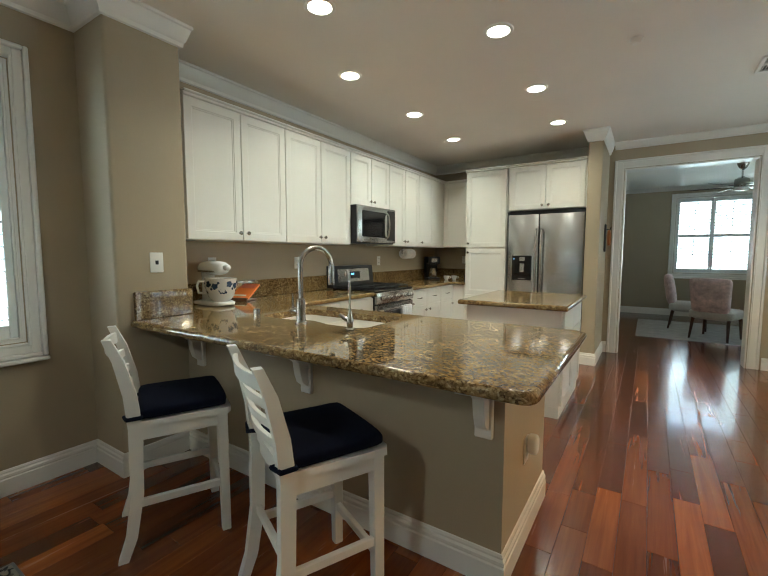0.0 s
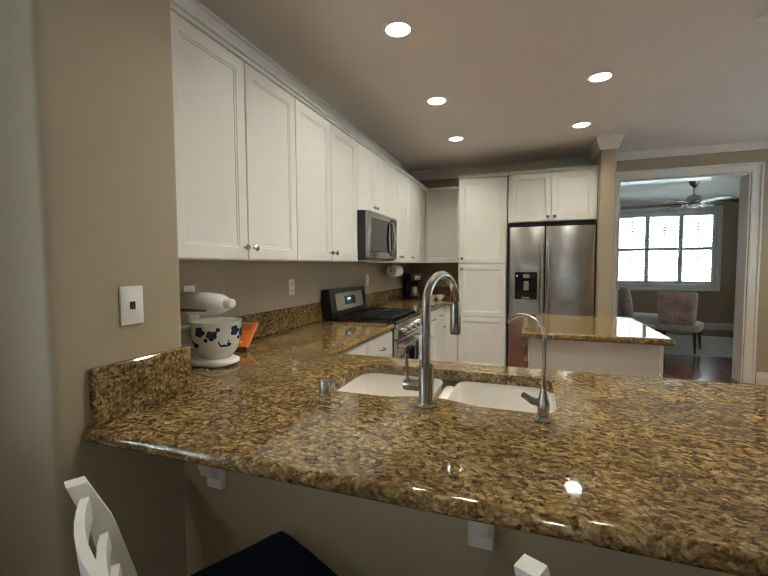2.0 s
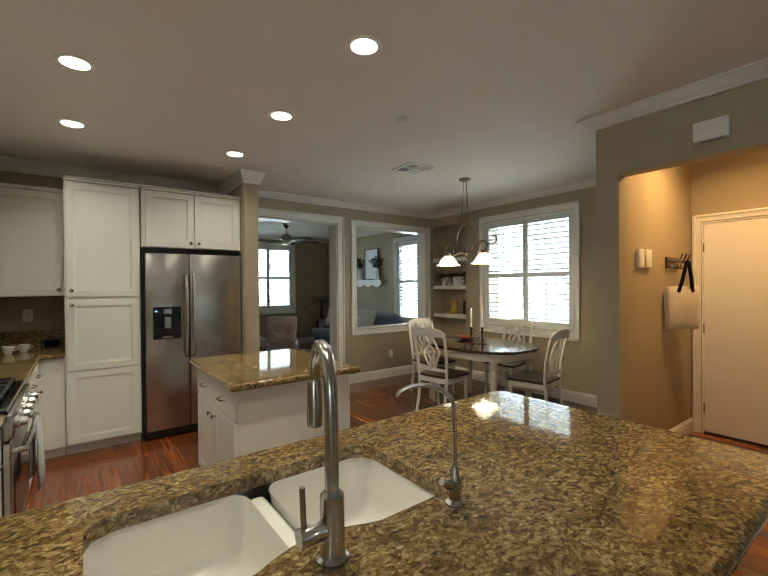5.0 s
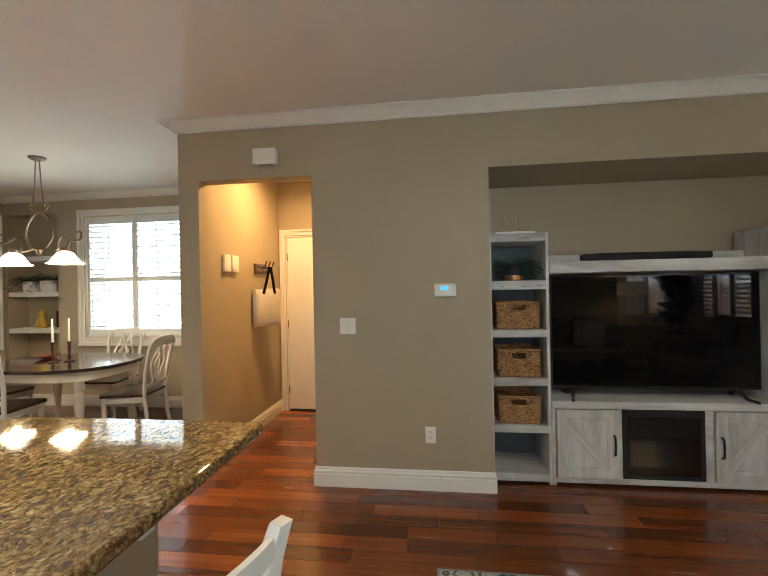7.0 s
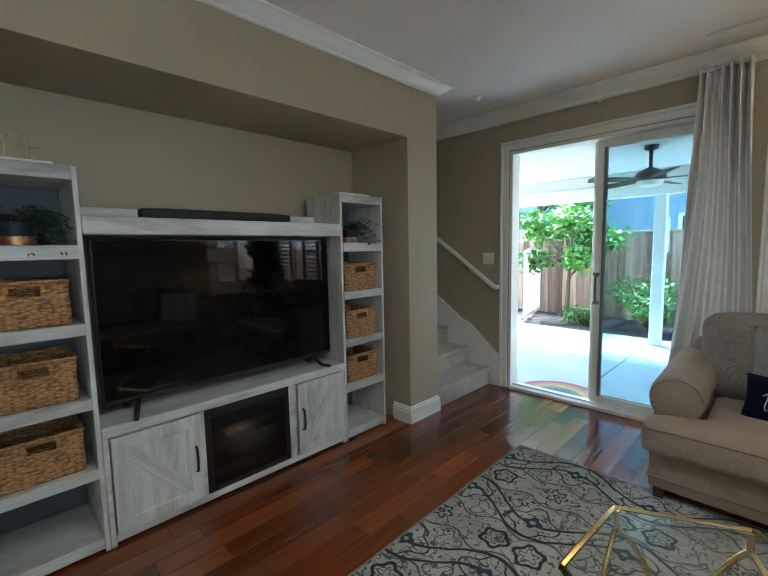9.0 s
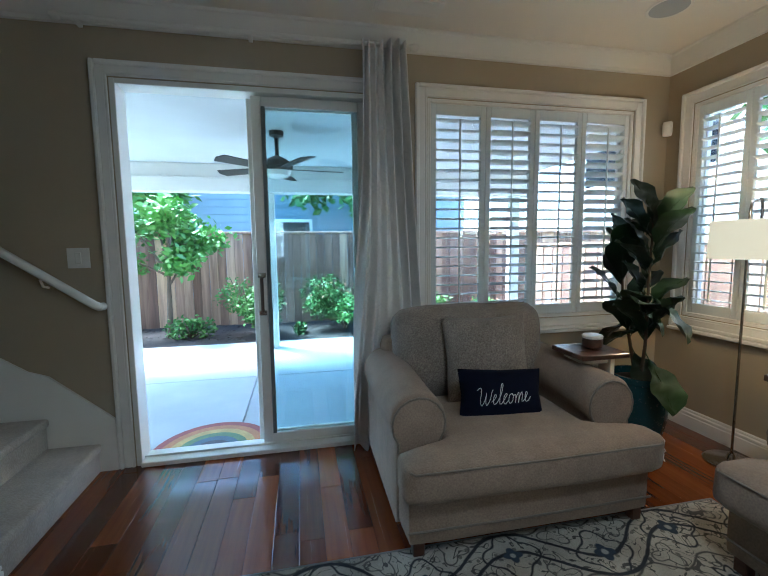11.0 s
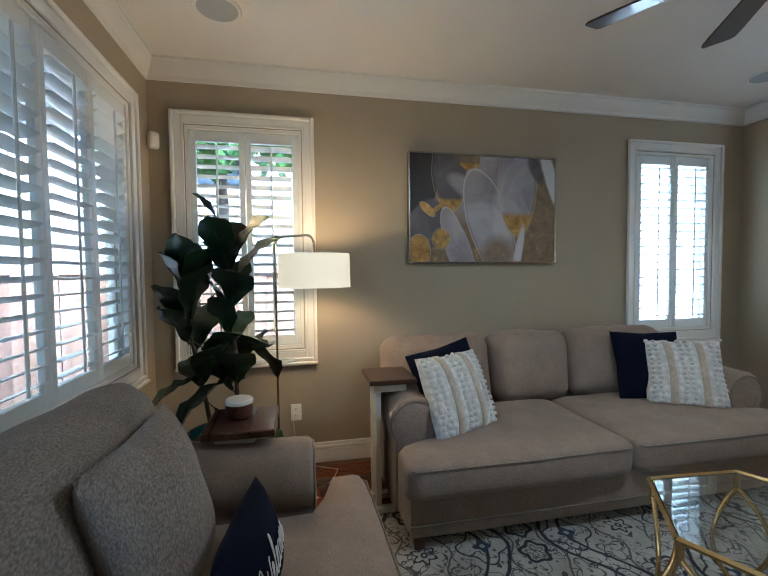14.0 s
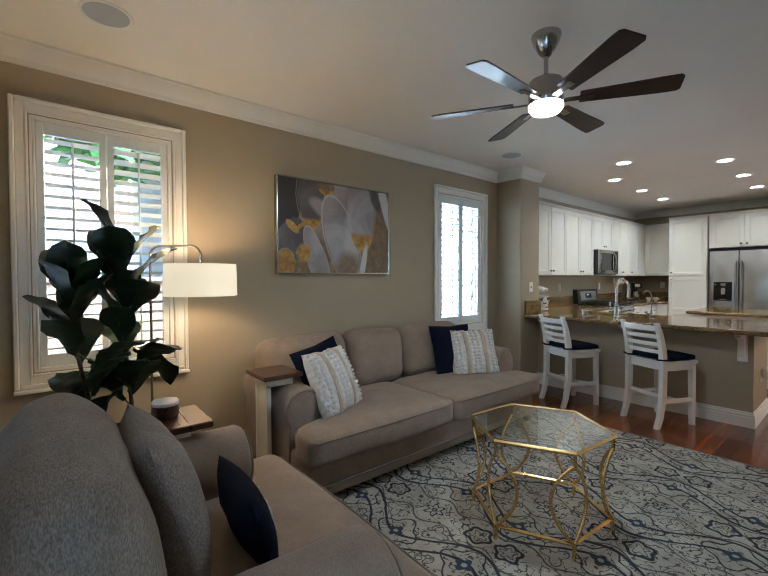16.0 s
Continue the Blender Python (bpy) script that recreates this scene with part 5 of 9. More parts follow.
# hexagonal glass coffee table
ct = thing("coffee_table", pose(-0.515, -1.11, RUGZ, 0, 0, 25.5), "hexagonal glass coffee table with a curved brass frame on the rug", "coffee table")
hexa = lambda r, k: (r * math.cos(radians(60 * k)), r * math.sin(radians(60 * k)))
for r, z, nm in ((0.378, 0.508, "top_rim"), (0.36, 0.068, "bottom_ring")):
    bm = bmesh.new()
    for k in range(6):
        a, b = Vector((*hexa(r, k), z)), Vector((*hexa(r, k + 1), z))
        tube(bm, [a, b], 0.0105, 4)
    bmesh.ops.remove_doubles(bm, verts=bm.verts, dist=0.006)
    part(nm, bm, M_BRASS, ct, smooth=30)
bm = bmesh.new()
prism(bm, [hexa(0.368, k) for k in range(6)], 0.504, 0.512)
part("glass_top", bm, glass("table_glass", (0.93, 0.97, 0.95)), ct, "clear glass top", smooth=0)
for k in range(6):
    here = Vector((*hexa(0.365, k), 0))
    bm = bmesh.new()
    tube(bm, [here + Vector((0, 0, 0.505)), here + Vector((0, 0, 0.43))], 0.01, 8)
    part("corner_post", bm, M_BRASS, ct, smooth=60)
    bm = bmesh.new()
    tube(bm, [here + Vector((0, 0, 0.08)), here], 0.01, 8)
    part("foot", bm, M_BRASS, ct, smooth=60)
    for s in (1, -1):
        along = (Vector((*hexa(0.365, k + s), 0)) - here).normalized()
        bm = bmesh.new()
        tube(bm, [here + along * 0.105 * math.sin(math.pi * u) ** 0.85 + Vector((0, 0, 0.445 - 0.375 * u)) for u in np.linspace(0, 1, 15)], 0.009, 8)
        part("leg", bm, M_BRASS, ct, "bowed brass leg", smooth=60)


def c_table(m, label, top_mat, w=0.3, d=0.4, h=0.655):
    """A side table whose top reaches over a sofa arm: the post side is at x = 0."""
    th = thing("side_table", m, label, "side table")
    bm = bmesh.new()
    box(bm, (-0.04, 0, h - 0.028), (w, d, h), 0.004)
    part("tabletop", bm, top_mat, th, "stained wooden top")
    for y in (0.06, d - 0.1):
        bm = bmesh.new()
        box(bm, (0.0, y, 0.03), (0.03, y + 0.04, h - 0.028), 0.003)
        part("post", bm, M_CREAM, th)
    bm = bmesh.new()
    box(bm, (0.004, 0.1, 0.06), (0.022, d - 0.1, h - 0.05), 0.002)
    part("panel", bm, M_CREAM, th)
    bm = bmesh.new()
    box(bm, (-0.01, 0.03, 0.0), (0.22, 0.075, 0.035), 0.004)
    part("runner", bm, M_CREAM, th)
    bm = bmesh.new()
    box(bm, (-0.01, d - 0.115, 0.0), (0.22, d - 0.07, 0.035), 0.004)
    part("runner", bm, M_CREAM, th)
    bm = bmesh.new()
    box(bm, (-0.012, 0.04, h - 0.075), (w - 0.05, d - 0.08, h - 0.028), 0.004)
    part("apron", bm, M_CREAM, th)
    return th


c_table(pose(-1.655, -2.185, 0, 0, 0, 90), "cream C-shaped side table with a dark wooden top beside the sofa", M_DARKWOOD, 0.22, 0.3, 0.75)
c_table(pose(-1.36, -2.945, 0), "cream C-shaped side table with a dark wooden top by the armchair", M_DARKWOOD, 0.25, 0.265, 0.745)
cj = thing("candle_jar", pose(-1.285, -2.83, 0.745), "candle in a dark wooden bowl with a white lid", "candle")
bm = bmesh.new()
lathe(bm, [(0.042, 0), (0.052, 0.008), (0.055, 0.04), (0.05, 0.055)], 20)
part("bowl", bm, M_DARKWOOD, cj)
bm = bmesh.new()
lathe(bm, [(0.046, 0.055), (0.055, 0.058), (0.056, 0.07), (0.05, 0.076), (0.0, 0.077)], 20)
part("lid", bm, M_PORC, cj, "white ribbed lid")

# floor lamp
fl = thing("floor_lamp", pose(-2.195, -2.727, 0, 0, 0, -46), "brushed steel floor lamp with a lit white drum shade", "floor lamp")
bm = bmesh.new()
lathe(bm, [(0.14, 0), (0.14, 0.012), (0.13, 0.02), (0.03, 0.028), (0.018, 0.06), (0.012, 0.065)], 32)
part("base", bm, M_CHROME, fl)
bm = bmesh.new()
pts = [(0, 0, 0.05), (0, 0, 0.8), (0, 0, 1.48)]
pts += [(0, 0.06 - 0.06 * math.cos(radians(a)), 1.49 + 0.06 * math.sin(radians(a))) for a in (20, 45, 70, 90)]
pts += [(0, 0.275, 1.55)] + [(0, 0.275 + 0.06 * math.sin(radians(a)), 1.49 + 0.06 * math.cos(radians(a))) for a in (20, 45, 70, 90)] + [(0, 0.335, 1.42)]
tube(bm, pts, 0.0075, 10)
part("pole", bm, M_CHROME, fl, smooth=60)
m_sh, t_, b_ = material("lit_linen_shade")
b_.inputs["Base Color"].default_value = (0.8, 0.7, 0.54, 1)
b_.inputs["Roughness"].default_value = 0.9
b_.inputs["Emission Color"].default_value = (1.0, 0.74, 0.44, 1)
wv = tex(t_, "ShaderNodeTexNoise", 300.0, Detail=2.0)
link(t_, coords(t_, scale=(1, 1, 0.2)), wv.inputs["Vector"])
link(t_, calc(t_, 'MULTIPLY_ADD', wv.outputs[0], 0.02, 0.04), b_.inputs["Emission Strength"])
bump(t_, b_, wv.outputs[0], 0.2, 0.001)
bm = bmesh.new()
lathe(bm, [(0.208, 1.245), (0.204, 1.437), (0.201, 1.437), (0.205, 1.245)], 48, (0, 0.335, 0), cap=False)
part("shade", bm, m_sh, fl, "glowing white drum shade", smooth=60)
bm = bmesh.new()
lathe(bm, [(0.012, 1.345), (0.03, 1.325), (0.032, 1.295), (0.0, 1.27)], 16, (0, 0.335, 0))
part("bulb", bm, emit("warm_bulb", (1, 0.75, 0.45), 4.0), fl)
lamp("floor_lamp_bulb", 'POINT', (-1.954, -2.494, 1.35), E_FLOOR, (1.0, 0.64, 0.33), 0.05)
cord = thing("lamp_cord", pose(0, 0, 0), "pale lamp cord lying on the floor by the baseboard", "cord")
bm = bmesh.new()
tube(bm, [(-2.05, -2.66, 0.004), (-2.0, -2.55, 0.004), (-2.1, -2.4, 0.004), (-2.25, -2.35, 0.004), (-2.33, -2.5, 0.005), (-2.375, -2.62, 0.1), (-2.385, -2.64, 0.3), (-2.388, -2.64, 0.36)], 0.003, 6)
part("cable", bm, M_CORD, cord, smooth=70)


# fiddle-leaf plant
M_LEAF, t_, b_ = material("fiddle_leaf")
n_ = tex(t_, "ShaderNodeTexNoise", 14.0, Detail=5.0)
link(t_, coords(t_), n_.inputs["Vector"])
oi = t_.nodes.new("ShaderNodeObjectInfo")
lc = mix(t_, oi.outputs["Random"], (0.006, 0.02, 0.01), (0.02, 0.05, 0.014))
link(t_, mix(t_, 0.6, lc, ramp(t_, n_.outputs[0], [(0.3, (0.55, 0.6, 0.55)), (0.7, (1.2, 1.2, 1.1))]), 'MULTIPLY'), b_.inputs["Base Color"])
b_.inputs["Roughness"].default_value = 0.35
bump(t_, b_, n_.outputs[0], 0.3, 0.003)


def leaf_mesh(ln, wd, droop, curl):
    bm = bmesh.new()
    rows = []
    nl = 8
    for i in range(nl + 1):
        u = i / nl
        prof = (math.sin(math.pi * min(1.0, u ** 1.35)) ** 0.6) * (0.55 + 0.45 * u) if 0 < u < 1 else 0.03
        row = []
        for j in range(-2, 3):
            v = j / 2
            x = v * wd / 2 * prof * (1 + 0.06 * math.sin(9 * u + 2 * v))
            z = -droop * u * u + curl * abs(v) * prof + 0.012 * math.sin(14 * u + v * 3)
            row.append(bm.verts.new((x, u * ln, z)))
        rows.append(row)
    for r0, r1 in zip(rows, rows[1:]):
        for j in range(4):
            bm.faces.new((r0[j], r0[j + 1], r1[j + 1], r1[j]))
    tube(bm, [(0, -0.05, 0.012), (0, 0.0, 0.002), (0, ln * 0.5, -droop * 0.25 - 0.001), (0, ln * 0.95, -droop * 0.9)], 0.003, 5, [0.003, 0.003, 0.002, 0.0008])
    return finish("leaf", bm, M_LEAF, 70)


plant = thing("fiddle_leaf_plant", pose(-1.765, -2.985, 0, 0, 0, 0), "tall dark green fiddle-leaf plant in a teal pot", "plant")
bm = bmesh.new()
lathe(bm, [(0.115, 0.1), (0.13, 0.102), (0.158, 0.25), (0.168, 0.47), (0.176, 0.48), (0.174, 0.515), (0.158, 0.515), (0.152, 0.47), (0.0, 0.465)], 32)
part("pot", bm, paint("teal_glaze", (0.01, 0.055, 0.075), 0.25, 60, 0.1, 0.2), plant, "glazed dark teal pot")
bm = bmesh.new()
lathe(bm, [(0.151, 0.472), (0.1, 0.482), (0.0, 0.488)], 20)
part("soil", bm, paint("soil", (0.03, 0.02, 0.013), 0.95, 60, 0.8, 0.4), plant)
bm = bmesh.new()
for z in (0.098, 0.012):
    tube(bm, [(0.15 * math.cos(radians(a)), 0.15 * math.sin(radians(a)), z) for a in range(0, 361, 20)], 0.004, 6)
for a in (20, 110, 200, 290):
    c_, s_ = math.cos(radians(a)), math.sin(radians(a))
    tube(bm, [(0.15 * c_, 0.15 * s_, 0.098), (0.17 * c_, 0.17 * s_, 0.07), (0.145 * c_, 0.145 * s_, 0.04), (0.17 * c_, 0.17 * s_, 0.004)], 0.004, 6)
part("stand", bm, M_TRIM, plant, "white wire plant stand")
M_BARK = paint("plant_stem", (0.07, 0.05, 0.035), 0.85, 90, 0.5, 0.3)
rng = random.Random(11)
LEAVES = [leaf_mesh(0.27, 0.22, 0.06, 0.025), leaf_mesh(0.25, 0.2, 0.09, 0.02), leaf_mesh(0.3, 0.23, 0.1, 0.03), leaf_mesh(0.22, 0.17, 0.03, 0.02)]
for base, tops, cnt in (((0.045, 0.05, 0.46), [(0.055, 0.085, 0.72), (0.03, 0.06, 1.1), (0.015, 0.055, 1.45)], 18),
                        ((-0.02, -0.05, 0.46), [(0.015, -0.08, 0.72), (0.035, -0.13, 1.0), (0.03, -0.155, 1.26)], 16)):
    pts = [Vector(p) for p in (base, *tops)]
    bm = bmesh.new()
    tube(bm, pts, 0.01, 8, [0.012, 0.01, 0.008, 0.005])
    st = part("stem", bm, M_BARK, plant, smooth=60)
    for k in range(cnt):
        u = 0.24 + 0.76 * (k + 0.5) / cnt
        seg = min(2, int(u * 3))
        p = pts[seg].lerp(pts[seg + 1], u * 3 - seg)
        az = k * 137.5 + rng.uniform(-20, 20)
        el = 40 + 32 * u + rng.uniform(-16, 14) if k % 4 or u > 0.7 else rng.uniform(-60, -25)
        if k == cnt - 1:
            el = 80
        s = 0.95 + 0.25 * rng.random()
        shared("leaf", LEAVES[k % 4], st, Matrix.Translation(p) @ Matrix.Rotation(radians(az), 4, 'Z') @ Matrix.Rotation(radians(el), 4, 'X')
               @ Matrix.Rotation(radians(rng.uniform(-25, 25)), 4, 'Y') @ Matrix.Translation((0, 0.05, 0)) @ Matrix.Diagonal((s, s, s, 1)))

# framed abstract painting
def painting():
    m, t, b = material("abstract_painting")
    c = t.nodes.new("ShaderNodeTexCoord")
    s = t.nodes.new("ShaderNodeSeparateXYZ")
    link(t, c.outputs["Object"], s.inputs[0])
    x = calc(t, 'DIVIDE', s.outputs[0], 1.16)
    z = calc(t, 'DIVIDE', s.outputs[2], 0.78)
    n = tex(t, "ShaderNodeTexNoise", 2.2, Detail=7.0, Roughness=0.6, Distortion=1.0)
    link(t, c.outputs["Object"], n.inputs["Vector"])
    nf = tex(t, "ShaderNodeTexNoise", 16.0, Detail=8.0, Roughness=0.75)
    link(t, c.outputs["Object"], nf.inputs["Vector"])

    def ell(cx, cz, rx, rz, lean=0.0):
        dz = calc(t, 'SUBTRACT', z, cz)
        dx = calc(t, 'ADD', calc(t, 'SUBTRACT', x, cx), calc(t, 'MULTIPLY', dz, lean))
        dx = calc(t, 'ADD', dx, calc(t, 'MULTIPLY', calc(t, 'SUBTRACT', n.outputs[0], 0.5), 0.025))
        return calc(t, 'ADD', calc(t, 'POWER', calc(t, 'ABSOLUTE', calc(t, 'DIVIDE', dx, rx)), 2.0), calc(t, 'POWER', calc(t, 'ABSOLUTE', calc(t, 'DIVIDE', dz, rz)), 2.0))

    def fade(q, a, b):
        r = t.nodes.new("ShaderNodeMapRange")
        r.inputs[1].default_value, r.inputs[2].default_value, r.inputs[3].default_value, r.inputs[4].default_value = a, b, 1.0, 0.0
        link(t, q, r.inputs[0])
        return r.outputs[0]

    def times(a, b):
        return calc(t, 'MULTIPLY', a, b)
    gold = ramp(t, nf.outputs[0], [(0.3, (0.16, 0.075, 0.012)), (0.5, (0.4, 0.22, 0.035)), (0.7, (0.66, 0.44, 0.11))])
    tan = ramp(t, nf.outputs[0], [(0.3, (0.13, 0.085, 0.045)), (0.6, (0.24, 0.16, 0.085)), (0.75, (0.4, 0.27, 0.1))])
    lilac = ramp(t, n.outputs[0], [(0.3, (0.2, 0.175, 0.18)), (0.5, (0.36, 0.33, 0.345)), (0.7, (0.5, 0.475, 0.49))])
    slate = ramp(t, n.outputs[0], [(0.3, (0.05, 0.043, 0.045)), (0.7, (0.16, 0.145, 0.155))])
    pale, black = (0.6, 0.58, 0.58), (0.014, 0.012, 0.013)
    col = mix(t, times(fade(ell(0.5, 1.02, 0.4, 0.66), 0.5, 1.15), 0.9), tan, lilac)

    def petal(cx, cz, rx, rz, lean, paint_, rim=0.6, soft=0.94, cup=0.0, amount=0.95):
        """An upright petal: its body, a pale rim and a gilded cup at its foot."""
        nonlocal col
        q = ell(cx, cz, rx, rz, lean)
        col = mix(t, times(fade(q, soft, 1.0), amount), col, paint_)
        if cup:
            col = mix(t, times(fade(q, 0.93, 1.0), fade(z, cz - rz + cup * 0.75, cz - rz + cup)), col, gold)
        if rim:
            col = mix(t, times(fade(calc(t, 'ABSOLUTE', calc(t, 'SUBTRACT', q, 1.0)), 0.015, 0.075), rim), col, pale if not cup else (0.55, 0.42, 0.2))
    petal(0.06, 0.84, 0.135, 0.4, 0.0, black, 0.0)
    petal(0.1, 0.33, 0.13, 0.28, -0.2, slate, 0.0, 0.8)
    petal(0.27, 0.88, 0.12, 0.4, 0.0, slate, 0.35, 0.7, 0.13)
    petal(0.4, 0.97, 0.075, 0.1, 0.0, tan, 0.0, 0.8, 0.07)
    petal(0.36, 0.72, 0.1, 0.14, 0.5, lilac, 0.0, 0.3)
    petal(0.33, 0.1, 0.085, 0.42, 0.22, lilac, 0.5)
    petal(0.54, 0.36, 0.15, 0.52, 0.2, lilac, 0.6, 0.75)
    petal(0.6, 0.08, 0.15, 0.22, 0.0, tan, 0.0, 0.2, 0.0, 0.9)
    petal(0.73, 0.78, 0.135, 0.52, 0.0, lilac, 0.4, 0.7, 0.24)
    petal(0.74, 0.1, 0.03, 0.28, -0.12, pale, 0.3, 0.6)
    petal(0.86, 0.9, 0.055, 0.16, 0.25, slate, 0.0, 0.4)
    petal(0.97, 0.82, 0.05, 0.4, 0.22, pale, 0.4, 0.6)
    petal(0.12, 0.5, 0.035, 0.07, 0.5, gold, 0.4)
    petal(0.175, 0.5, 0.022, 0.06, -0.7, gold, 0.4)
    petal(0.065, 0.12, 0.075, 0.15, 0.0, gold, 0.4)
    petal(0.21, 0.23, 0.06, 0.1, 0.0, gold, 0.4, 0.7)
    speck = times(ramp(t, nf.outputs[0], [(0.56, (0, 0, 0)), (0.66, (1, 1, 1))]), fade(z, 0.05, 0.5))
    col = mix(t, times(speck, 0.5), col, gold)
    link(t, col, b.inputs["Base Color"])
    b.inputs["Roughness"].default_value = 0.45
    bump(t, b, nf.outputs[0], 0.35, 0.003)
    return m


pic = thing("wall_painting", pose(XW + 0.03, -1.815, 1.385, 0, 0, FW), "abstract grey, lilac and gold painting in a thin silver frame", "painting")
bm = bmesh.new()
box(bm, (0.012, -0.012, 0.012), (1.158, 0.02, 0.783))
part("canvas", bm, painting(), pic, smooth=0)
bm = bmesh.new()
frame_boxes(bm, 0.013, 1.157, 0.013, 0.782, 0.013, -0.02, 0.028, True, 0.002)
part("frame", bm, M_CHROME, pic, "thin silver frame")

# ceiling fan
fan = thing("ceiling_fan", pose(-0.50, -1.08, H), "brushed nickel ceiling fan with six dark blades and a lit lamp", "ceiling fan")
bm = bmesh.new()
lathe(bm, [(0.078, 0), (0.078, -0.012), (0.068, -0.045), (0.045, -0.09), (0.024, -0.115), (0.014, -0.118)], 28)
part("canopy", bm, M_CHROME, fan)
bm = bmesh.new()
lathe(bm, [(0.012, -0.07), (0.012, -0.26)], 12)
part("downrod", bm, M_CHROME, fan)
bm = bmesh.new()
lathe(bm, [(0.03, -0.22), (0.055, -0.235), (0.085, -0.25), (0.092, -0.265), (0.092, -0.35), (0.088, -0.37), (0.08, -0.38)], 32)
part("motor", bm, M_CHROME, fan)
bm = bmesh.new()
lathe(bm, [(0.08, -0.376), (0.09, -0.38), (0.09, -0.4), (0.076, -0.42), (0.04, -0.43), (0.0, -0.432)], 32)
part("lamp_bowl", bm, emit("fan_lamp_glass", (1.0, 0.93, 0.82), 0.8), fan, "lit frosted lamp bowl")
M_BLADE = wood("dark_fan_blade", (0.02, 0.01, 0.008), (0.06, 0.028, 0.018), rough=0.35, axis='x', coat=0.2)
bmb = bmesh.new()
prism(bmb, [(0.17, -0.043), (0.55, -0.06), (0.615, -0.06), (0.63, -0.045), (0.635, 0.05), (0.62, 0.063), (0.55, 0.064), (0.17, 0.046)], -0.004, 0.004)
me_blade = finish("blade", bmb, M_BLADE, 20)
bmb = bmesh.new()
box(bmb, (0.085, -0.018, -0.006), (0.24, 0.018, 0.0), 0.002)
me_iron = finish("blade_iron", bmb, M_CHROME, 20)
for k in range(6):
    mm = pose(0, 0, -0.36, 0, 0, 30 + 60 * k) @ pose(0, 0, 0, -12)
    ob = shared("blade", me_blade, fan, mm)
    shared("blade_iron", me_iron, ob, pose(0, 0, -0.004))
lamp("fan_lamp", 'AREA', (-0.50, -1.08, H - 0.436), E_FAN, (1.0, 0.95, 0.87), 0.15)


# ceiling speakers, vents, detectors
def speaker(x, y):
    th = thing("ceiling_speaker", pose(x, y, H), "round pale grey ceiling speaker grille", "speaker", "ceiling speakers")
    bm = bmesh.new()
    lathe(bm, [(0.1, -0.004), (0.115, -0.006), (0.12, 0.0)], 32, cap=False)
    part("rim", bm, M_TRIM, th)
    bm = bmesh.new()
    lathe(bm, [(0.101, -0.0015), (0.101, -0.0045), (0.06, -0.006), (0.0, -0.0065)], 32)
    part("grille", bm, paint("grey_grille", (0.42, 0.44, 0.46), 0.7, 500, 0.5, 0.05), th)


speaker(-1.813, -2.965)
speaker(-1.859, 0.678)


def ceiling_vent(x, y, w, d, turn, label):
    th = thing("ceiling_vent", pose(x, y, H, 0, 0, turn), label, "vent")
    bm = bmesh.new()
    frame_boxes(bm, -w / 2, w / 2, -d / 2, d / 2, 0.025, 0.0, 0.008, True, 0.002)
    box(bm, (-0.006, 0, -d / 2), (0.006, 0.008, d / 2))
    bm.transform(Matrix.Rotation(-math.pi / 2, 4, 'X'))
    part("frame", bm, M_TRIM, th)
    # black sheet put in for the shade of the duct between the slats
    bm = bmesh.new()
    box(bm, (-w / 2, -d / 2, -0.002), (w / 2, d / 2, -0.0005))
    part("backing", bm, M_BLACK, th)
    for k in range(int(d / 0.022)):
        bm = bmesh.new()
        box(bm, (-w / 2, -0.0105, -0.001), (w / 2, 0.0105, 0.001))
        part("slat", bm, M_TRIM, th, m=pose(0, -d / 2 + 0.011 + k * 0.022, -0.0045, 10))




def four_way_vent(x, y, w, label):
    """A square register: a flat frame with a cross, and slats that throw the air four ways."""
    th = thing("ceiling_vent", pose(x, y, H), label, "vent")
    h, rim, bar = w / 2, 0.024, 0.011
    bm = bmesh.new()
    for x0, y0, x1, y1 in ((-h, -h, h, -h + rim), (-h, h - rim, h, h), (-h, -h + rim, -h + rim, h - rim), (h - rim, -h + rim, h, h - rim),
                           (-bar, -h + rim, bar, h - rim), (-h + rim, -bar, -bar, bar), (bar, -bar, h - rim, bar)):
        box(bm, (x0, y0, -0.012), (x1, y1, 0.0))
    part("frame", bm, M_TRIM, th)
    # the unlit duct above the slats is a black sheet
    bm = bmesh.new()
    box(bm, (-h + rim, -h + rim, -0.003), (h - rim, h - rim, -0.0005))
    part("backing", bm, M_BLACK, th)
    side = h - rim - bar
    mid = bar + side / 2
    for q, (sx, sy) in enumerate(((1, 1), (-1, 1), (-1, -1), (1, -1))):
        for k in range(6):
            off = (k + 0.5) * side / 6 - side / 2
            bm = bmesh.new()
            box(bm, (-side / 2, -0.0045, -0.0006), (side / 2, 0.0045, 0.0006))
            part("slat", bm, M_TRIM, th, m=pose(sx * mid, sy * mid, -0.0085) @ pose(0, 0, 0, 0, 0, 90 * q + 180) @ pose(0, off, 0, 42))


four_way_vent(1.188, 4.222, 0.312, "square white four-way ceiling air vent with slats")
ceiling_vent(-0.33, -3.235, 0.34, 0.09, 0, "narrow white ceiling air vent")
for x, y, nm in ((0.288, 3.314, "sprinkler_cover"), (1.40, -3.02, "smoke_detector")):
    th = thing(nm, pose(x, y, H), "small round white ceiling detector", "detector")
    bm = bmesh.new()
    lathe(bm, [(0.04, 0), (0.04, -0.01), (0.028, -0.02), (0.024, -0.032), (0.0, -0.034)], 24)
    part("cover", bm, M_TRIM, th)

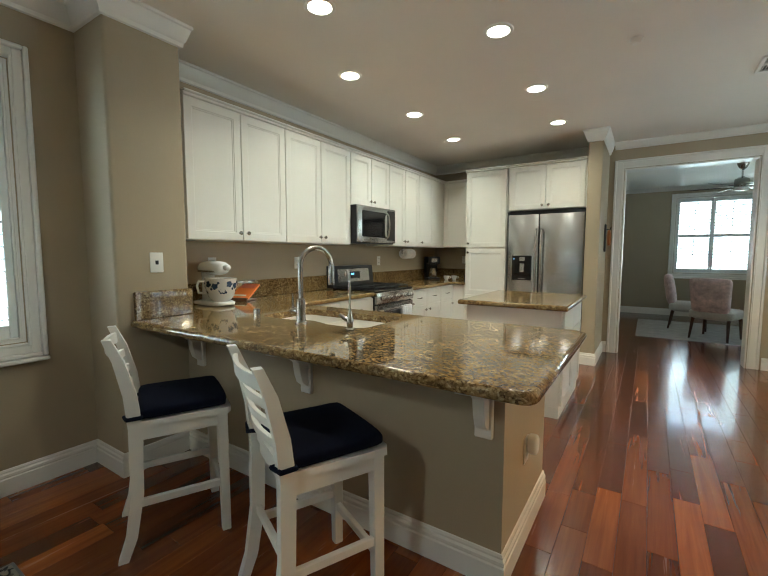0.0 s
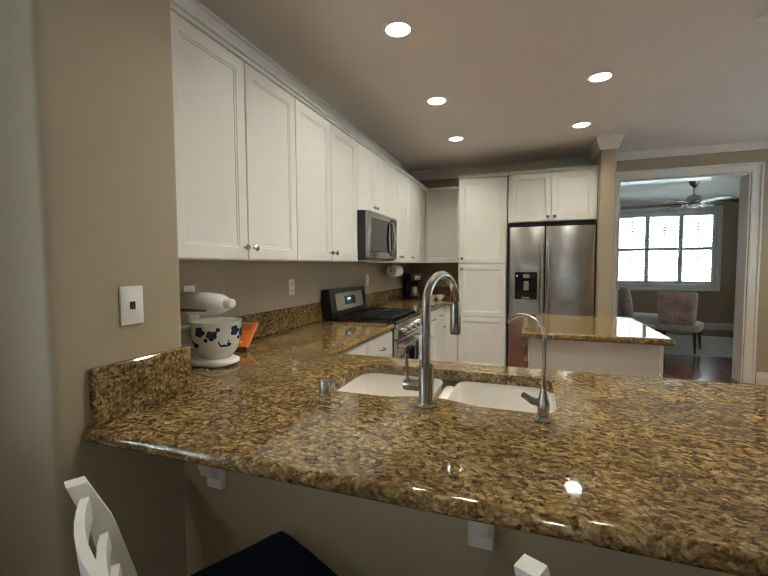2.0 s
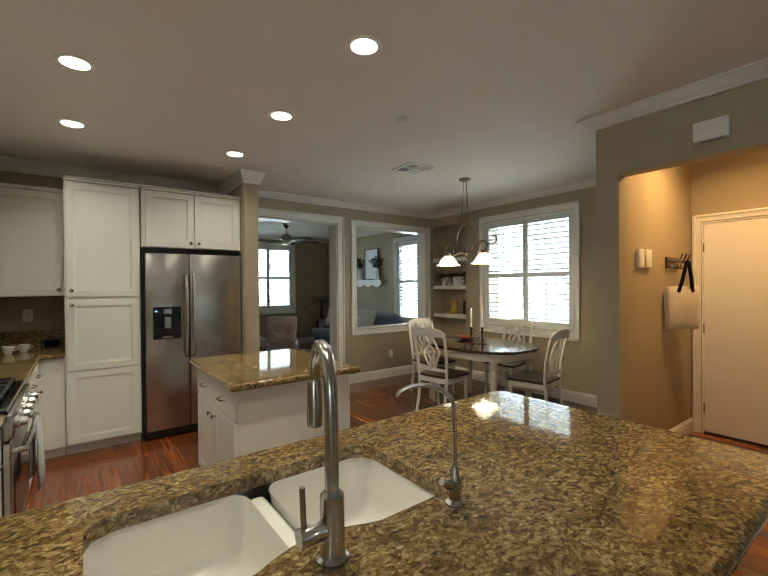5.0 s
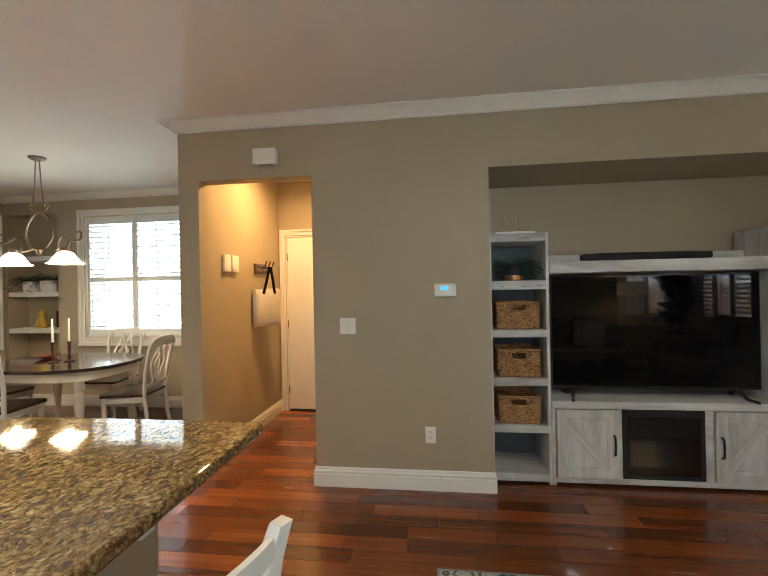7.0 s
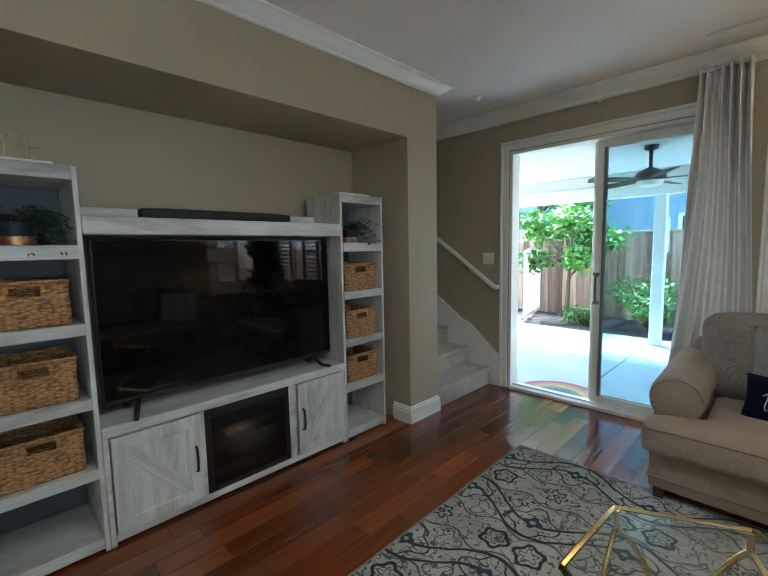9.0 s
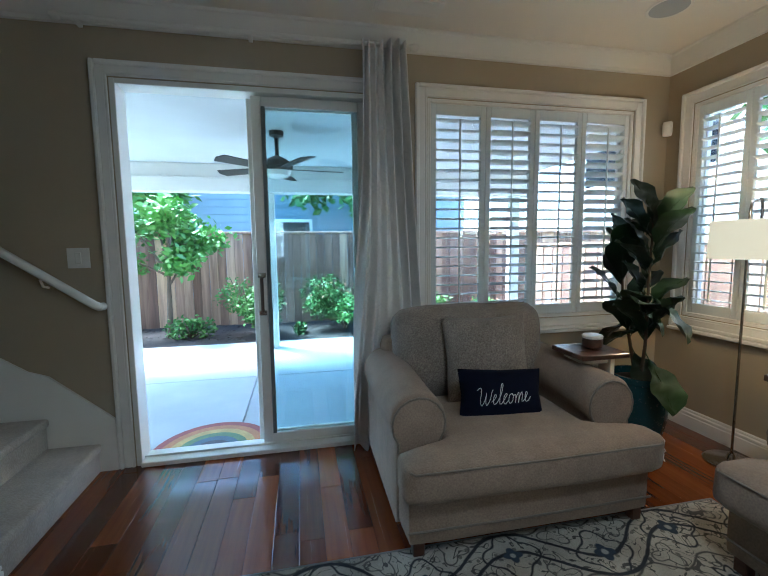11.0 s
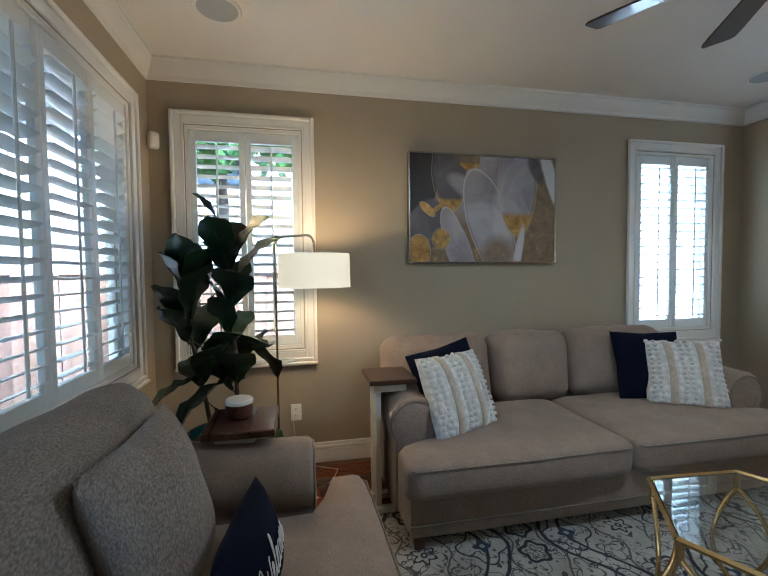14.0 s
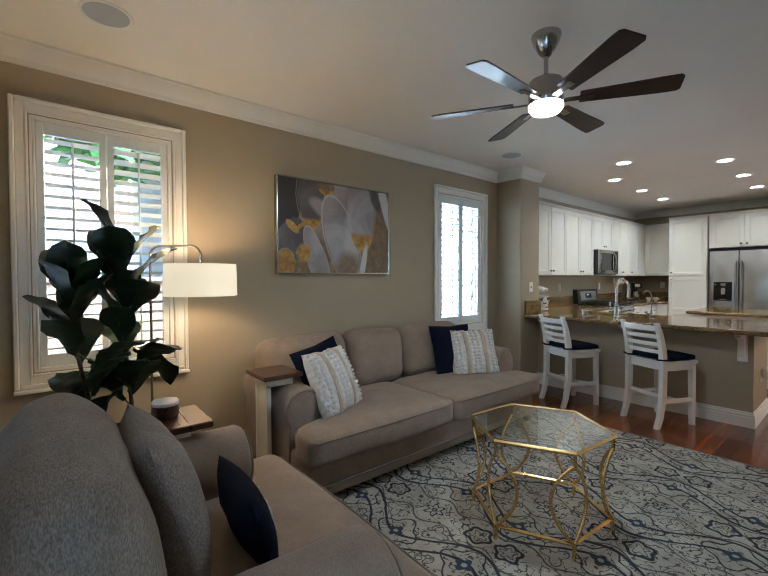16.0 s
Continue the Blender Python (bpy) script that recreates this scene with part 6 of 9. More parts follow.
# curtain and rod over the sliding door
rod = thing("curtain_rod", pose(0, YS + 0.09, 2.545), "white curtain rod on brackets above the sliding door", "curtain rod")
bm = bmesh.new()
tube(bm, [(1.52, 0, 0), (-0.40, 0, 0)], 0.013, 12)
part("rod", bm, M_TRIM, rod)
for x in (1.53, -0.41):
    bm = bmesh.new()
    lathe(bm, [(0.013, -0.03), (0.022, -0.02), (0.024, 0.0), (0.018, 0.02), (0.0, 0.03)], 14, (x, 0, 0), 'x')
    part("finial", bm, M_TRIM, rod)
for x in (1.45, 0.56, -0.33):
    bm = bmesh.new()
    box(bm, (x - 0.012, -0.09, -0.012), (x + 0.012, 0.0, 0.012), 0.003)
    part("bracket", bm, M_TRIM, rod)
cur = thing("curtain", pose(0, YS + 0.09, 0), "long pale grey patterned curtain gathered beside the door", "curtain")
bm = bmesh.new()
nx, nz = 110, 26
grid = []
for j in range(nz + 1):
    v = j / nz
    z = 2.56 - 2.53 * v
    spread = 1 + 0.12 * math.sin(math.pi * v) + 0.12 * v
    row = []
    for i in range(nx + 1):
        u = i / nx
        x = -0.225 + (u - 0.5) * (0.27 + 0.13 * v) * spread
        y = 0.058 * math.sin(u * 2 * math.pi * (6.4 - 1.4 * v) + 0.8 * math.sin(v * 4) + 1.5 * v) * (0.75 + 0.4 * math.sin(u * 7 + v * 2)) + 0.012 * math.sin(v * 9 + u * 5) + 0.03 * v
        row.append(bm.verts.new((x + 0.015 * math.sin(v * 5 + u * 3), y, z)))
    grid.append(row)
for r0, r1 in zip(grid, grid[1:]):
    for i in range(nx):
        bm.faces.new((r0[i], r0[i + 1], r1[i + 1], r1[i]))
m_cur, t_, b_ = material("curtain_cloth")
n_ = tex(t_, "ShaderNodeTexNoise", 6.0, Detail=3.0, Distortion=2.0)
link(t_, coords(t_), n_.inputs["Vector"])
wv = tex(t_, "ShaderNodeTexNoise", 500.0, Detail=2.0)
link(t_, coords(t_), wv.inputs["Vector"])
link(t_, ramp(t_, n_.outputs[0], [(0.46, (0.79, 0.77, 0.74)), (0.5, (0.72, 0.705, 0.685)), (0.54, (0.79, 0.77, 0.74))]), b_.inputs["Base Color"])
b_.inputs["Roughness"].default_value = 0.9
b_.inputs["Sheen Weight"].default_value = 0.3
bump(t_, b_, wv.outputs[0], 0.3, 0.001)
ob = part("cloth", bm, m_cur, cur, smooth=180)
ob.modifiers.new("thick", 'SOLIDIFY').thickness = 0.002

# corner alarm sensor
se = thing("alarm_sensor", pose(XW + 0.045, YS + 0.045, 2.11, 0, 0, 135), "small white alarm sensor in the room corner", "alarm sensor")
bm = bmesh.new()
rbox(bm, 0.062, 0.045, 0.105, 0.015, (0, 0.01, 0), 5)
part("shell", bm, M_TRIM, se, smooth=60)


def plate(m, label, kind="outlet", w=0.072, h=0.115, mat=None):
    th = thing("wall_" + kind, m, label, kind)
    bm = bmesh.new()
    box(bm, (-w / 2, -0.007, -h / 2), (w / 2, 0.0, h / 2), 0.003, 2)
    part("cover_plate", bm, M_TRIM, th)
    if kind == "outlet":
        for z in (-0.022, 0.022):
            bm = bmesh.new()
            box(bm, (-0.017, -0.009, z - 0.014), (0.017, -0.006, z + 0.014), 0.002)
            so = part("socket", bm, M_CAB, th)
            bm = bmesh.new()
            box(bm, (-0.008, -0.0096, z - 0.004), (-0.005, -0.0088, z + 0.006))
            part("slot", bm, M_BLACK, so)
            bm = bmesh.new()
            box(bm, (0.005, -0.0096, z - 0.004), (0.008, -0.0088, z + 0.006))
            part("slot", bm, M_BLACK, so)
    elif kind == "jack":
        bm = bmesh.new()
        box(bm, (-0.009, -0.0085, -0.012), (0.009, -0.0065, 0.012))
        part("socket", bm, M_BLACK, th)
    else:
        bm = bmesh.new()
        box(bm, (-0.016, -0.012, -0.033), (0.016, -0.006, 0.033), 0.003)
        part("rocker", bm, M_CAB, th)
    return th


plate(pose(XW, -2.62, 0.365, 0, 0, FW), "white wall outlet behind the floor lamp")
plate(pose(-2.06, 1.42, 1.235, 0, 0, FW), "white phone jack plate on the pier", "jack", 0.078, 0.12)
plate(pose(XT, 1.215, 1.15, 0, 0, FE), "wide white light switch plate on the wall", "switch", 0.115, 0.115)
plate(pose(XT, 0.64, 0.385, 0, 0, FE), "white wall outlet low on the wall")
plate(pose(1.555, YS, 1.28, 0, 0, FS), "white double light switch beside the sliding door", "switch", 0.115, 0.115)
for y in (2.1, 3.04, 4.5):
    plate(pose(KW, y, 1.2, 0, 0, FW), "white wall outlet above the counter")
plate(pose(-2.0, YN, 1.2), "white wall outlet in the kitchen corner")
plate(pose(-0.36, 3.44, 0.6), "white double outlet on the island end", "outlet", 0.115, 0.072)
plate(pose(0.0, 1.93, 0.42, 0, 0, FW), "white wall outlet on the end of the bar")
plate(pose(2.37, YN, 0.37), "white wall outlet under the opening")

# thermostat, alarm box
th = thing("thermostat", pose(XT, 0.52, 1.395, 0, 0, FE), "white wall thermostat with a blue display", "thermostat")
bm = bmesh.new()
box(bm, (-0.075, -0.026, -0.045), (0.075, 0.0, 0.045), 0.008, 2)
part("shell", bm, M_TRIM, th)
bm = bmesh.new()
box(bm, (-0.035, -0.0275, 0.0), (0.02, -0.0255, 0.026))
part("display", bm, emit("thermostat_display", (0.1, 0.45, 0.75), 0.06), th)
th = thing("door_chime", pose(XT, 1.80, 2.385, 0, 0, FE), "white box door chime high on the wall", "door chime")
bm = bmesh.new()
box(bm, (-0.088, -0.05, -0.055), (0.088, 0.0, 0.062), 0.006, 2)
part("cover", bm, M_TRIM, th)
bm = bmesh.new()
box(bm, (-0.05, -0.045, -0.063), (0.06, -0.01, -0.054), 0.003)
part("grille", bm, paint("grey_plastic", (0.3, 0.28, 0.25), 0.6), th)


# ---- bar stools ----
def bar_stool(m):
    th = thing("bar_stool", m, "white ladder-back bar stool with a navy seat cushion at the bar", "bar stool", "bar stools")
    sh = 0.6
    bm = bmesh.new()
    prism(bm, [(-0.2, -0.19), (0.2, -0.19), (0.215, 0.2), (0.19, 0.215), (-0.19, 0.215), (-0.215, 0.2)], sh, sh + 0.028)
    part("seat", bm, M_WHITEWOOD, th)
    bm = bmesh.new()
    box(bm, (-0.185, 0.175, sh - 0.06), (0.185, 0.195, sh), 0.002)
    box(bm, (-0.185, -0.18, sh - 0.06), (0.185, -0.16, sh), 0.002)
    box(bm, (-0.195, -0.17, sh - 0.06), (-0.175, 0.18, sh), 0.002)
    box(bm, (0.175, -0.17, sh - 0.06), (0.195, 0.18, sh), 0.002)
    part("apron", bm, M_WHITEWOOD, th)
    for sx in (-1, 1):
        bm = bmesh.new()
        for a, b, w0, w1 in (((sx * 0.18, 0.18, 0.0), (sx * 0.175, 0.175, sh), 0.02, 0.024),):
            lo = [bm.verts.new((a[0] + dx * w0, a[1] + dy * w0, a[2])) for dx, dy in ((-1, -1), (1, -1), (1, 1), (-1, 1))]
            hi = [bm.verts.new((b[0] + dx * w1, b[1] + dy * w1, b[2])) for dx, dy in ((-1, -1), (1, -1), (1, 1), (-1, 1))]
            bm.faces.new(lo[::-1])
            bm.faces.new(hi)
            for k in range(4):
                bm.faces.new((lo[k], lo[(k + 1) % 4], hi[(k + 1) % 4], hi[k]))
        bmesh.ops.bevel(bm, geom=list(bm.edges), offset=0.003, segments=1, affect='EDGES')
        part("leg", bm, M_WHITEWOOD, th)
        bm = bmesh.new()
        prev = None
        for z, y, hw, hd in ((0.0, -0.255, 0.019, 0.02), (0.1, -0.22, 0.02, 0.023), (0.3, -0.19, 0.021, 0.026), (0.6, -0.185, 0.022, 0.028), (0.75, -0.2, 0.021, 0.026), (0.9, -0.235, 0.019, 0.022), (1.0, -0.275, 0.017, 0.017)):
            ring = [bm.verts.new((sx * 0.185 + dx * hw, y + dy * hd, z)) for dx, dy in ((-1, -1), (1, -1), (1, 1), (-1, 1))]
            if prev:
                for k in range(4):
                    bm.faces.new((prev[k], prev[(k + 1) % 4], ring[(k + 1) % 4], ring[k]))
            else:
                bm.faces.new(ring[::-1])
            prev = ring
        bm.faces.new(prev)
        part("back_post", bm, M_WHITEWOOD, th, smooth=30)
        bm = bmesh.new()
        box(bm, (sx * 0.18 - 0.011, -0.18, 0.23), (sx * 0.18 + 0.011, 0.17, 0.265), 0.003)
        part("stretcher", bm, M_WHITEWOOD, th)
    for y, z in ((0.178, 0.17), (-0.188, 0.28)):
        bm = bmesh.new()
        box(bm, (-0.17, y - 0.011, z), (0.17, y + 0.011, z + 0.035), 0.003)
        part("stretcher", bm, M_WHITEWOOD, th)
    for z, y, hh in ((0.945, -0.258, 0.05), (0.865, -0.228, 0.036), (0.79, -0.21, 0.034), (0.72, -0.198, 0.034)):
        bm = bmesh.new()
        rows = []
        for k in range(9):
            u = k / 4 - 1
            yy = y - 0.028 * (1 - u * u)
            rows.append([bm.verts.new((u * 0.172, yy + dy, z + dz)) for dy, dz in ((-0.008, -hh / 2), (0.008, -hh / 2), (0.004, hh / 2), (-0.012, hh / 2))])
        for r0, r1 in zip(rows, rows[1:]):
            for k in range(4):
                bm.faces.new((r0[k], r0[(k + 1) % 4], r1[(k + 1) % 4], r1[k]))
        bm.faces.new(rows[0])
        bm.faces.new(rows[-1][::-1])
        part("back_slat", bm, M_WHITEWOOD, th, smooth=40)
    bm = bmesh.new()
    rbox(bm, 0.4, 0.37, 0.055, 0.022, (0.005, 0.005, 0.006), 8, 0.004)
    bm.transform(Matrix.Translation((0, 0.015, sh + 0.028)))
    cu = part("cushion", bm, M_NAVY, th, "navy tufted tie-on cushion", smooth=60)
    for bx_, by_ in ((-0.09, -0.07), (0.09, -0.07), (-0.09, 0.1), (0.09, 0.1)):
        bm = bmesh.new()
        lathe(bm, [(0.008, 0), (0.006, 0.004), (0.0, 0.005)], 8, (bx_, by_, sh + 0.083))
        part("button", bm, M_NAVY, cu)
    for sx in (-1, 1):
        bm = bmesh.new()
        tube(bm, [(sx * 0.155, -0.16, sh + 0.045), (sx * 0.215, -0.16, sh + 0.05), (sx * 0.222, -0.215, sh + 0.052), (sx * 0.16, -0.228, sh + 0.045), (sx * 0.15, -0.17, sh + 0.04)], 0.009, 6)
        part("tie", bm, M_NAVY, cu, smooth=60)
    return th


st = bar_stool(pose(-0.605, 1.225, 0, 0, 0, -25))
for ob in st.children_recursive:
    ob.data.transform(Matrix.Diagonal((0.98, 0.94, 0.945, 1)))
copy_thing(st, pose(-1.42, 1.16, 0, 0, 0, -26))

# ---- television wall unit ----
M_WEAVE, t_, b_ = material("woven_seagrass")
v_ = tex(t_, "ShaderNodeTexVoronoi", 44.0, Randomness=0.7)
link(t_, coords(t_, scale=(1, 1, 2.6)), v_.inputs["Vector"])
n_ = tex(t_, "ShaderNodeTexNoise", 90.0, Detail=3.0)
link(t_, coords(t_, scale=(1, 1, 3)), n_.inputs["Vector"])
# the deep gaps between strands are coloured dark, as if shaded
c_ = ramp(t_, v_.outputs["Distance"], [(0.0, (0.6, 0.34, 0.135)), (0.5, (0.44, 0.225, 0.085)), (0.85, (0.17, 0.075, 0.03))])
link(t_, mix(t_, 0.5, c_, ramp(t_, n_.outputs[0], [(0.3, (0.5, 0.5, 0.5)), (0.7, (1.2, 1.2, 1.2))]), 'MULTIPLY'), b_.inputs["Base Color"])
b_.inputs["Roughness"].default_value = 0.75
bump(t_, b_, calc(t_, 'SUBTRACT', 1.0, v_.outputs["Distance"]), 0.9, 0.01)

UX = 1.642
M_SCREEN, t_, b_ = material("glossy_screen")
n_ = tex(t_, "ShaderNodeTexNoise", 9.0, Detail=3.0)
link(t_, coords(t_), n_.inputs["Vector"])
b_.inputs["Base Color"].default_value = (0.003, 0.003, 0.004, 1)
b_.inputs["Specular IOR Level"].default_value = 0.28
link(t_, calc(t_, 'MULTIPLY_ADD', n_.outputs[0], 0.04, 0.02), b_.inputs["Roughness"])


def tower(y0, label):
    """An open shelf tower with its front at x = UX, from y0 southwards."""
    th = thing("shelf_tower", pose(UX, y0, 0, 0, 0, FE), label, "shelf")
    w, d, h = 0.415, 0.4, 1.79
    for x0 in (0.0, w - 0.02):
        bm = bmesh.new()
        box(bm, (x0, 0.0, 0.0), (x0 + 0.02, d, h), 0.002)
        part("side_panel", bm, M_BARNV, th)
    bm = bmesh.new()
    box(bm, (0.02, d - 0.012, 0.02), (w - 0.02, d, h - 0.02))
    part("back_panel", bm, paint("blue_grey_backing", (0.1, 0.115, 0.13), 0.6), th)
    for z0, z1 in ((0.02, 0.075), (0.365, 0.418), (0.7, 0.753), (1.046, 1.1), (1.388, 1.45), (1.73, 1.79)):
        bm = bmesh.new()
        box(bm, (0.02, -0.004, z0), (w - 0.02, d - 0.012, z1), 0.003)
        part("shelf", bm, M_BARN, th)
    return th


def basket(x, y, z):
    th = thing("basket", pose(x, y, z, 0, 0, FE + random.uniform(-3, 3)), "woven seagrass basket with a cut-out handle on the shelf", "basket", "baskets in the towers")
    bm = bmesh.new()
    w, d, h = 0.3, 0.3, 0.195
    for a, b in (((-w / 2, 0, 0), (w / 2, d, 0.012)), ((-w / 2, 0, 0), (-w / 2 + 0.012, d, h)), ((w / 2 - 0.012, 0, 0), (w / 2, d, h)), ((-w / 2, d - 0.012, 0), (w / 2, d, h)),
                 ((-w / 2, 0, 0), (w / 2, 0.012, h - 0.06)), ((-w / 2, 0, h - 0.06), (-0.05, 0.012, h)), ((0.05, 0, h - 0.06), (w / 2, 0.012, h)), ((-0.05, 0, h - 0.02), (0.05, 0.012, h))):
        box(bm, a, b, 0.003)
    part("weave", bm, M_WEAVE, th)
    bm = bmesh.new()
    tube(bm, [(-w / 2, 0, h), (w / 2, 0, h), (w / 2, d, h), (-w / 2, d, h), (-w / 2, 0, h)], 0.008, 6)
    part("rim", bm, M_WEAVE, th)
    return th


M_FERN = paint("fern_leaf", (0.02, 0.05, 0.015), 0.6, 60, 0.2, 0.4)


def potted_fern(m, label, pot_mat, s=1.0, n=26, pot=True, seed=3):
    th = thing("potted_fern", m, label, "plant")
    bm = bmesh.new()
    if pot:
        lathe(bm, [(0.045 * s, 0), (0.05 * s, 0.02), (0.055 * s, 0.075 * s), (0.05 * s, 0.078 * s), (0.0, 0.07 * s)], 18)
        part("pot", bm, pot_mat, th)
    rg_ = random.Random(seed)
    bm = bmesh.new()
    for k in range(n):
        az, ln, lift = rg_.uniform(0, 6.28), rg_.uniform(0.1, 0.19) * s, rg_.uniform(0.25, 1.2)
        for j in range(7):
            u = j / 6
            r = ln * u
            z = 0.07 * s + ln * (lift * u - 0.9 * u * u)
            c = Vector((r * math.cos(az), r * math.sin(az), z))
            side = Vector((-math.sin(az), math.cos(az), 0.15))
            fw = Vector((math.cos(az), math.sin(az), -0.3))
            wl = 0.03 * s * (1 - u * 0.7)
            for sg in (-1, 1):
                a = bm.verts.new(c)
                b = bm.verts.new(c + side * sg * wl * 0.6 + fw * 0.012 * s + Vector((0, 0, 0.004)))
                e = bm.verts.new(c + side * sg * wl + fw * 0.02 * s - Vector((0, 0, 0.006)))
                f = bm.verts.new(c + side * sg * wl * 0.5 - fw * 0.002 * s)
                bm.faces.new((a, b, e, f))
    tagged(part("fronds", bm, M_FERN, th, smooth=0), kind="stuff")
    return th


tower(0.205, "whitewashed shelf tower with baskets and a fern")
tower(-1.672, "whitewashed shelf tower with baskets at the far side")
M_NAVYPOT = paint("navy_pot_glaze", (0.01, 0.016, 0.035), 0.35)
M_COPPER = metal("copper_band", (0.6, 0.32, 0.16), 0.3)
for y, sd in ((-0.0, 3), (-1.88, 8)):
    for z in (0.418, 0.753, 1.1):
        basket(UX + 0.03, y, z)
    pf_ = potted_fern(pose(UX + 0.17, y, 1.45), "small dark fern in a navy and copper pot on the shelf", M_NAVYPOT, 1.35, 70, True, sd)
    bm = bmesh.new()
    lathe(bm, [(0.066, 0.0), (0.0705, 0.004), (0.074, 0.04), (0.07, 0.042)], 18)
    part("pot_base", bm, M_COPPER, pf_, "copper band round the pot's base")
    sg = thing("home_sign", pose(UX + 0.1, y, 1.79, 0, 0, FE), "white wooden base with thin wire letters on the tower", "ornament")
    bm = bmesh.new()
    box(bm, (-0.14, -0.03, 0), (0.14, 0.05, 0.022), 0.003)
    part("base", bm, M_TRIM, sg)
    for k, cx in enumerate((-0.09, -0.03, 0.03, 0.09)):
        bm = bmesh.new()
        if k == 0:
            for seg in ([(-0.02, 0, 0.022), (-0.02, 0, 0.13)], [(0.02, 0, 0.022), (0.02, 0, 0.13)], [(-0.02, 0, 0.075), (0.02, 0, 0.075)]):
                tube(bm, seg, 0.0013, 5)
        elif k == 1:
            tube(bm, [(0.022 * math.cos(a), 0, 0.076 + 0.054 * math.sin(a)) for a in np.linspace(0, 6.283, 17)], 0.0013, 5)
        elif k == 2:
            tube(bm, [(-0.022, 0, 0.022), (-0.022, 0, 0.13), (0, 0, 0.07), (0.022, 0, 0.13), (0.022, 0, 0.022)], 0.0013, 5)
        else:
            tube(bm, [(0.02, 0, 0.13), (-0.02, 0, 0.13), (-0.02, 0, 0.022), (0.02, 0, 0.022)], 0.0013, 5)
            tube(bm, [(-0.02, 0, 0.076), (0.015, 0, 0.076)], 0.0013, 5)
        bm.transform(Matrix.Translation((cx, 0, 0)))
        part("letter", bm, M_BRASS, sg, "thin wire letter")

con = thing("tv_console", pose(UX, -0.212, 0, 0, 0, FE), "whitewashed television console with two doors and an electric fireplace", "tv stand")
CW = 1.458
bm = bmesh.new()
box(bm, (0, -0.008, 0.545), (CW, 0.4, 0.597), 0.004)
part("top", bm, M_BARN, con)
bm = bmesh.new()
box(bm, (0, 0, 0.0), (0.025, 0.4, 0.545), 0.002)
box(bm, (CW - 0.025, 0, 0.0), (CW, 0.4, 0.545), 0.002)
box(bm, (0.025, 0.0, 0.02), (CW - 0.025, 0.4, 0.06), 0.002)
box(bm, (0.44, 0.0, 0.06), (0.465, 0.4, 0.545), 0.002)
box(bm, (0.995, 0.0, 0.06), (1.05, 0.4, 0.545), 0.002)
box(bm, (0.025, 0.385, 0.06), (CW - 0.025, 0.4, 0.545))
part("carcass", bm, M_BARN, con)
for x0, x1, hx in ((0.025, 0.44, 0.405), (1.05, CW - 0.025, 1.085)):
    bm = bmesh.new()
    shaker(bm, x0 + 0.004, x1 - 0.004, 0.065, 0.54, 0.0, 0.02, 0.062, 0.01)
    dr = part("door", bm, M_BARNV, con)
    bm = bmesh.new()
    wd, hg = (x1 - x0) - 0.14, 0.33
    ln, an = math.hypot(wd, hg), math.degrees(math.atan2(hg, wd))
    box(bm, (-ln / 2, -0.004, -0.03), (ln / 2, 0.004, 0.03), 0.002)
    part("cross_brace", bm, M_BARN, dr, m=pose((x0 + x1) / 2, -0.0125, 0.3, 0, an if x0 < 0.5 else -an, 0))
    bm = bmesh.new()
    tube(bm, [(hx, -0.02, 0.37), (hx, -0.04, 0.36), (hx, -0.045, 0.3), (hx, -0.04, 0.24), (hx, -0.02, 0.23)], 0.007, 8)
    part("handle", bm, M_BLACK, dr, "black bar handle")
bm = bmesh.new()
box(bm, (0.466, -0.006, 0.062), (0.994, 0.2, 0.544), 0.004)
fp = part("fireplace_insert", bm, M_BLACK, con, "black electric fireplace insert")
bm = bmesh.new()
box(bm, (0.5, -0.009, 0.095), (0.96, -0.005, 0.49), 0.003)
part("fireplace_glass", bm, M_BGLASS, fp)
bm = bmesh.new()
box(bm, (0.62, -0.0105, 0.505), (0.84, -0.006, 0.53), 0.002)
part("heater_grille", bm, M_IRON, fp)

br = thing("tv_bridge", pose(UX, -0.212, 0, 0, 0, FE), "whitewashed bridge shelf over the television", "shelf")
bm = bmesh.new()
box(bm, (0, -0.002, 1.497), (CW, 0.3, 1.58), 0.004)
part("shelf", bm, M_BARN, br)
bm = bmesh.new()
box(bm, (0, 0.3, 1.5), (CW, 0.33, 1.645), 0.003)
part("back_rail", bm, M_BARN, br)
sb = thing("soundbar", pose(UX + 0.12, -0.9, 1.58, 0, 0, FE), "long black soundbar on the bridge shelf", "soundbar")
bm = bmesh.new()
rbox(bm, 0.86, 0.09, 0.058, 0.02, (0, 0, 0), 6)
part("body", bm, paint("black_mesh_cloth", (0.01, 0.01, 0.011), 0.7, 400, 0.4, 0.1), sb, smooth=50)

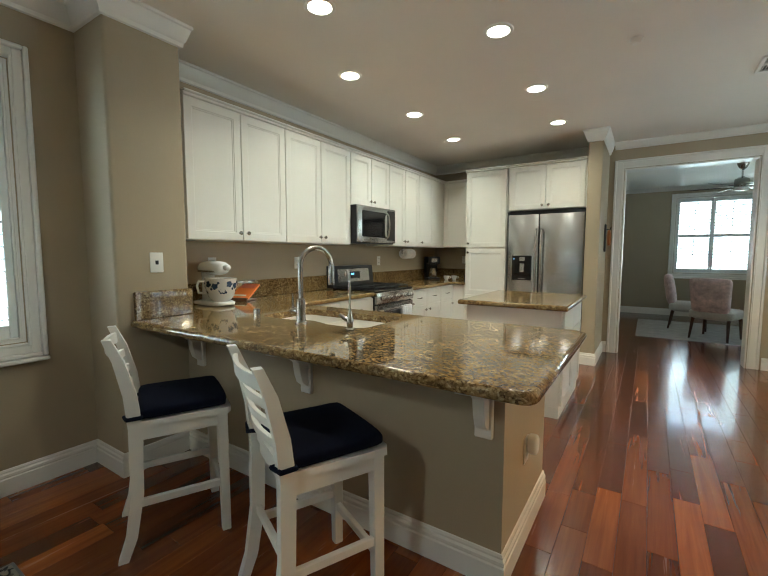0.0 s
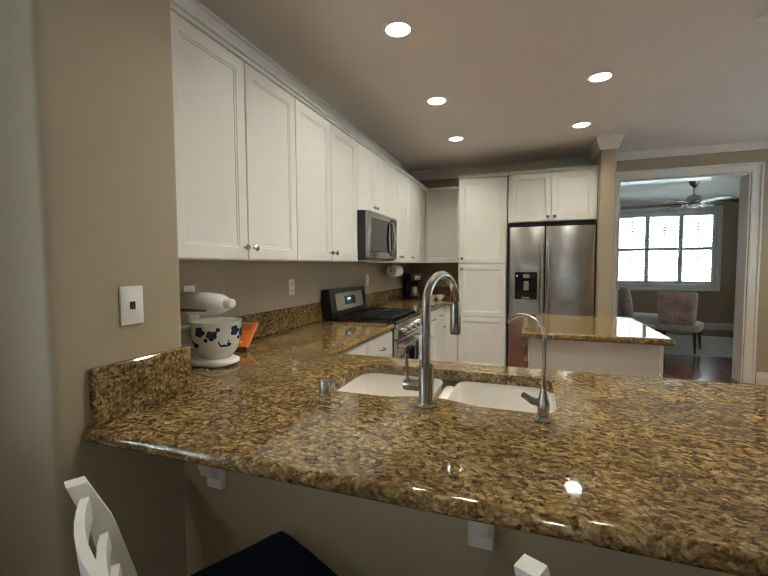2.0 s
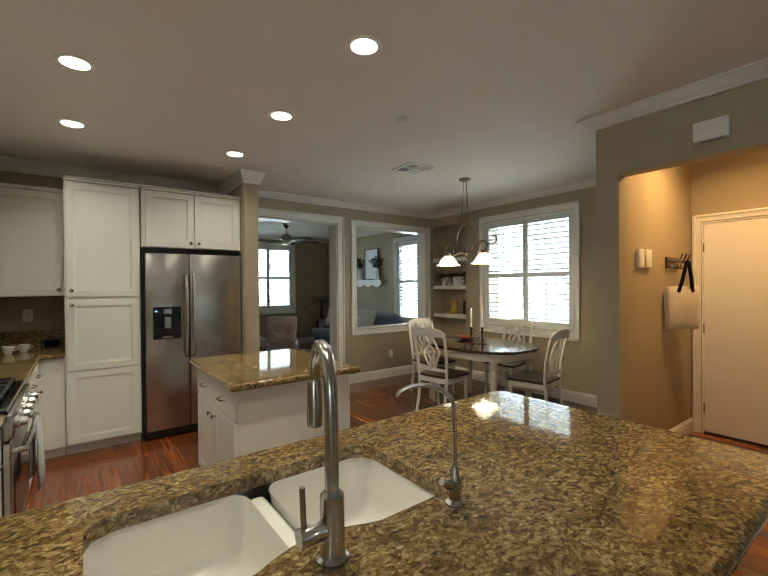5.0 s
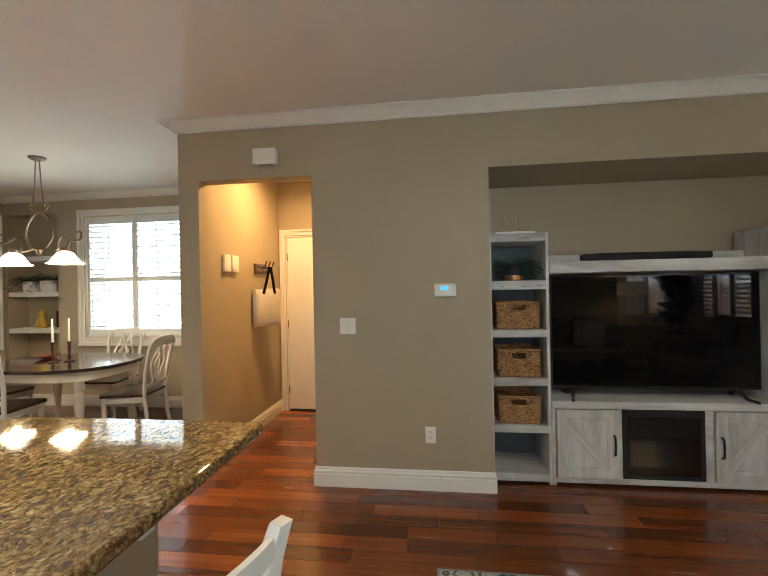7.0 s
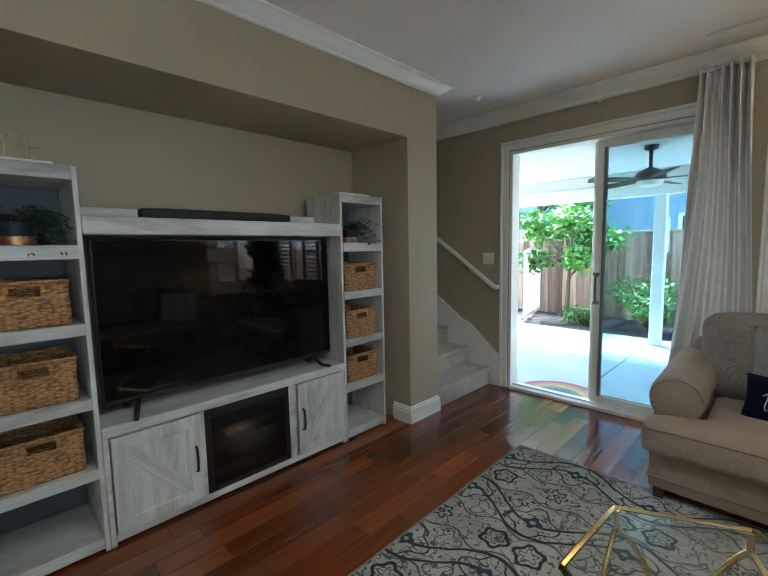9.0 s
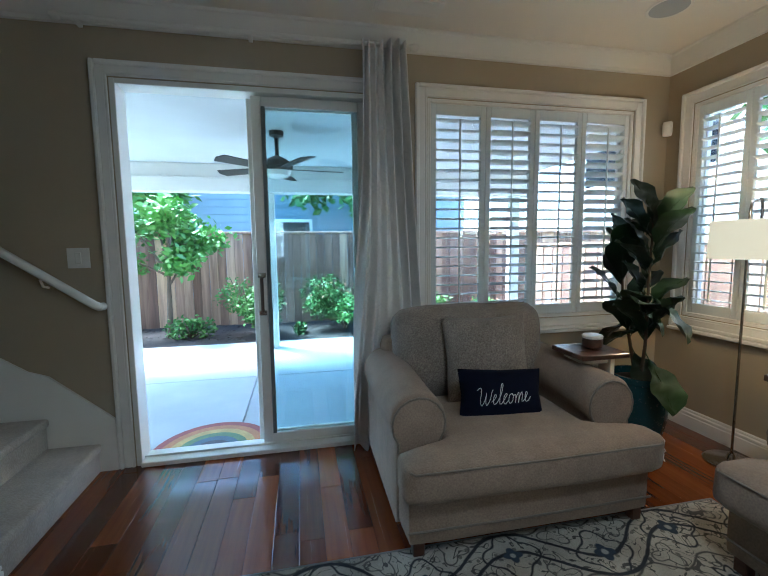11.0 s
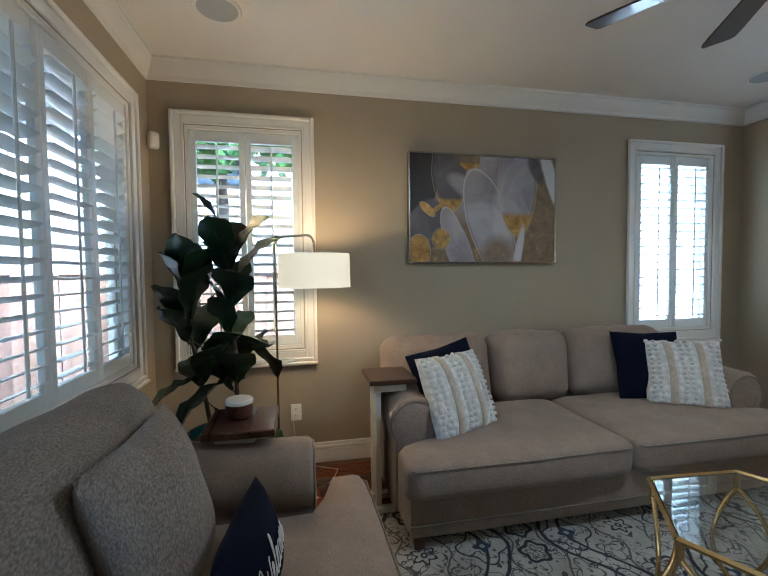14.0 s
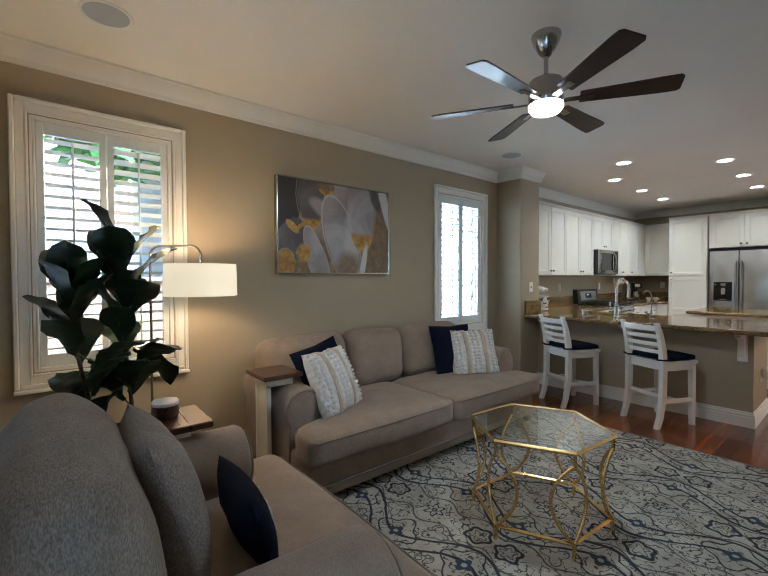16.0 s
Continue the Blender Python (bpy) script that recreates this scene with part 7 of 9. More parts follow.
tv = thing("television", pose(UX + 0.12, -0.246, 0.597, 0, 0, FE), "large black flat-screen television on the console", "television")
bm = bmesh.new()
box(bm, (0.0, 0.0, 0.06), (1.4, 0.03, 0.885), 0.006)
box(bm, (0.25, 0.03, 0.15), (1.15, 0.07, 0.6), 0.01)
part("housing", bm, M_BLACK, tv)
bm = bmesh.new()
box(bm, (0.012, -0.003, 0.082), (1.388, 0.0005, 0.873))
part("screen", bm, M_SCREEN, tv, "dark glossy screen", smooth=0)
for x, s in ((0.16, -1), (1.24, 1)):
    bm = bmesh.new()
    tube(bm, [(x, 0.015, 0.07), (x + s * 0.03, -0.06, 0.008), (x + s * 0.05, -0.13, 0.006)], 0.012, 6)
    tube(bm, [(x, 0.015, 0.07), (x + s * 0.03, 0.09, 0.008), (x + s * 0.04, 0.14, 0.006)], 0.012, 6)
    part("foot", bm, M_BLACK, tv)

# ---- sliding patio door ----
sd = thing("door_2", pose(SD[1], YS, 0, 0, 0, FS), "white sliding patio door standing half open with a bronze handle", "sliding door", kind="structure")
SW, SH = SD[1] - SD[0], SD[3]
bm = bmesh.new()
casing(bm, 0, SW, 0, SH, 0.088, False)
part("casing", bm, M_TRIM, sd)
bm = bmesh.new()
frame_boxes(bm, 0.03, SW - 0.03, 0.0, SH - 0.03, 0.03, -0.002, 0.14, False, 0.003)
box(bm, (0.03, -0.03, 0.0), (SW - 0.03, 0.14, 0.03), 0.004)
box(bm, (0.03, 0.04, 0.03), (SW - 0.03, 0.05, 0.042))
part("frame", bm, M_TRIM, sd)
for x0, x1, y in ((SW - 0.745, SW - 0.03, 0.03), (SW - 0.775, SW - 0.06, 0.085)):
    bm = bmesh.new()
    frame_boxes(bm, x0 + 0.06, x1 - 0.06, 0.11, SH - 0.1, 0.06, y, y + 0.035, True, 0.004)
    lf = part("leaf", bm, M_TRIM, sd)
    bm = bmesh.new()
    box(bm, (x0 + 0.058, y + 0.014, 0.108), (x1 - 0.058, y + 0.02, SH - 0.098))
    g = part("pane", bm, glass("door_glass", (0.74, 0.87, 0.9)), lf, smooth=0)
    g.visible_shadow = False
    if y < 0.05:
        bm = bmesh.new()
        xh = x0 + 0.03
        tube(bm, [(xh, y, 0.92), (xh, y - 0.035, 0.925), (xh, y - 0.04, 1.03), (xh, y - 0.035, 1.135), (xh, y, 1.14)], 0.011, 8)
        part("handle", bm, paint("bronze_handle", (0.08, 0.045, 0.03), 0.4), lf, "dark bronze pull handle")
        for zz in (0.9, 1.14):
            bm = bmesh.new()
            box(bm, (xh - 0.025, y - 0.02, zz), (xh + 0.025, y, zz + 0.03), 0.004)
            part("handle_mount", bm, M_CHROME, lf)
        bm = bmesh.new()
        box(bm, (x0 + 0.062, y - 0.004, 0.11), (x0 + 0.085, y + 0.03, SH - 0.1), 0.002)
        part("screen_stile", bm, paint("grey_green_aluminium", (0.16, 0.18, 0.17), 0.5), lf)

# ---- stairs ----
stc = thing("staircase", pose(0, 0, 0), "carpeted staircase with beige carpet and white skirt board", "stairs", kind="structure")
M_CARPET = fabric("beige_carpet", (0.42, 0.36, 0.29), 260, 0.18, 1.0, 0.9, 0.4)
for k in range(10):
    bm = bmesh.new()
    x = 1.525 + 0.26 * k
    box(bm, (x, YS + 0.022, 0.0), (x + 0.3, -2.60, 0.18 * (k + 1) - 0.03), 0.004)
    box(bm, (x - 0.022, YS + 0.022, 0.18 * (k + 1) - 0.05), (x + 0.29, -2.60, 0.18 * (k + 1)), 0.018, 3)
    part("step", bm, M_CARPET, stc, smooth=50)
bm = bmesh.new()
pts = [(1.428, 0.0), (1.428, 0.315), (1.76, 0.6), (1.86, 0.635), (4.3, 2.32), (4.4, 1.9), (4.4, 0.0)]
a = [bm.verts.new((x, YS, z)) for x, z in pts]
b = [bm.verts.new((x, YS + 0.02, z)) for x, z in pts]
bm.faces.new(a)
bm.faces.new(b[::-1])
for k in range(len(pts)):
    bm.faces.new((a[k], b[k], b[(k + 1) % len(pts)], a[(k + 1) % len(pts)]))
part("skirt_board", bm, M_TRIM, stc)
hr = thing("handrail", pose(0, YS + 0.07, 0), "white wooden handrail on the stair wall", "handrail")
bm = bmesh.new()
tube(bm, [(1.44, -0.045, 1.0), (1.445, -0.01, 1.002), (1.465, 0, 1.015), (1.9, 0, 1.325), (2.6, 0, 1.81), (3.8, 0, 2.64)], 0.024, 10)
part("rail", bm, M_TRIM, hr, smooth=50)
for x, z in ((1.72, 1.185), (2.6, 1.8)):
    bm = bmesh.new()
    tube(bm, [(x, -0.07, z - 0.07), (x, -0.02, z - 0.06), (x, 0, z - 0.02)], 0.007, 8)
    part("bracket", bm, M_TRIM, hr)

# ---- hallway ----
hd = thing("door_3", pose(3.22, 2.315, 0, 0, 0, FE), "closed plain white door at the end of the hall", "door", kind="structure")
bm = bmesh.new()
casing(bm, 0, 0.805, 0, 2.045, 0.07, False)
part("casing", bm, M_TRIM, hd)
bm = bmesh.new()
frame_boxes(bm, 0.012, 0.793, 0, 2.033, 0.012, -0.002, 0.12, False, 0)
part("jamb", bm, M_TRIM, hd)
bm = bmesh.new()
box(bm, (0.014, 0.012, 0.022), (0.791, 0.05, 2.03), 0.003)
lf = part("leaf", bm, M_TRIM, hd)
for z in (0.25, 1.02, 1.8):
    bm = bmesh.new()
    tube(bm, [(0.013, 0.004, z - 0.045), (0.013, 0.004, z + 0.045)], 0.007, 8)
    part("hinge", bm, M_CHROME, lf)
bm = bmesh.new()
box(bm, (0.014, 0.0, 0.001), (0.791, 0.05, 0.02))
part("threshold", bm, M_BLACK, hd)
hk = thing("coat_hook", pose(2.68, 2.40, 1.64), "dark wooden coat rack with bronze hooks on the hall wall", "coat rack")
bm = bmesh.new()
box(bm, (-0.14, -0.02, -0.05), (0.14, 0.0, 0.05), 0.003)
part("board", bm, M_DARKWOOD, hk)
for x in (-0.09, 0.0, 0.09):
    bm = bmesh.new()
    tube(bm, [(x, -0.02, 0.02), (x, -0.06, 0.0), (x, -0.1, 0.02), (x, -0.12, 0.075)], 0.007, 6)
    tube(bm, [(x, -0.02, -0.02), (x, -0.05, -0.05), (x, -0.075, -0.04), (x, -0.08, -0.015)], 0.006, 6)
    part("hook", bm, paint("oil_rubbed_bronze", (0.035, 0.02, 0.013), 0.4), hk)
tb = thing("tote_bag", pose(2.60, 2.29, 1.05, 0, 0, -28), "cream canvas tote bag with black straps hanging on the hook", "bag")
bm = bmesh.new()
rbox(bm, 0.31, 0.06, 0.38, 0.015, (0.0, 0.02, 0.0), 8, 0.016, 3.0)
part("bag", bm, fabric("cream_canvas", (0.62, 0.56, 0.46), 400, 0.1), tb, smooth=70)
bm = bmesh.new()
for dx in (-0.07, 0.07):
    tube(bm, [(dx, -0.035, 0.33), (dx * 0.6, -0.05, 0.45), (dx * 0.1, -0.055, 0.6)], 0.014, 6)
part("strap", bm, M_NAVY, tb, "black cloth straps", smooth=60)
for x, w in ((1.98, 0.1), (2.12, 0.12)):
    th = thing("alarm_keypad", pose(x, 2.40, 1.66), "white alarm keypad on the hall wall", "keypad")
    bm = bmesh.new()
    box(bm, (-w / 2, -0.03, -0.075), (w / 2, 0, 0.075), 0.006, 2)
    part("shell", bm, M_TRIM, th)
lamp("hall_lamp", 'AREA', (2.35, 1.9, H - 0.03), E_HALL, (1.0, 0.55, 0.2), 0.2, spread=165)
hl = thing("hall_light", pose(2.35, 1.9, H), "warm round recessed light in the hall ceiling", "ceiling light")
bm = bmesh.new()
lathe(bm, [(0.09, 0), (0.09, -0.006), (0.0, -0.007)], 24)
part("diffuser", bm, emit("hall_disc", (1.0, 0.62, 0.3), 3.0), hl)

# ---- dining nook ----
dt = thing("dining_table", pose(2.27, 4.25, 0), "oval dining table with a dark top and white turned legs", "dining table")
bm = bmesh.new()
prism(bm, [(0.52 * math.copysign(abs(math.cos(a)) ** 0.8, math.cos(a)), 0.68 * math.copysign(abs(math.sin(a)) ** 0.8, math.sin(a))) for a in np.linspace(0, 2 * math.pi, 48, False)], 0.72, 0.75)
part("tabletop", bm, wood("espresso_top", (0.02, 0.009, 0.006), (0.06, 0.026, 0.015), rough=0.15, axis='y', coat=0.6), dt, "dark polished wooden top")
bm = bmesh.new()
prism(bm, [(0.44 * math.copysign(abs(math.cos(a)) ** 0.6, math.cos(a)), 0.58 * math.copysign(abs(math.sin(a)) ** 0.6, math.sin(a))) for a in np.linspace(0, 2 * math.pi, 40, False)], 0.63, 0.72)
part("apron", bm, M_CREAM, dt)
for sx in (-1, 1):
    for sy in (-1, 1):
        bm = bmesh.new()
        lathe(bm, [(0.02, 0), (0.03, 0.03), (0.022, 0.07), (0.03, 0.1), (0.024, 0.2), (0.038, 0.36), (0.042, 0.42), (0.028, 0.45), (0.04, 0.48), (0.04, 0.52), (0.03, 0.53), (0.042, 0.55), (0.042, 0.63)], 14, (sx * 0.33, sy * 0.45, 0))
        part("leg", bm, M_CREAM, dt, smooth=50)


def dining_chair(m):
    th = thing("dining_chair", m, "white fiddle-back dining chair with a dark seat at the table", "chair", "dining chairs")
    bm = bmesh.new()
    prism(bm, [(-0.2, -0.2), (0.2, -0.2), (0.235, 0.2), (0.2, 0.225), (-0.2, 0.225), (-0.235, 0.2)], 0.43, 0.455)
    part("seat", bm, M_DARKWOOD, th, "dark stained seat")
    bm = bmesh.new()
    for a, b in (((-0.19, 0.17, 0.37), (0.19, 0.19, 0.43)), ((-0.19, -0.19, 0.37), (0.19, -0.17, 0.43)), ((-0.2, -0.18, 0.37), (-0.18, 0.18, 0.43)), ((0.18, -0.18, 0.37), (0.2, 0.18, 0.43))):
        box(bm, a, b, 0.002)
    part("apron", bm, M_WHITEWOOD, th)
    for sx in (-1, 1):
        bm = bmesh.new()
        tube(bm, [(sx * 0.2, 0.2, 0.0), (sx * 0.195, 0.185, 0.1), (sx * 0.19, 0.185, 0.25), (sx * 0.19, 0.19, 0.43)], 0.02, 8, [0.018, 0.013, 0.02, 0.026])
        part("leg", bm, M_WHITEWOOD, th, smooth=50)
        bm = bmesh.new()
        tube(bm, [(sx * 0.18, -0.26, 0.0), (sx * 0.18, -0.21, 0.2), (sx * 0.185, -0.19, 0.43), (sx * 0.2, -0.21, 0.65), (sx * 0.205, -0.26, 0.88), (sx * 0.19, -0.28, 0.94)], 0.018, 8)
        part("back_post", bm, M_WHITEWOOD, th, smooth=50)
    bm = bmesh.new()
    rows = []
    for k in range(13):
        u = k / 6 - 1
        rows.append([bm.verts.new((u * 0.225, -0.275 - 0.035 * (1 - u * u) + dy, z)) for dy, z in ((-0.01, 0.9 - 0.01 * u * u), (0.01, 0.9 - 0.01 * u * u), (0.008, 0.99 - 0.06 * u ** 4), (-0.012, 0.99 - 0.06 * u ** 4))])
    for r0, r1 in zip(rows, rows[1:]):
        for k in range(4):
            bm.faces.new((r0[k], r0[(k + 1) % 4], r1[(k + 1) % 4], r1[k]))
    bm.faces.new(rows[0])
    bm.faces.new(rows[-1][::-1])
    part("crest_rail", bm, M_WHITEWOOD, th, smooth=40)
    bm = bmesh.new()
    box(bm, (-0.19, -0.205, 0.5), (0.19, -0.185, 0.535), 0.003)
    part("lower_rail", bm, M_WHITEWOOD, th)
    for s in (-1, 1):
        for x0, xm, x1 in ((0.03, 0.12, 0.04), (0.06, -0.06, 0.09), (0.015, 0.04, -0.05)):
            bm = bmesh.new()
            tube(bm, [(s * x0, -0.195, 0.53), (s * (x0 + xm) / 2, -0.205, 0.62), (s * xm, -0.225, 0.72), (s * (xm + x1) / 2, -0.25, 0.82), (s * x1, -0.295, 0.92)], 0.011, 6)
            part("splat", bm, M_WHITEWOOD, th, smooth=50)
    return th


ch = dining_chair(pose(1.74, 4.36, 0, 0, 0, -80))
copy_thing(ch, pose(2.34, 3.56, 0, 0, 0, 8))
copy_thing(ch, pose(2.86, 4.3, 0, 0, 0, 92))
copy_thing(ch, pose(2.22, 5.02, 0, 0, 0, 176))
for x, y in ((2.17, 4.30), (2.25, 4.20)):
    cs = thing("candlestick", pose(x, y, 0.75), "white taper candle in a dark turned holder on the table", "candlestick", "candlesticks")
    bm = bmesh.new()
    lathe(bm, [(0.05, 0), (0.048, 0.008), (0.014, 0.02), (0.018, 0.06), (0.01, 0.09), (0.016, 0.13), (0.012, 0.17), (0.02, 0.19), (0.018, 0.2)], 14)
    part("holder", bm, M_DARKWOOD, cs)
    bm = bmesh.new()
    lathe(bm, [(0.011, 0.19), (0.009, 0.42), (0.002, 0.43)], 10)
    part("candle", bm, M_PORC, cs)

M_AGED = metal("aged_bronze", (0.3, 0.22, 0.15), 0.45)


def scroll(pts):
    """A smooth upright scroll in the plane x = 0."""
    return [(0, p[0], p[1]) for p in curve_through([p[1:] for p in pts])]


chd = thing("chandelier", pose(1.96, 4.2, H), "scrolled bronze chandelier with two lit bell shades on chains", "chandelier")
bm = bmesh.new()
lathe(bm, [(0.07, 0), (0.065, -0.015), (0.03, -0.03), (0.01, -0.035)], 20)
part("canopy", bm, M_AGED, chd)
for s in (-1, 1):
    bm = bmesh.new()
    tube(bm, [(0, s * 0.02, -0.03), (0, s * 0.035, -0.25), (0, s * 0.06, -0.45)], 0.005, 6)
    part("chain", bm, M_AGED, chd)
    bm = bmesh.new()
    tube(bm, scroll([(0, s * 0.06, -0.45), (0, s * 0.085, -0.43), (0, s * 0.09, -0.47), (0, s * 0.02, -0.52), (0, s * 0.0, -0.5)]), 0.009, 6)
    tube(bm, scroll([(0, s * 0.02, -0.5), (0, s * 0.11, -0.6), (0, s * 0.14, -0.72), (0, s * 0.08, -0.82), (0, 0, -0.85)]), 0.012, 8)
    tube(bm, scroll([(0, s * 0.06, -0.84), (0, s * 0.18, -0.86), (0, s * 0.2, -0.78), (0, s * 0.25, -0.73), (0, s * 0.31, -0.77), (0, s * 0.29, -0.84), (0, s * 0.25, -0.86)]), 0.01, 8)
    tube(bm, scroll([(0, s * 0.26, -0.74), (0, s * 0.36, -0.78), (0, s * 0.43, -0.76), (0, s * 0.43, -0.7), (0, s * 0.39, -0.7)]), 0.008, 8)
    part("scroll_arm", bm, M_AGED, chd, smooth=60)
    bm = bmesh.new()
    lathe(bm, [(0.03, -0.84), (0.035, -0.86), (0.03, -0.875)], 14, (0, s * 0.27, 0))
    part("shade_cap", bm, M_AGED, chd)
    m_bell = emit("lit_bell_glass", (1.0, 0.86, 0.66), 0.25) if s < 0 else m_bell
    bm = bmesh.new()
    lathe(bm, [(0.03, -0.87), (0.06, -0.885), (0.085, -0.92), (0.115, -0.965), (0.145, -0.985), (0.142, -0.988), (0.11, -0.97), (0.08, -0.925), (0.055, -0.89), (0.028, -0.875)], 28, (0, s * 0.27, 0), cap=False)
    part("bell_shade", bm, m_bell, chd, "lit frosted glass bell shade", smooth=60)
    bm = bmesh.new()
    lathe(bm, [(0.015, -0.88), (0.03, -0.92), (0.028, -0.95), (0.0, -0.965)], 14, (0, s * 0.27, 0))
    part("bulb", bm, emit("chandelier_bulb", (1.0, 0.8, 0.5), 4.0), chd)
    lamp("chandelier_lamp", 'POINT', (1.96, 4.2 + s * 0.27, H - 0.99), 0.8, (1.0, 0.75, 0.48), 0.04)
bm = bmesh.new()
lathe(bm, [(0.004, -0.83), (0.028, -0.85), (0.02, -0.88), (0.0, -0.9)], 14)
part("finial", bm, M_AGED, chd)

# niche shelves
for z in (0.95, 1.42, 1.88):
    sh_ = thing("niche_shelf", pose(XE + 0.005, 5.363, z), "white floating shelf in the dining niche", "shelf", "niche shelves")
    bm = bmesh.new()
    box(bm, (0, 0, -0.03), (0.262, 0.734, 0.03), 0.003)
    part("board", bm, M_TRIM, sh_)
potted_fern(pose(XE + 0.12, 5.62, 1.45), "bushy green plant on the white niche shelf", M_PORC, 1.9, 46, True, 21)
potted_fern(pose(XE + 0.12, 5.88, 1.45), "bushy green plant in a white dish on the niche shelf", M_PORC, 1.8, 46, True, 22)
bt = thing("figurine", pose(XE + 0.12, 5.74, 0.98), "yellow and brown figurine on the niche shelf", "ornament")
bm = bmesh.new()
lathe(bm, [(0.06, 0), (0.075, 0.03), (0.05, 0.1), (0.035, 0.16), (0.045, 0.19), (0.03, 0.23), (0.0, 0.24)], 18)
part("body", bm, paint("yellow_glaze", (0.55, 0.36, 0.03), 0.35), bt)
bt = thing("photo_frame", pose(XE + 0.14, 5.47, 0.98, 0, 0, -90), "small dark picture frame on the niche shelf", "picture frame")
bm = bmesh.new()
frame_boxes(bm, -0.05, 0.05, 0.02, 0.2, 0.018, -0.01, 0.01, True, 0.002)
part("frame", bm, M_DARKWOOD, bt)
bm = bmesh.new()
box(bm, (-0.05, -0.002, 0.02), (0.05, 0.006, 0.2))
part("picture", bm, paint("dark_print", (0.05, 0.045, 0.04), 0.5), bt)
bw_ = thing("fruit_bowl", pose(2.4, 4.6, 0.75), "shallow red bowl on the dining table", "bowl")
bm = bmesh.new()
lathe(bm, [(0.04, 0), (0.11, 0.03), (0.115, 0.034), (0.105, 0.034), (0.04, 0.01), (0.0, 0.008)], 20, cap=False)
part("dish", bm, paint("red_lacquer", (0.25, 0.04, 0.02), 0.3), bw_)

# ---- front room beyond the doorway ----
rg2 = thing("front_room_rug", pose(0, 0, 0), "pale grey patterned rug in the front room", "rug")
bm = bmesh.new()
box(bm, (0.3, 7.6, 0.001), (2.6, 9.6, 0.01), 0.003)
part("rug_body", bm, fabric("pale_rug", (0.42, 0.41, 0.39), 200, 0.3), rg2)
M_PINK = fabric("pink_floral_cloth", (0.62, 0.46, 0.43), 60, 0.35, 0.95, 0.4)
M_PALE = fabric("pale_cloth", (0.55, 0.52, 0.47), 300, 0.1)


def accent_chair(m, label):
    th = thing("accent_chair", m, label, "chair", "front room chairs")
    bm = bmesh.new()
    rbox(bm, 0.56, 0.56, 0.14, 0.05, (0, 0, 0.02), 7)
    bm.transform(Matrix.Translation((0, 0, 0.32)))
    part("seat", bm, M_PALE, th, smooth=70)
    bm = bmesh.new()
    rbox(bm, 0.54, 0.12, 0.52, 0.05, (0, 0.02, 0), 7)
    for v in bm.verts:
        v.co.x *= 0.85 + 0.25 * v.co.z
        v.co.y += -0.16 * v.co.z
    bm.transform(Matrix.Translation((0, -0.24, 0.42)))
    part("backrest", bm, M_PINK, th, "pink floral backrest", smooth=70)
    for sx in (-1, 1):
        for sy in (-1, 1):
            bm = bmesh.new()
            tube(bm, [(sx * 0.24, sy * 0.24 * (1.15 if sy < 0 else 1), 0), (sx * 0.22, sy * 0.22, 0.34)], 0.02, 8, [0.014, 0.025])
            part("leg", bm, M_DARKWOOD, th)
    return th


ac = accent_chair(pose(1.33, 8.0, 0, 0, 0, -25), "accent chair with a pink floral back and pale seat")
copy_thing(ac, pose(1.05, 8.85, 0, 0, 0, -95))
M_BLUE = fabric("blue_grey_upholstery", (0.16, 0.2, 0.26), 400, 0.1)
roll_sofa("front_room_sofa", pose(2.84, 9.85, 0, 0, 0, FE), 2.6, 0.82, 2, 2, "blue-grey sofa along the front room wall", "sofa", mat=M_BLUE)
for y, mt, lab in ((9.35, M_PINK, "pink"), (8.95, M_PALE, "pale grey"), (8.2, M_PINK, "pink"), (7.95, M_PALE, "pale grey")):
    throw_pillow("throw_pillow", pose(3.15, y, 0.74, -20, 0, -80), 0.44, 0.44, 0.14, mt, lab + " throw pillow on the blue-grey sofa", y)
ms = thing("mantel_shelf", pose(3.70, 9.02, 1.45, 0, 0, FE), "white scalloped wall shelf", "shelf")
bm = bmesh.new()
box(bm, (0, -0.13, 0.1), (0.98, 0, 0.14), 0.004)
part("board", bm, M_TRIM, ms)
bm = bmesh.new()
pts = [(0.0, 0.1)] + [(0.98 * k / 24, 0.02 - 0.07 * abs(math.sin(math.pi * 3 * k / 24)) + 0.03) for k in range(25)] + [(0.98, 0.1)]
a = [bm.verts.new((x, -0.12, z)) for x, z in pts]
b = [bm.verts.new((x, -0.1, z)) for x, z in pts]
bm.faces.new(a)
bm.faces.new(b[::-1])
for k in range(len(pts)):
    bm.faces.new((a[k], b[k], b[(k + 1) % len(pts)], a[(k + 1) % len(pts)]))
part("valance", bm, M_TRIM, ms)


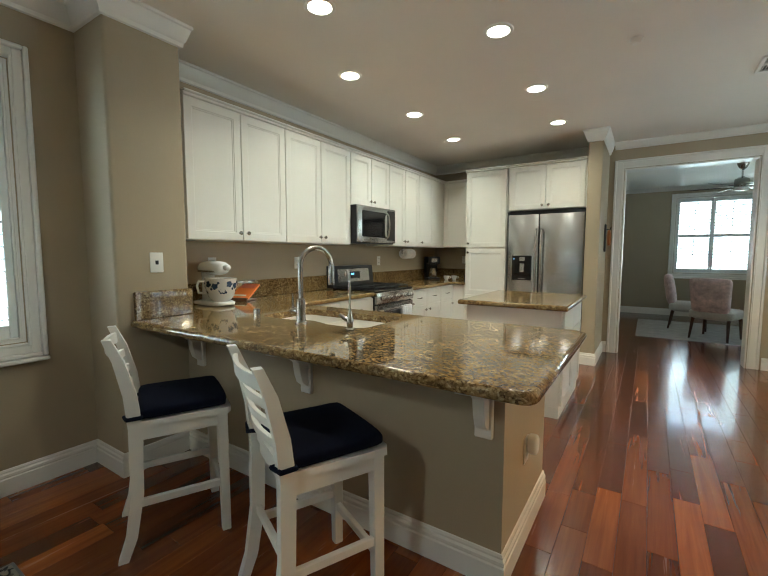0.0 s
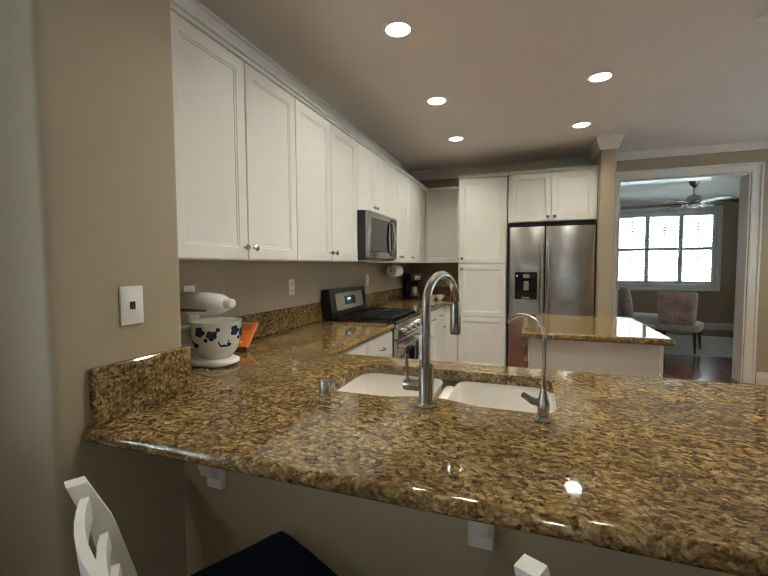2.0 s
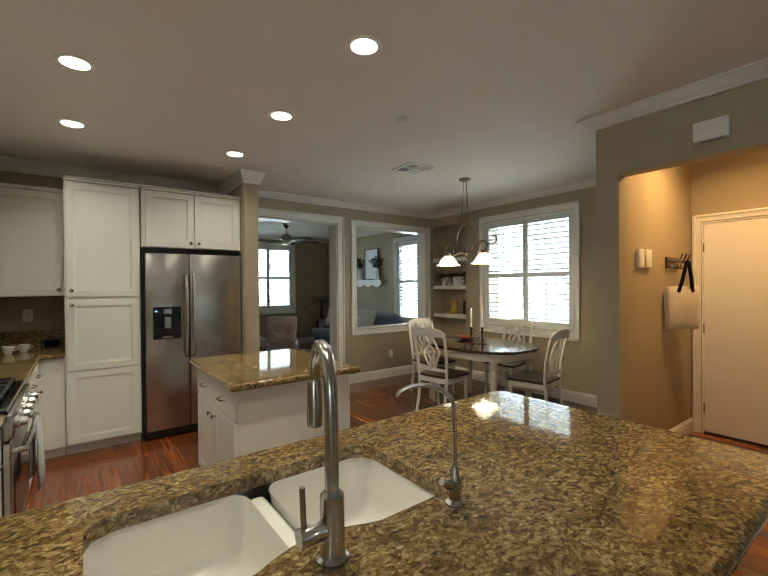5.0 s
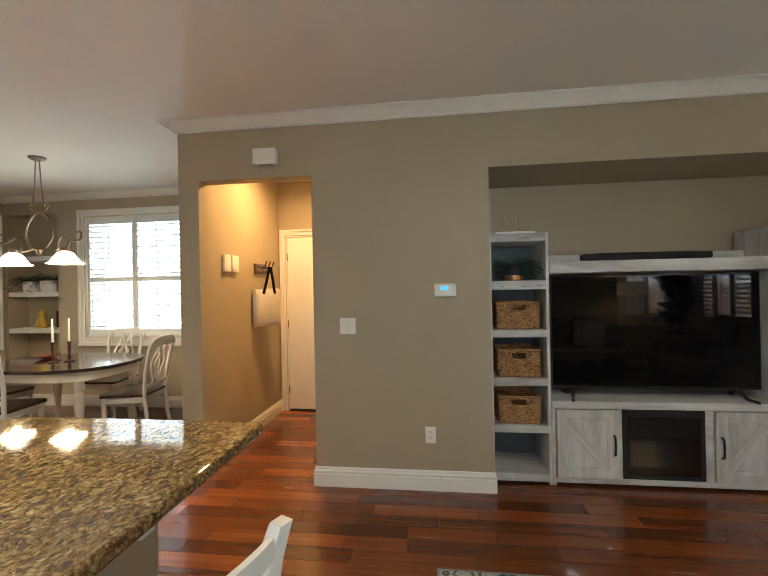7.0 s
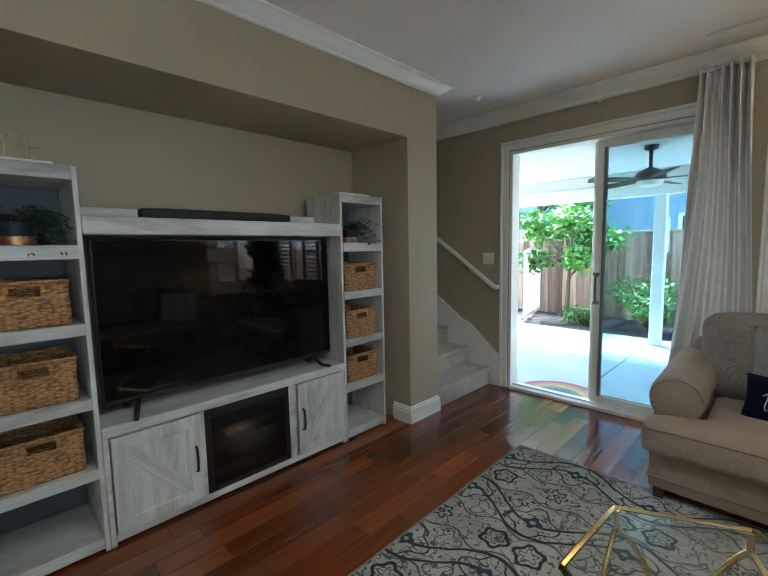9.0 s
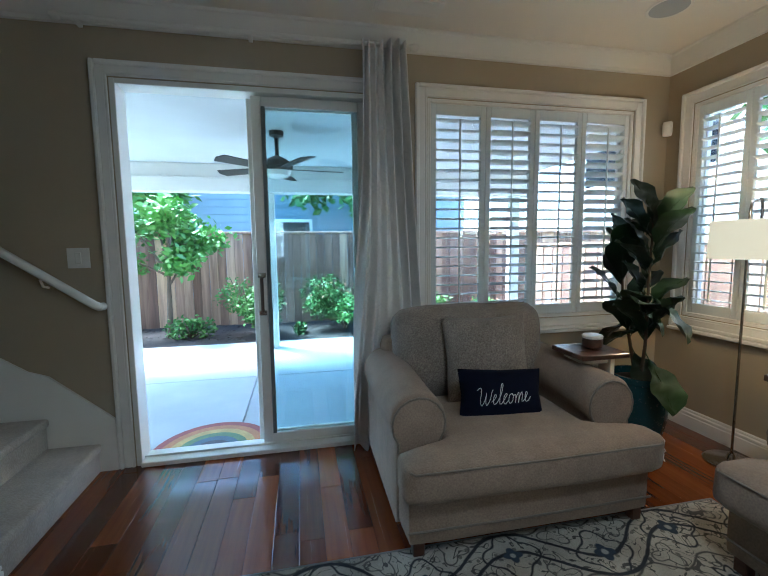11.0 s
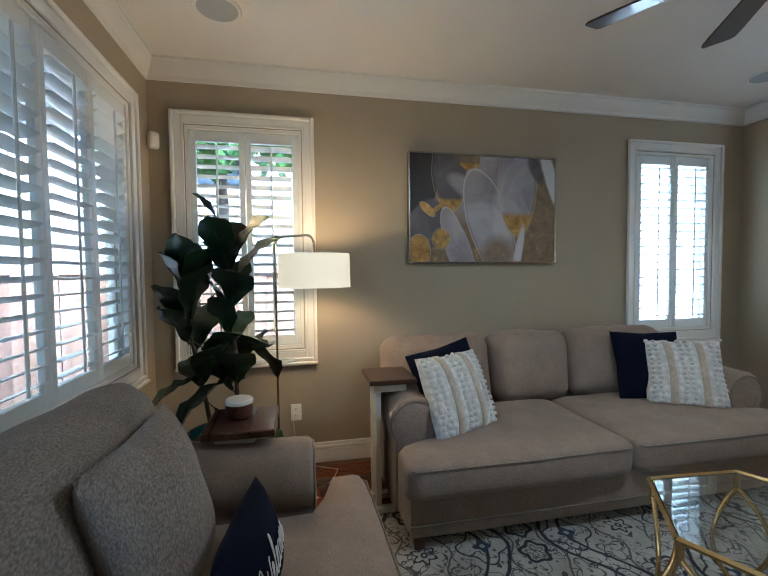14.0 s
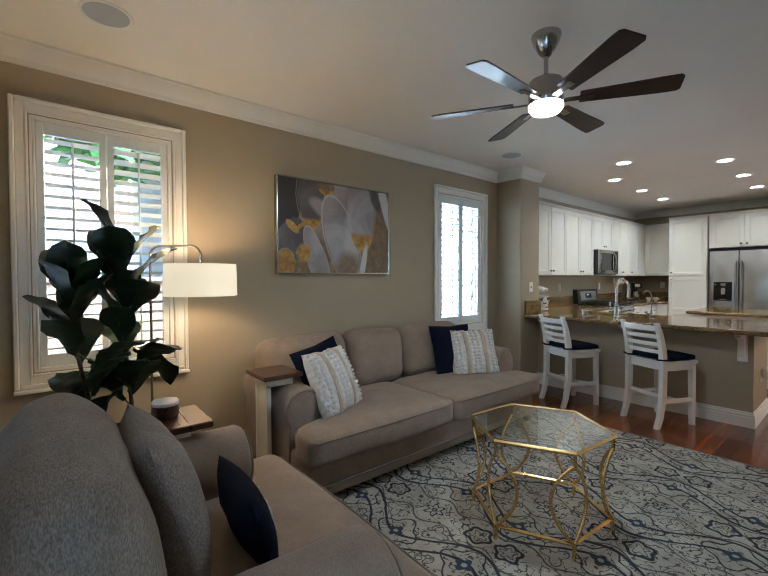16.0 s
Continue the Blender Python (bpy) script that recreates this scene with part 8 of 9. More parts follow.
def sprig_jug(m, label, seed):
    """A slim white jug with upright leafy sprigs."""
    th = thing("sprig_jug", m, label, "plant")
    bm = bmesh.new()
    lathe(bm, [(0.05, 0.0), (0.062, 0.04), (0.055, 0.12), (0.038, 0.19), (0.05, 0.23), (0.045, 0.23), (0.03, 0.19)], 18, cap=False)
    part("jug", bm, M_PORC, th, smooth=60)
    rnd = random.Random(seed)
    bm = bmesh.new()
    for k in range(90):
        az, tilt, far = rnd.uniform(0, 2 * math.pi), rnd.uniform(0.0, 0.75), rnd.uniform(0.05, 0.27)
        p = Vector((math.sin(tilt) * math.cos(az) * far * 0.75, math.sin(tilt) * math.sin(az) * far, 0.21 + math.cos(tilt) * far))
        turn = Matrix.Translation(p) @ Matrix.Rotation(az, 4, 'Z') @ Matrix.Rotation(tilt + rnd.uniform(-0.2, 0.6), 4, 'Y') @ Matrix.Rotation(rnd.uniform(-1.2, 1.2), 4, 'Z')
        vs = [bm.verts.new(turn @ Vector(q)) for q in ((0, 0, 0), (0.004, 0.018, 0.025), (0, 0.012, 0.055), (0, 0, 0.07), (0, -0.012, 0.055), (0.004, -0.018, 0.025))]
        bm.faces.new((vs[0], vs[1], vs[2], vs[3]))
        bm.faces.new((vs[0], vs[3], vs[4], vs[5]))
    part("leaves", bm, M_FERN, th, "green leafy sprigs", smooth=0)


for y in (8.9, 8.24):
    sprig_jug(pose(3.62, y, 1.59), "green sprigs in a slim white jug on the wall shelf", int(y * 10))
pf = thing("wall_print", pose(3.68, 8.76, 1.61, 0, 0, FE), "white print in a rounded black frame on the shelf", "picture")
bm = bmesh.new()
frame_boxes(bm, 0.02, 0.5, 0.0, 0.66, 0.018, -0.03, 0.0, True, 0.004)
part("frame", bm, M_BLACK, pf)
bm = bmesh.new()
box(bm, (0.02, -0.015, 0.0), (0.5, -0.002, 0.66))
part("print", bm, paint("white_print", (0.7, 0.72, 0.74), 0.4), pf)
fan2 = copy_thing(fan, pose(1.55, 8.3, H, 0, 0, 20))
for ob in fan2.children_recursive:
    if ob.name.startswith("lamp_bowl"):
        ob.data = ob.data.copy()
        ob.data.materials.clear()
        ob.data.materials.append(M_PORC)
fan2["label"] = "ceiling fan with dark blades in the front room"
potted_fern(pose(3.3, 10.2, 0.9), "tall dark rubber plant in the front room corner", M_BLACK, 2.6, 40, False, 77)
pt2 = thing("plant_stand", pose(3.3, 10.2, 0), "dark plant stand in the front room corner", "plant stand")
bm = bmesh.new()
lathe(bm, [(0.14, 0), (0.12, 0.3), (0.15, 0.32), (0.16, 0.6), (0.03, 0.62), (0.02, 1.1)], 18)
part("stand", bm, M_BLACK, pt2)


# ---- daylight in the window openings ----
DAY = (0.86, 0.95, 1.0)
lamp("daylight_window_2", 'AREA', (XW - 0.15, (W2[0] + W2[1]) / 2, (W2[2] + W2[3]) / 2), E_W2, DAY, 0.72, (XW + 1, (W2[0] + W2[1]) / 2, (W2[2] + W2[3]) / 2), None, 1.4)
lamp("daylight_window_4", 'AREA', (XE + 0.31, (DW[0] + DW[1]) / 2, (DW[2] + DW[3]) / 2), E_DW, DAY, 1.34, (XE - 1, (DW[0] + DW[1]) / 2, (DW[2] + DW[3]) / 2), None, 1.5)
lamp("daylight_window_5", 'AREA', (1.77, 10.75, 1.675), E_N5, DAY, 1.8, (1.77, 9, 1.675), None, 1.5)
lamp("daylight_window_6", 'AREA', (3.85, 7.235, 1.54), E_N6, DAY, 0.75, (2, 7.235, 1.54), None, 1.6)

# ---- outdoors ----
M_CONC = paint("pale_concrete", (0.4, 0.42, 0.44), 0.8, 60.0, 0.3, 0.1)
M_MULCH = paint("dark_bark_mulch", (0.035, 0.026, 0.022), 0.95, 40.0, 1.0, 0.6)
M_GROUND = paint("garden_ground", (0.12, 0.13, 0.07), 0.95, 6.0, 0.6, 0.4)
M_FENCE = wood("cedar_fence_board", (0.17, 0.1, 0.07), (0.45, 0.29, 0.2), (0.4, 0.4, 0.4), 0.8, 'z', 0.0, 'object', 0.4)
M_STUCCO = paint("white_stucco", (0.66, 0.66, 0.64), 0.85, 70.0, 0.5, 0.05)
M_SIDING = paint("blue_grey_siding", (0.2, 0.26, 0.31), 0.7, 40.0, 0.3, 0.06)
M_ROOF = paint("grey_roof_shingle", (0.22, 0.21, 0.2), 0.9, 30.0, 0.6, 0.3)
M_GREEN = paint("garden_foliage", (0.085, 0.19, 0.035), 0.6, 40.0, 0.2, 0.4)
M_GREEN2 = paint("lemon_tree_foliage", (0.085, 0.2, 0.03), 0.5, 40.0, 0.2, 0.45)
M_TRUNK = paint("tree_bark", (0.12, 0.085, 0.06), 0.9, 50.0, 0.8, 0.3)

bm = bmesh.new()
box(bm, (-250, -250, -0.5), (250, 250, -0.14))
tagged(new("ground", finish("ground", bm, M_GROUND, 0)), "garden ground reaching far away", "ground", "", "structure")
patio = thing("patio", pose(0, 0, 0), "pale concrete patio in large slabs with narrow joints", "patio", kind="structure")
bm = bmesh.new()
box(bm, (0.004, 0.004, -0.14), (1.596, 1.676, -0.05), 0.004)
me_slab = finish("slab", bm, M_CONC, 0)
for i in range(5):
    for j in range(2):
        shared("slab", me_slab, patio, pose(-4.0 + i * 1.6, -7.0 + j * 1.68, 0))
bm = bmesh.new()
box(bm, (-4.2, -9.3, -0.14), (4.4, -7.0, -0.06))
tagged(new("planting_bed", finish("planting_bed", bm, M_MULCH, 0)), "dark bark mulch planting bed along the fence", "planting bed", "", "structure")
# bark chips
bm = bmesh.new()
rng = random.Random(2)
for k in range(1500):
    x, y = rng.uniform(-4, 4), rng.uniform(-9.2, -7.02)
    a, s = rng.uniform(0, 6.28), rng.uniform(0.02, 0.05)
    c, q = math.cos(a) * s, math.sin(a) * s
    vs = [bm.verts.new((x + dx, y + dy, -0.058 + rng.uniform(0, 0.02))) for dx, dy in ((c, q), (-q * 0.4, c * 0.4), (-c, -q), (q * 0.4, -c * 0.4))]
    bm.faces.new(vs)
tagged(new("bark_chips", finish("bark_chips", bm, M_MULCH, 0)), "loose dark bark chips on the planting bed", "mulch", "", "stuff")


def fence(name, p, q, h, label, z0=-0.06):
    """A board fence between two plan points, each board a piece of its own."""
    p, q = Vector((*p, 0)), Vector((*q, 0))
    ln = (q - p).length
    ang = math.degrees(math.atan2(q.y - p.y, q.x - p.x))
    th = thing(name, pose(p.x, p.y, z0, 0, 0, ang), label, "fence")
    bm = bmesh.new()
    box(bm, (0, -0.012, 0), (0.142, 0.012, h - 0.03), 0.003)
    me = finish("board", bm, M_FENCE, 0)
    n = int(ln / 0.146)
    for k in range(n):
        shared("board", me, th, pose(k * 0.146, 0.012 * (k % 2), random.uniform(-0.012, 0.006)))
    for z in (0.2, h - 0.3):
        bm = bmesh.new()
        box(bm, (0, -0.055, z), (ln, -0.014, z + 0.09), 0.003)
        part("rail", bm, M_FENCE, th)
    bm = bmesh.new()
    box(bm, (0, -0.06, h - 0.03), (ln, 0.05, h + 0.01), 0.004)
    part("cap", bm, M_FENCE, th)
    return th


fence("fence", (-7.0, -8.6), (5.0, -8.6), 1.68, "weathered cedar board fence behind the planting bed")
fence("fence", (-4.3, 8.0), (-4.3, -8.6), 1.42, "cedar board fence beside the house")

# patio cover
cov = thing("patio_cover", pose(0, 0, 0), "white patio cover with a beam and square posts", "patio cover")
bm = bmesh.new()
box(bm, (-3.2, -6.75, 2.42), (4.2, YS - 0.141, 2.5))
part("roof", bm, paint("patio_cover_paint", (0.5, 0.52, 0.53), 0.8, 50.0, 0.2, 0.05), cov)
bm = bmesh.new()
box(bm, (-3.2, -6.72, 2.06), (4.2, -6.5, 2.24), 0.006)
box(bm, (-3.2, -6.66, 2.24), (4.2, -6.56, 2.42), 0.004)
part("beam", bm, M_STUCCO, cov)
for x in (0.7, -2.9, 4.0):
    bm = bmesh.new()
    box(bm, (x - 0.07, -6.68, -0.05), (x + 0.07, -6.54, 2.06), 0.008)
    part("post", bm, M_STUCCO, cov)
fan3 = thing("patio_fan", pose(0.5, -4.95, 2.42), "dark bronze patio ceiling fan with four blades", "ceiling fan")
M_BRZ = paint("dark_bronze_metal", (0.03, 0.026, 0.024), 0.45)
bm = bmesh.new()
lathe(bm, [(0.07, 0), (0.065, -0.04), (0.02, -0.06), (0.018, -0.22), (0.06, -0.24), (0.13, -0.28), (0.15, -0.33), (0.12, -0.36), (0.05, -0.37)], 24)
part("motor", bm, M_BRZ, fan3)
bm = bmesh.new()
lathe(bm, [(0.13, -0.365), (0.11, -0.41), (0.05, -0.435), (0.0, -0.44)], 24)
part("lamp_bowl", bm, M_PORC, fan3)
bm = bmesh.new()
prism(bm, [(0.1, -0.03), (0.25, -0.06), (0.62, -0.075), (0.65, 0.0), (0.62, 0.075), (0.25, 0.06), (0.1, 0.03)], -0.004, 0.004)
me_b = finish("blade", bm, M_BRZ, 20)
for k in range(5):
    shared("blade", me_b, fan3, pose(0, 0, -0.345, 0, 0, 44 + 72 * k) @ pose(0, 0, 0, 10))

# white gate at the side
gt = thing("side_gate", pose(2.95, -7.15, -0.06, 0, 0, -78), "white metal picket gate at the side of the patio", "gate")
for z in (0.08, 1.28):
    bm = bmesh.new()
    box(bm, (0, -0.015, z), (1.5, 0.015, z + 0.04), 0.003)
    part("rail", bm, M_TRIM, gt)
bm = bmesh.new()
box(bm, (0, -0.008, 0.05), (0.016, 0.008, 1.36))
me_p = finish("picket", bm, M_TRIM, 0)
for k in range(15):
    shared("picket", me_p, gt, pose(0.03 + k * 0.1, 0, 0))

# rainbow doormat
RB = [(0.22, 0.03, 0.02), (0.36, 0.13, 0.03), (0.42, 0.28, 0.07), (0.1, 0.16, 0.06), (0.05, 0.09, 0.13), (0.04, 0.04, 0.05)]
mt = thing("doormat", pose(0.95, -3.7, -0.05), "half-round rainbow doormat outside the sliding door", "doormat")
for k, c in enumerate(RB):
    r1, r0 = 0.4 - 0.055 * k, (0.4 - 0.055 * (k + 1) if k < 5 else 0.0)
    bm = bmesh.new()
    outer = [(r1 * math.cos(radians(a)), -r1 * math.sin(radians(a)) * 1.1) for a in range(0, 181, 10)]
    inner = [(r0 * math.cos(radians(a)), -r0 * math.sin(radians(a)) * 1.1) for a in range(180, -1, -10)] if r0 else []
    prism(bm, outer + inner, 0.001, 0.012)
    part("stripe", bm, fabric("mat_stripe", c, 200, 0.25), mt, smooth=0)


def leafy(bm, centre, rad, n, size, rg_, flat=1.0):
    """Small folded leaves scattered through an uneven blob."""
    for _ in range(n):
        d = Vector((rg_.gauss(0, 1), rg_.gauss(0, 1), rg_.gauss(0, 1))).normalized()
        r = rad * (0.45 + 0.6 * rg_.random()) * (0.75 + 0.4 * noise.noise(d * 2.2 + Vector(centre)))
        p = Vector(centre) + Vector((d.x * r, d.y * r, d.z * r * flat))
        a = Vector((rg_.gauss(0, 1), rg_.gauss(0, 1), rg_.gauss(0, 0.6))).normalized()
        b = a.cross(Vector((rg_.gauss(0, 1), rg_.gauss(0, 1), rg_.gauss(0, 1)))).normalized()
        s = size * rg_.uniform(0.6, 1.3)
        v = [bm.verts.new(p), bm.verts.new(p + a * s * 0.5 + b * s * 0.28), bm.verts.new(p + a * s), bm.verts.new(p + a * s * 0.5 - b * s * 0.28)]
        bm.faces.new(v)


def tree(name, m, h, spread, leaves, size, label, mat, seed, trunk_h=0.35):
    th = thing(name, m, label, "tree")
    rg_ = random.Random(seed)
    bm = bmesh.new()
    top = Vector((rg_.uniform(-0.1, 0.1), rg_.uniform(-0.1, 0.1), h * 0.9))
    fork = Vector((rg_.uniform(-0.05, 0.05), rg_.uniform(-0.05, 0.05), h * trunk_h))
    tube(bm, [(0, 0, 0), fork * 0.5, fork, fork.lerp(top, 0.5), top], 0.04, 9, [0.025 * h, 0.02 * h, 0.016 * h, 0.01 * h, 0.004 * h])
    tips = [top]
    for k in range(9):
        az = k * 2.4 + rg_.uniform(-0.3, 0.3)
        s = fork.lerp(top, rg_.uniform(0, 0.6))
        e = Vector((math.cos(az) * spread * rg_.uniform(0.5, 0.95), math.sin(az) * spread * rg_.uniform(0.5, 0.95), h * rg_.uniform(0.5, 0.95)))
        mid = s.lerp(e, 0.5) + Vector((0, 0, 0.06 * h))
        tube(bm, [s, mid, e], 0.01, 6, [0.009 * h, 0.006 * h, 0.003 * h])
        tips += [e, mid.lerp(e, 0.5)]
    part("trunk", bm, M_TRUNK, th, smooth=60)
    bm = bmesh.new()
    for p in tips:
        leafy(bm, p, spread * rg_.uniform(0.35, 0.55), leaves // len(tips), size, rg_, 0.8)
    tagged(part("crown", bm, mat, th, smooth=0), kind="stuff")
    return th


def shrub(m, r, h, n, label, seed, mat=None, flowers=True):
    th = thing("shrub", m, label, "shrub")
    rg_ = random.Random(seed)
    bm = bmesh.new()
    for k in range(14):
        az, rr = rg_.uniform(0, 6.28), rg_.uniform(0.1, 0.75) * r
        tube(bm, [(0, 0, 0), (rr * 0.5 * math.cos(az), rr * 0.5 * math.sin(az), h * 0.4), (rr * math.cos(az), rr * math.sin(az), h * rg_.uniform(0.6, 0.95))], 0.008, 5)
    part("stems", bm, M_TRUNK, th)
    bm = bmesh.new()
    for k in range(9):
        az, rr = rg_.uniform(0, 6.28), rg_.uniform(0, 0.6) * r
        leafy(bm, (rr * math.cos(az), rr * math.sin(az), h * rg_.uniform(0.3, 0.75)), r * 0.45, n // 9, 0.07, rg_, 0.9)
    tagged(part("foliage", bm, mat or M_GREEN, th, smooth=0), kind="stuff")
    if flowers:
        bm = bmesh.new()
        for k in range(4):
            az = rg_.uniform(0, 6.28)
            leafy(bm, (0.5 * r * math.cos(az), 0.5 * r * math.sin(az), h * 0.65), r * 0.5, 14, 0.035, rg_)
        tagged(part("flowers", bm, paint("coral_flower", (0.5, 0.12, 0.05), 0.6), th, "small coral flowers", smooth=0), kind="stuff")
    return th


tree("fruit_tree", pose(2.35, -7.7, -0.06), 2.15, 0.85, 3600, 0.12, "small leafy fruit tree by the fence", M_GREEN2, 4)
shrub(pose(1.0, -7.65, -0.06), 0.82, 1.0, 3200, "green flowering shrub in the planting bed", 5)
shrub(pose(-0.4, -7.65, -0.06), 0.78, 1.05, 3000, "green flowering shrub beside the patio", 6)
shrub(pose(2.0, -7.55, -0.06), 0.42, 0.3, 700, "low bright green ground cover under the tree", 7, M_GREEN2, False)
shrub(pose(-1.9, -7.8, -0.06), 0.5, 0.6, 1100, "low flowering shrub in the planting bed", 8)
shrub(pose(-3.0, -7.7, -0.06), 0.45, 0.5, 900, "green shrub in the planting bed", 9)
shrub(pose(0.35, -7.5, -0.06), 0.2, 0.18, 260, "small white flowering plant in the mulch", 10, None, False)


def house(name, m, w, d, h, mat, label, wins):
    """A neighbouring house; windows are (x, z, w, h) on the side that faces -y."""
    th = thing(name, m, label, "house")
    bm = bmesh.new()
    box(bm, (0, 0, 0), (w, d, h))
    part("wall", bm, mat, th, smooth=0)
    bm = bmesh.new()
    pts = [(-0.5, -0.5), (w + 0.5, -0.5), (w + 0.5, d + 0.5), (-0.5, d + 0.5)]
    lo = [bm.verts.new((x, y, h)) for x, y in pts]
    r0, r1 = bm.verts.new((w * 0.25, d / 2, h + 1.8)), bm.verts.new((w * 0.75, d / 2, h + 1.8))
    bm.faces.new(lo[::-1])
    bm.faces.new((lo[0], lo[1], r1, r0))
    bm.faces.new((lo[1], lo[2], r1))
    bm.faces.new((lo[2], lo[3], r0, r1))
    bm.faces.new((lo[3], lo[0], r0))
    part("roof", bm, M_ROOF, th, smooth=0)
    bm = bmesh.new()
    box(bm, (0, -0.02, 0), (w, 0.0, 0.205))
    me_s = finish("siding", bm, mat, 0)
    for k in range(int(h / 0.22)):
        shared("siding", me_s, th, pose(0, 0, k * 0.22))
    for x, z, ww, hh in wins:
        bm = bmesh.new()
        frame_boxes(bm, x, x + ww, z, z + hh, 0.09, -0.06, -0.02, True, 0)
        wn_ = part("window", bm, M_TRIM, th, smooth=0)
        bm = bmesh.new()
        box(bm, (x, -0.035, z), (x + ww, -0.022, z + hh))
        part("pane", bm, M_BGLASS, wn_, smooth=0)
    return th


house("house", pose(-2.0, -13.5, -0.1, 0, 0, 180) @ Matrix.Translation((-9.0, 0, 0)), 12.0, 8.0, 5.6, M_SIDING, "blue-grey neighbouring house behind the fence",
      [(1.5, 3.2, 1.4, 1.3), (4.6, 3.2, 1.4, 1.3), (8.2, 3.2, 1.6, 1.3), (5.5, 0.9, 1.5, 1.3)])
house("house", pose(-8.2, -13.0, -0.1, 0, 0, 90), 11.0, 7.0, 5.4, M_STUCCO, "white neighbouring house beside the fence",
      [(1.2, 3.1, 1.4, 1.2), (4.0, 3.1, 1.2, 1.2), (8.0, 3.1, 1.4, 1.2)])
tree("tree", pose(-5.4, -3.6, -0.1), 5.2, 1.5, 3600, 0.3, "tall green tree beyond the side fence", M_GREEN, 31, 0.45)
tree("tree", pose(4.6, -11.5, -0.1), 5.5, 2.0, 4200, 0.3, "tall tree behind the back fence", M_GREEN, 32, 0.4)
tree("tree", pose(-1.2, -11.6, -0.1), 5.0, 1.5, 2400, 0.28, "tree behind the back fence", M_GREEN, 33, 0.5)

house("house", pose(8.2, 9.5, -0.1, 0, 0, -90), 12.0, 8.0, 5.4, paint("pale_blue_siding", (0.5, 0.56, 0.6), 0.7, 40.0, 0.3, 0.05), "pale blue neighbouring house beside the dining room",
      [(1.5, 0.9, 1.5, 1.3), (5.2, 0.9, 1.4, 1.4), (8.6, 0.9, 1.2, 1.3), (3.0, 3.3, 1.4, 1.2)])
house("house", pose(-4.0, 22.0, -0.1), 13.0, 8.0, 5.4, M_STUCCO, "white house across the street",
      [(1.5, 0.9, 1.6, 1.3), (5.5, 0.9, 1.6, 1.3), (9.0, 3.2, 1.6, 1.3)])
shrub(pose(5.2, 4.6, -0.14), 0.6, 1.1, 1300, "green shrub beside the dining room window", 40, None, False)
tree("tree", pose(3.2, 15.0, -0.14), 4.6, 1.6, 2600, 0.25, "green street tree in front of the house", M_GREEN, 41, 0.45)
house("house", pose(-8.4, -1.0, -0.1, 0, 0, 90), 11.0, 7.0, 5.4, M_STUCCO, "white neighbouring house behind the side fence",
      [(1.2, 3.1, 1.4, 1.2), (4.0, 3.1, 1.2, 1.2), (8.0, 3.1, 1.4, 1.2)])


# ---- small things on the kitchen counters ----
M_ENAMEL = paint("white_enamel", (0.78, 0.77, 0.75), 0.18, 60.0, 0.0, 0.02)
M_INDIGO = paint("dark_blue_flower_glaze", (0.015, 0.035, 0.075), 0.25, 60.0, 0.0, 0.3)

mx = thing("stand_mixer", pose(-2.415, 1.99, CZ1, 0, 0, -92), "white stand mixer with a dark blue floral bowl on the counter", "mixer")
bm = bmesh.new()
rbox(bm, 0.19, 0.31, 0.035, 0.016, (0, 0.02, 0.004), 8)
for v in bm.verts:
    v.co.x *= 1 - 0.3 * max(0.0, v.co.y / 0.155) ** 2
bm.transform(Matrix.Translation((0, 0.095, 0)))
part("base", bm, M_ENAMEL, mx, smooth=60)
bm = bmesh.new()
prev = None
for z, y0, y1, hw in ((0.02, -0.03, 0.07, 0.06), (0.1, -0.03, 0.045, 0.05), (0.18, -0.035, 0.04, 0.046), (0.24, -0.04, 0.06, 0.05)):
    ring = [bm.verts.new((hw * math.cos(a), (y0 + y1) / 2 + (y1 - y0) / 2 * math.sin(a), z)) for a in np.linspace(0, 2 * math.pi, 16, False)]
    if prev:
        for k in range(16):
            bm.faces.new((prev[k], prev[(k + 1) % 16], ring[(k + 1) % 16], ring[k]))
    else:
        bm.faces.new(ring[::-1])
    prev = ring
bm.faces.new(prev)
part("column", bm, M_ENAMEL, mx, smooth=60)
bm = bmesh.new()
lathe(bm, [(0.012, -0.075), (0.05, -0.06), (0.066, -0.02), (0.07, 0.06), (0.068, 0.14), (0.06, 0.2), (0.045, 0.225), (0.03, 0.232)], 24, (0, 0.0, 0.0), 'y')
bm.transform(Matrix.Translation((0, 0, 0.28)) @ Matrix.Diagonal((0.95, 1, 0.78, 1)))
head = part("head", bm, M_ENAMEL, mx, smooth=60)
bm = bmesh.new()
lathe(bm, [(0.022, 0.228), (0.019, 0.25), (0.022, 0.266), (0.018, 0.272), (0.0, 0.274)], 18, (0, 0.0, 0.285), 'y')
part("hub", bm, M_ENAMEL, head, "white attachment knob", smooth=60)
bm = bmesh.new()
box(bm, (-0.067, -0.03, 0.248), (0.067, 0.17, 0.262), 0.004)
part("trim_band", bm, M_CHROME, head, "chrome trim band")
bm = bmesh.new()
lathe(bm, [(0.05, 0.03), (0.06, 0.034), (0.09, 0.07), (0.108, 0.13), (0.112, 0.2), (0.115, 0.205), (0.109, 0.205), (0.105, 0.13), (0.085, 0.075), (0.0, 0.05)], 32, (0, 0.17, 0), cap=False)
bowl = part("bowl", bm, M_PORC, mx, "white glazed bowl with dark blue flowers", smooth=60)
rg_ = random.Random(4)
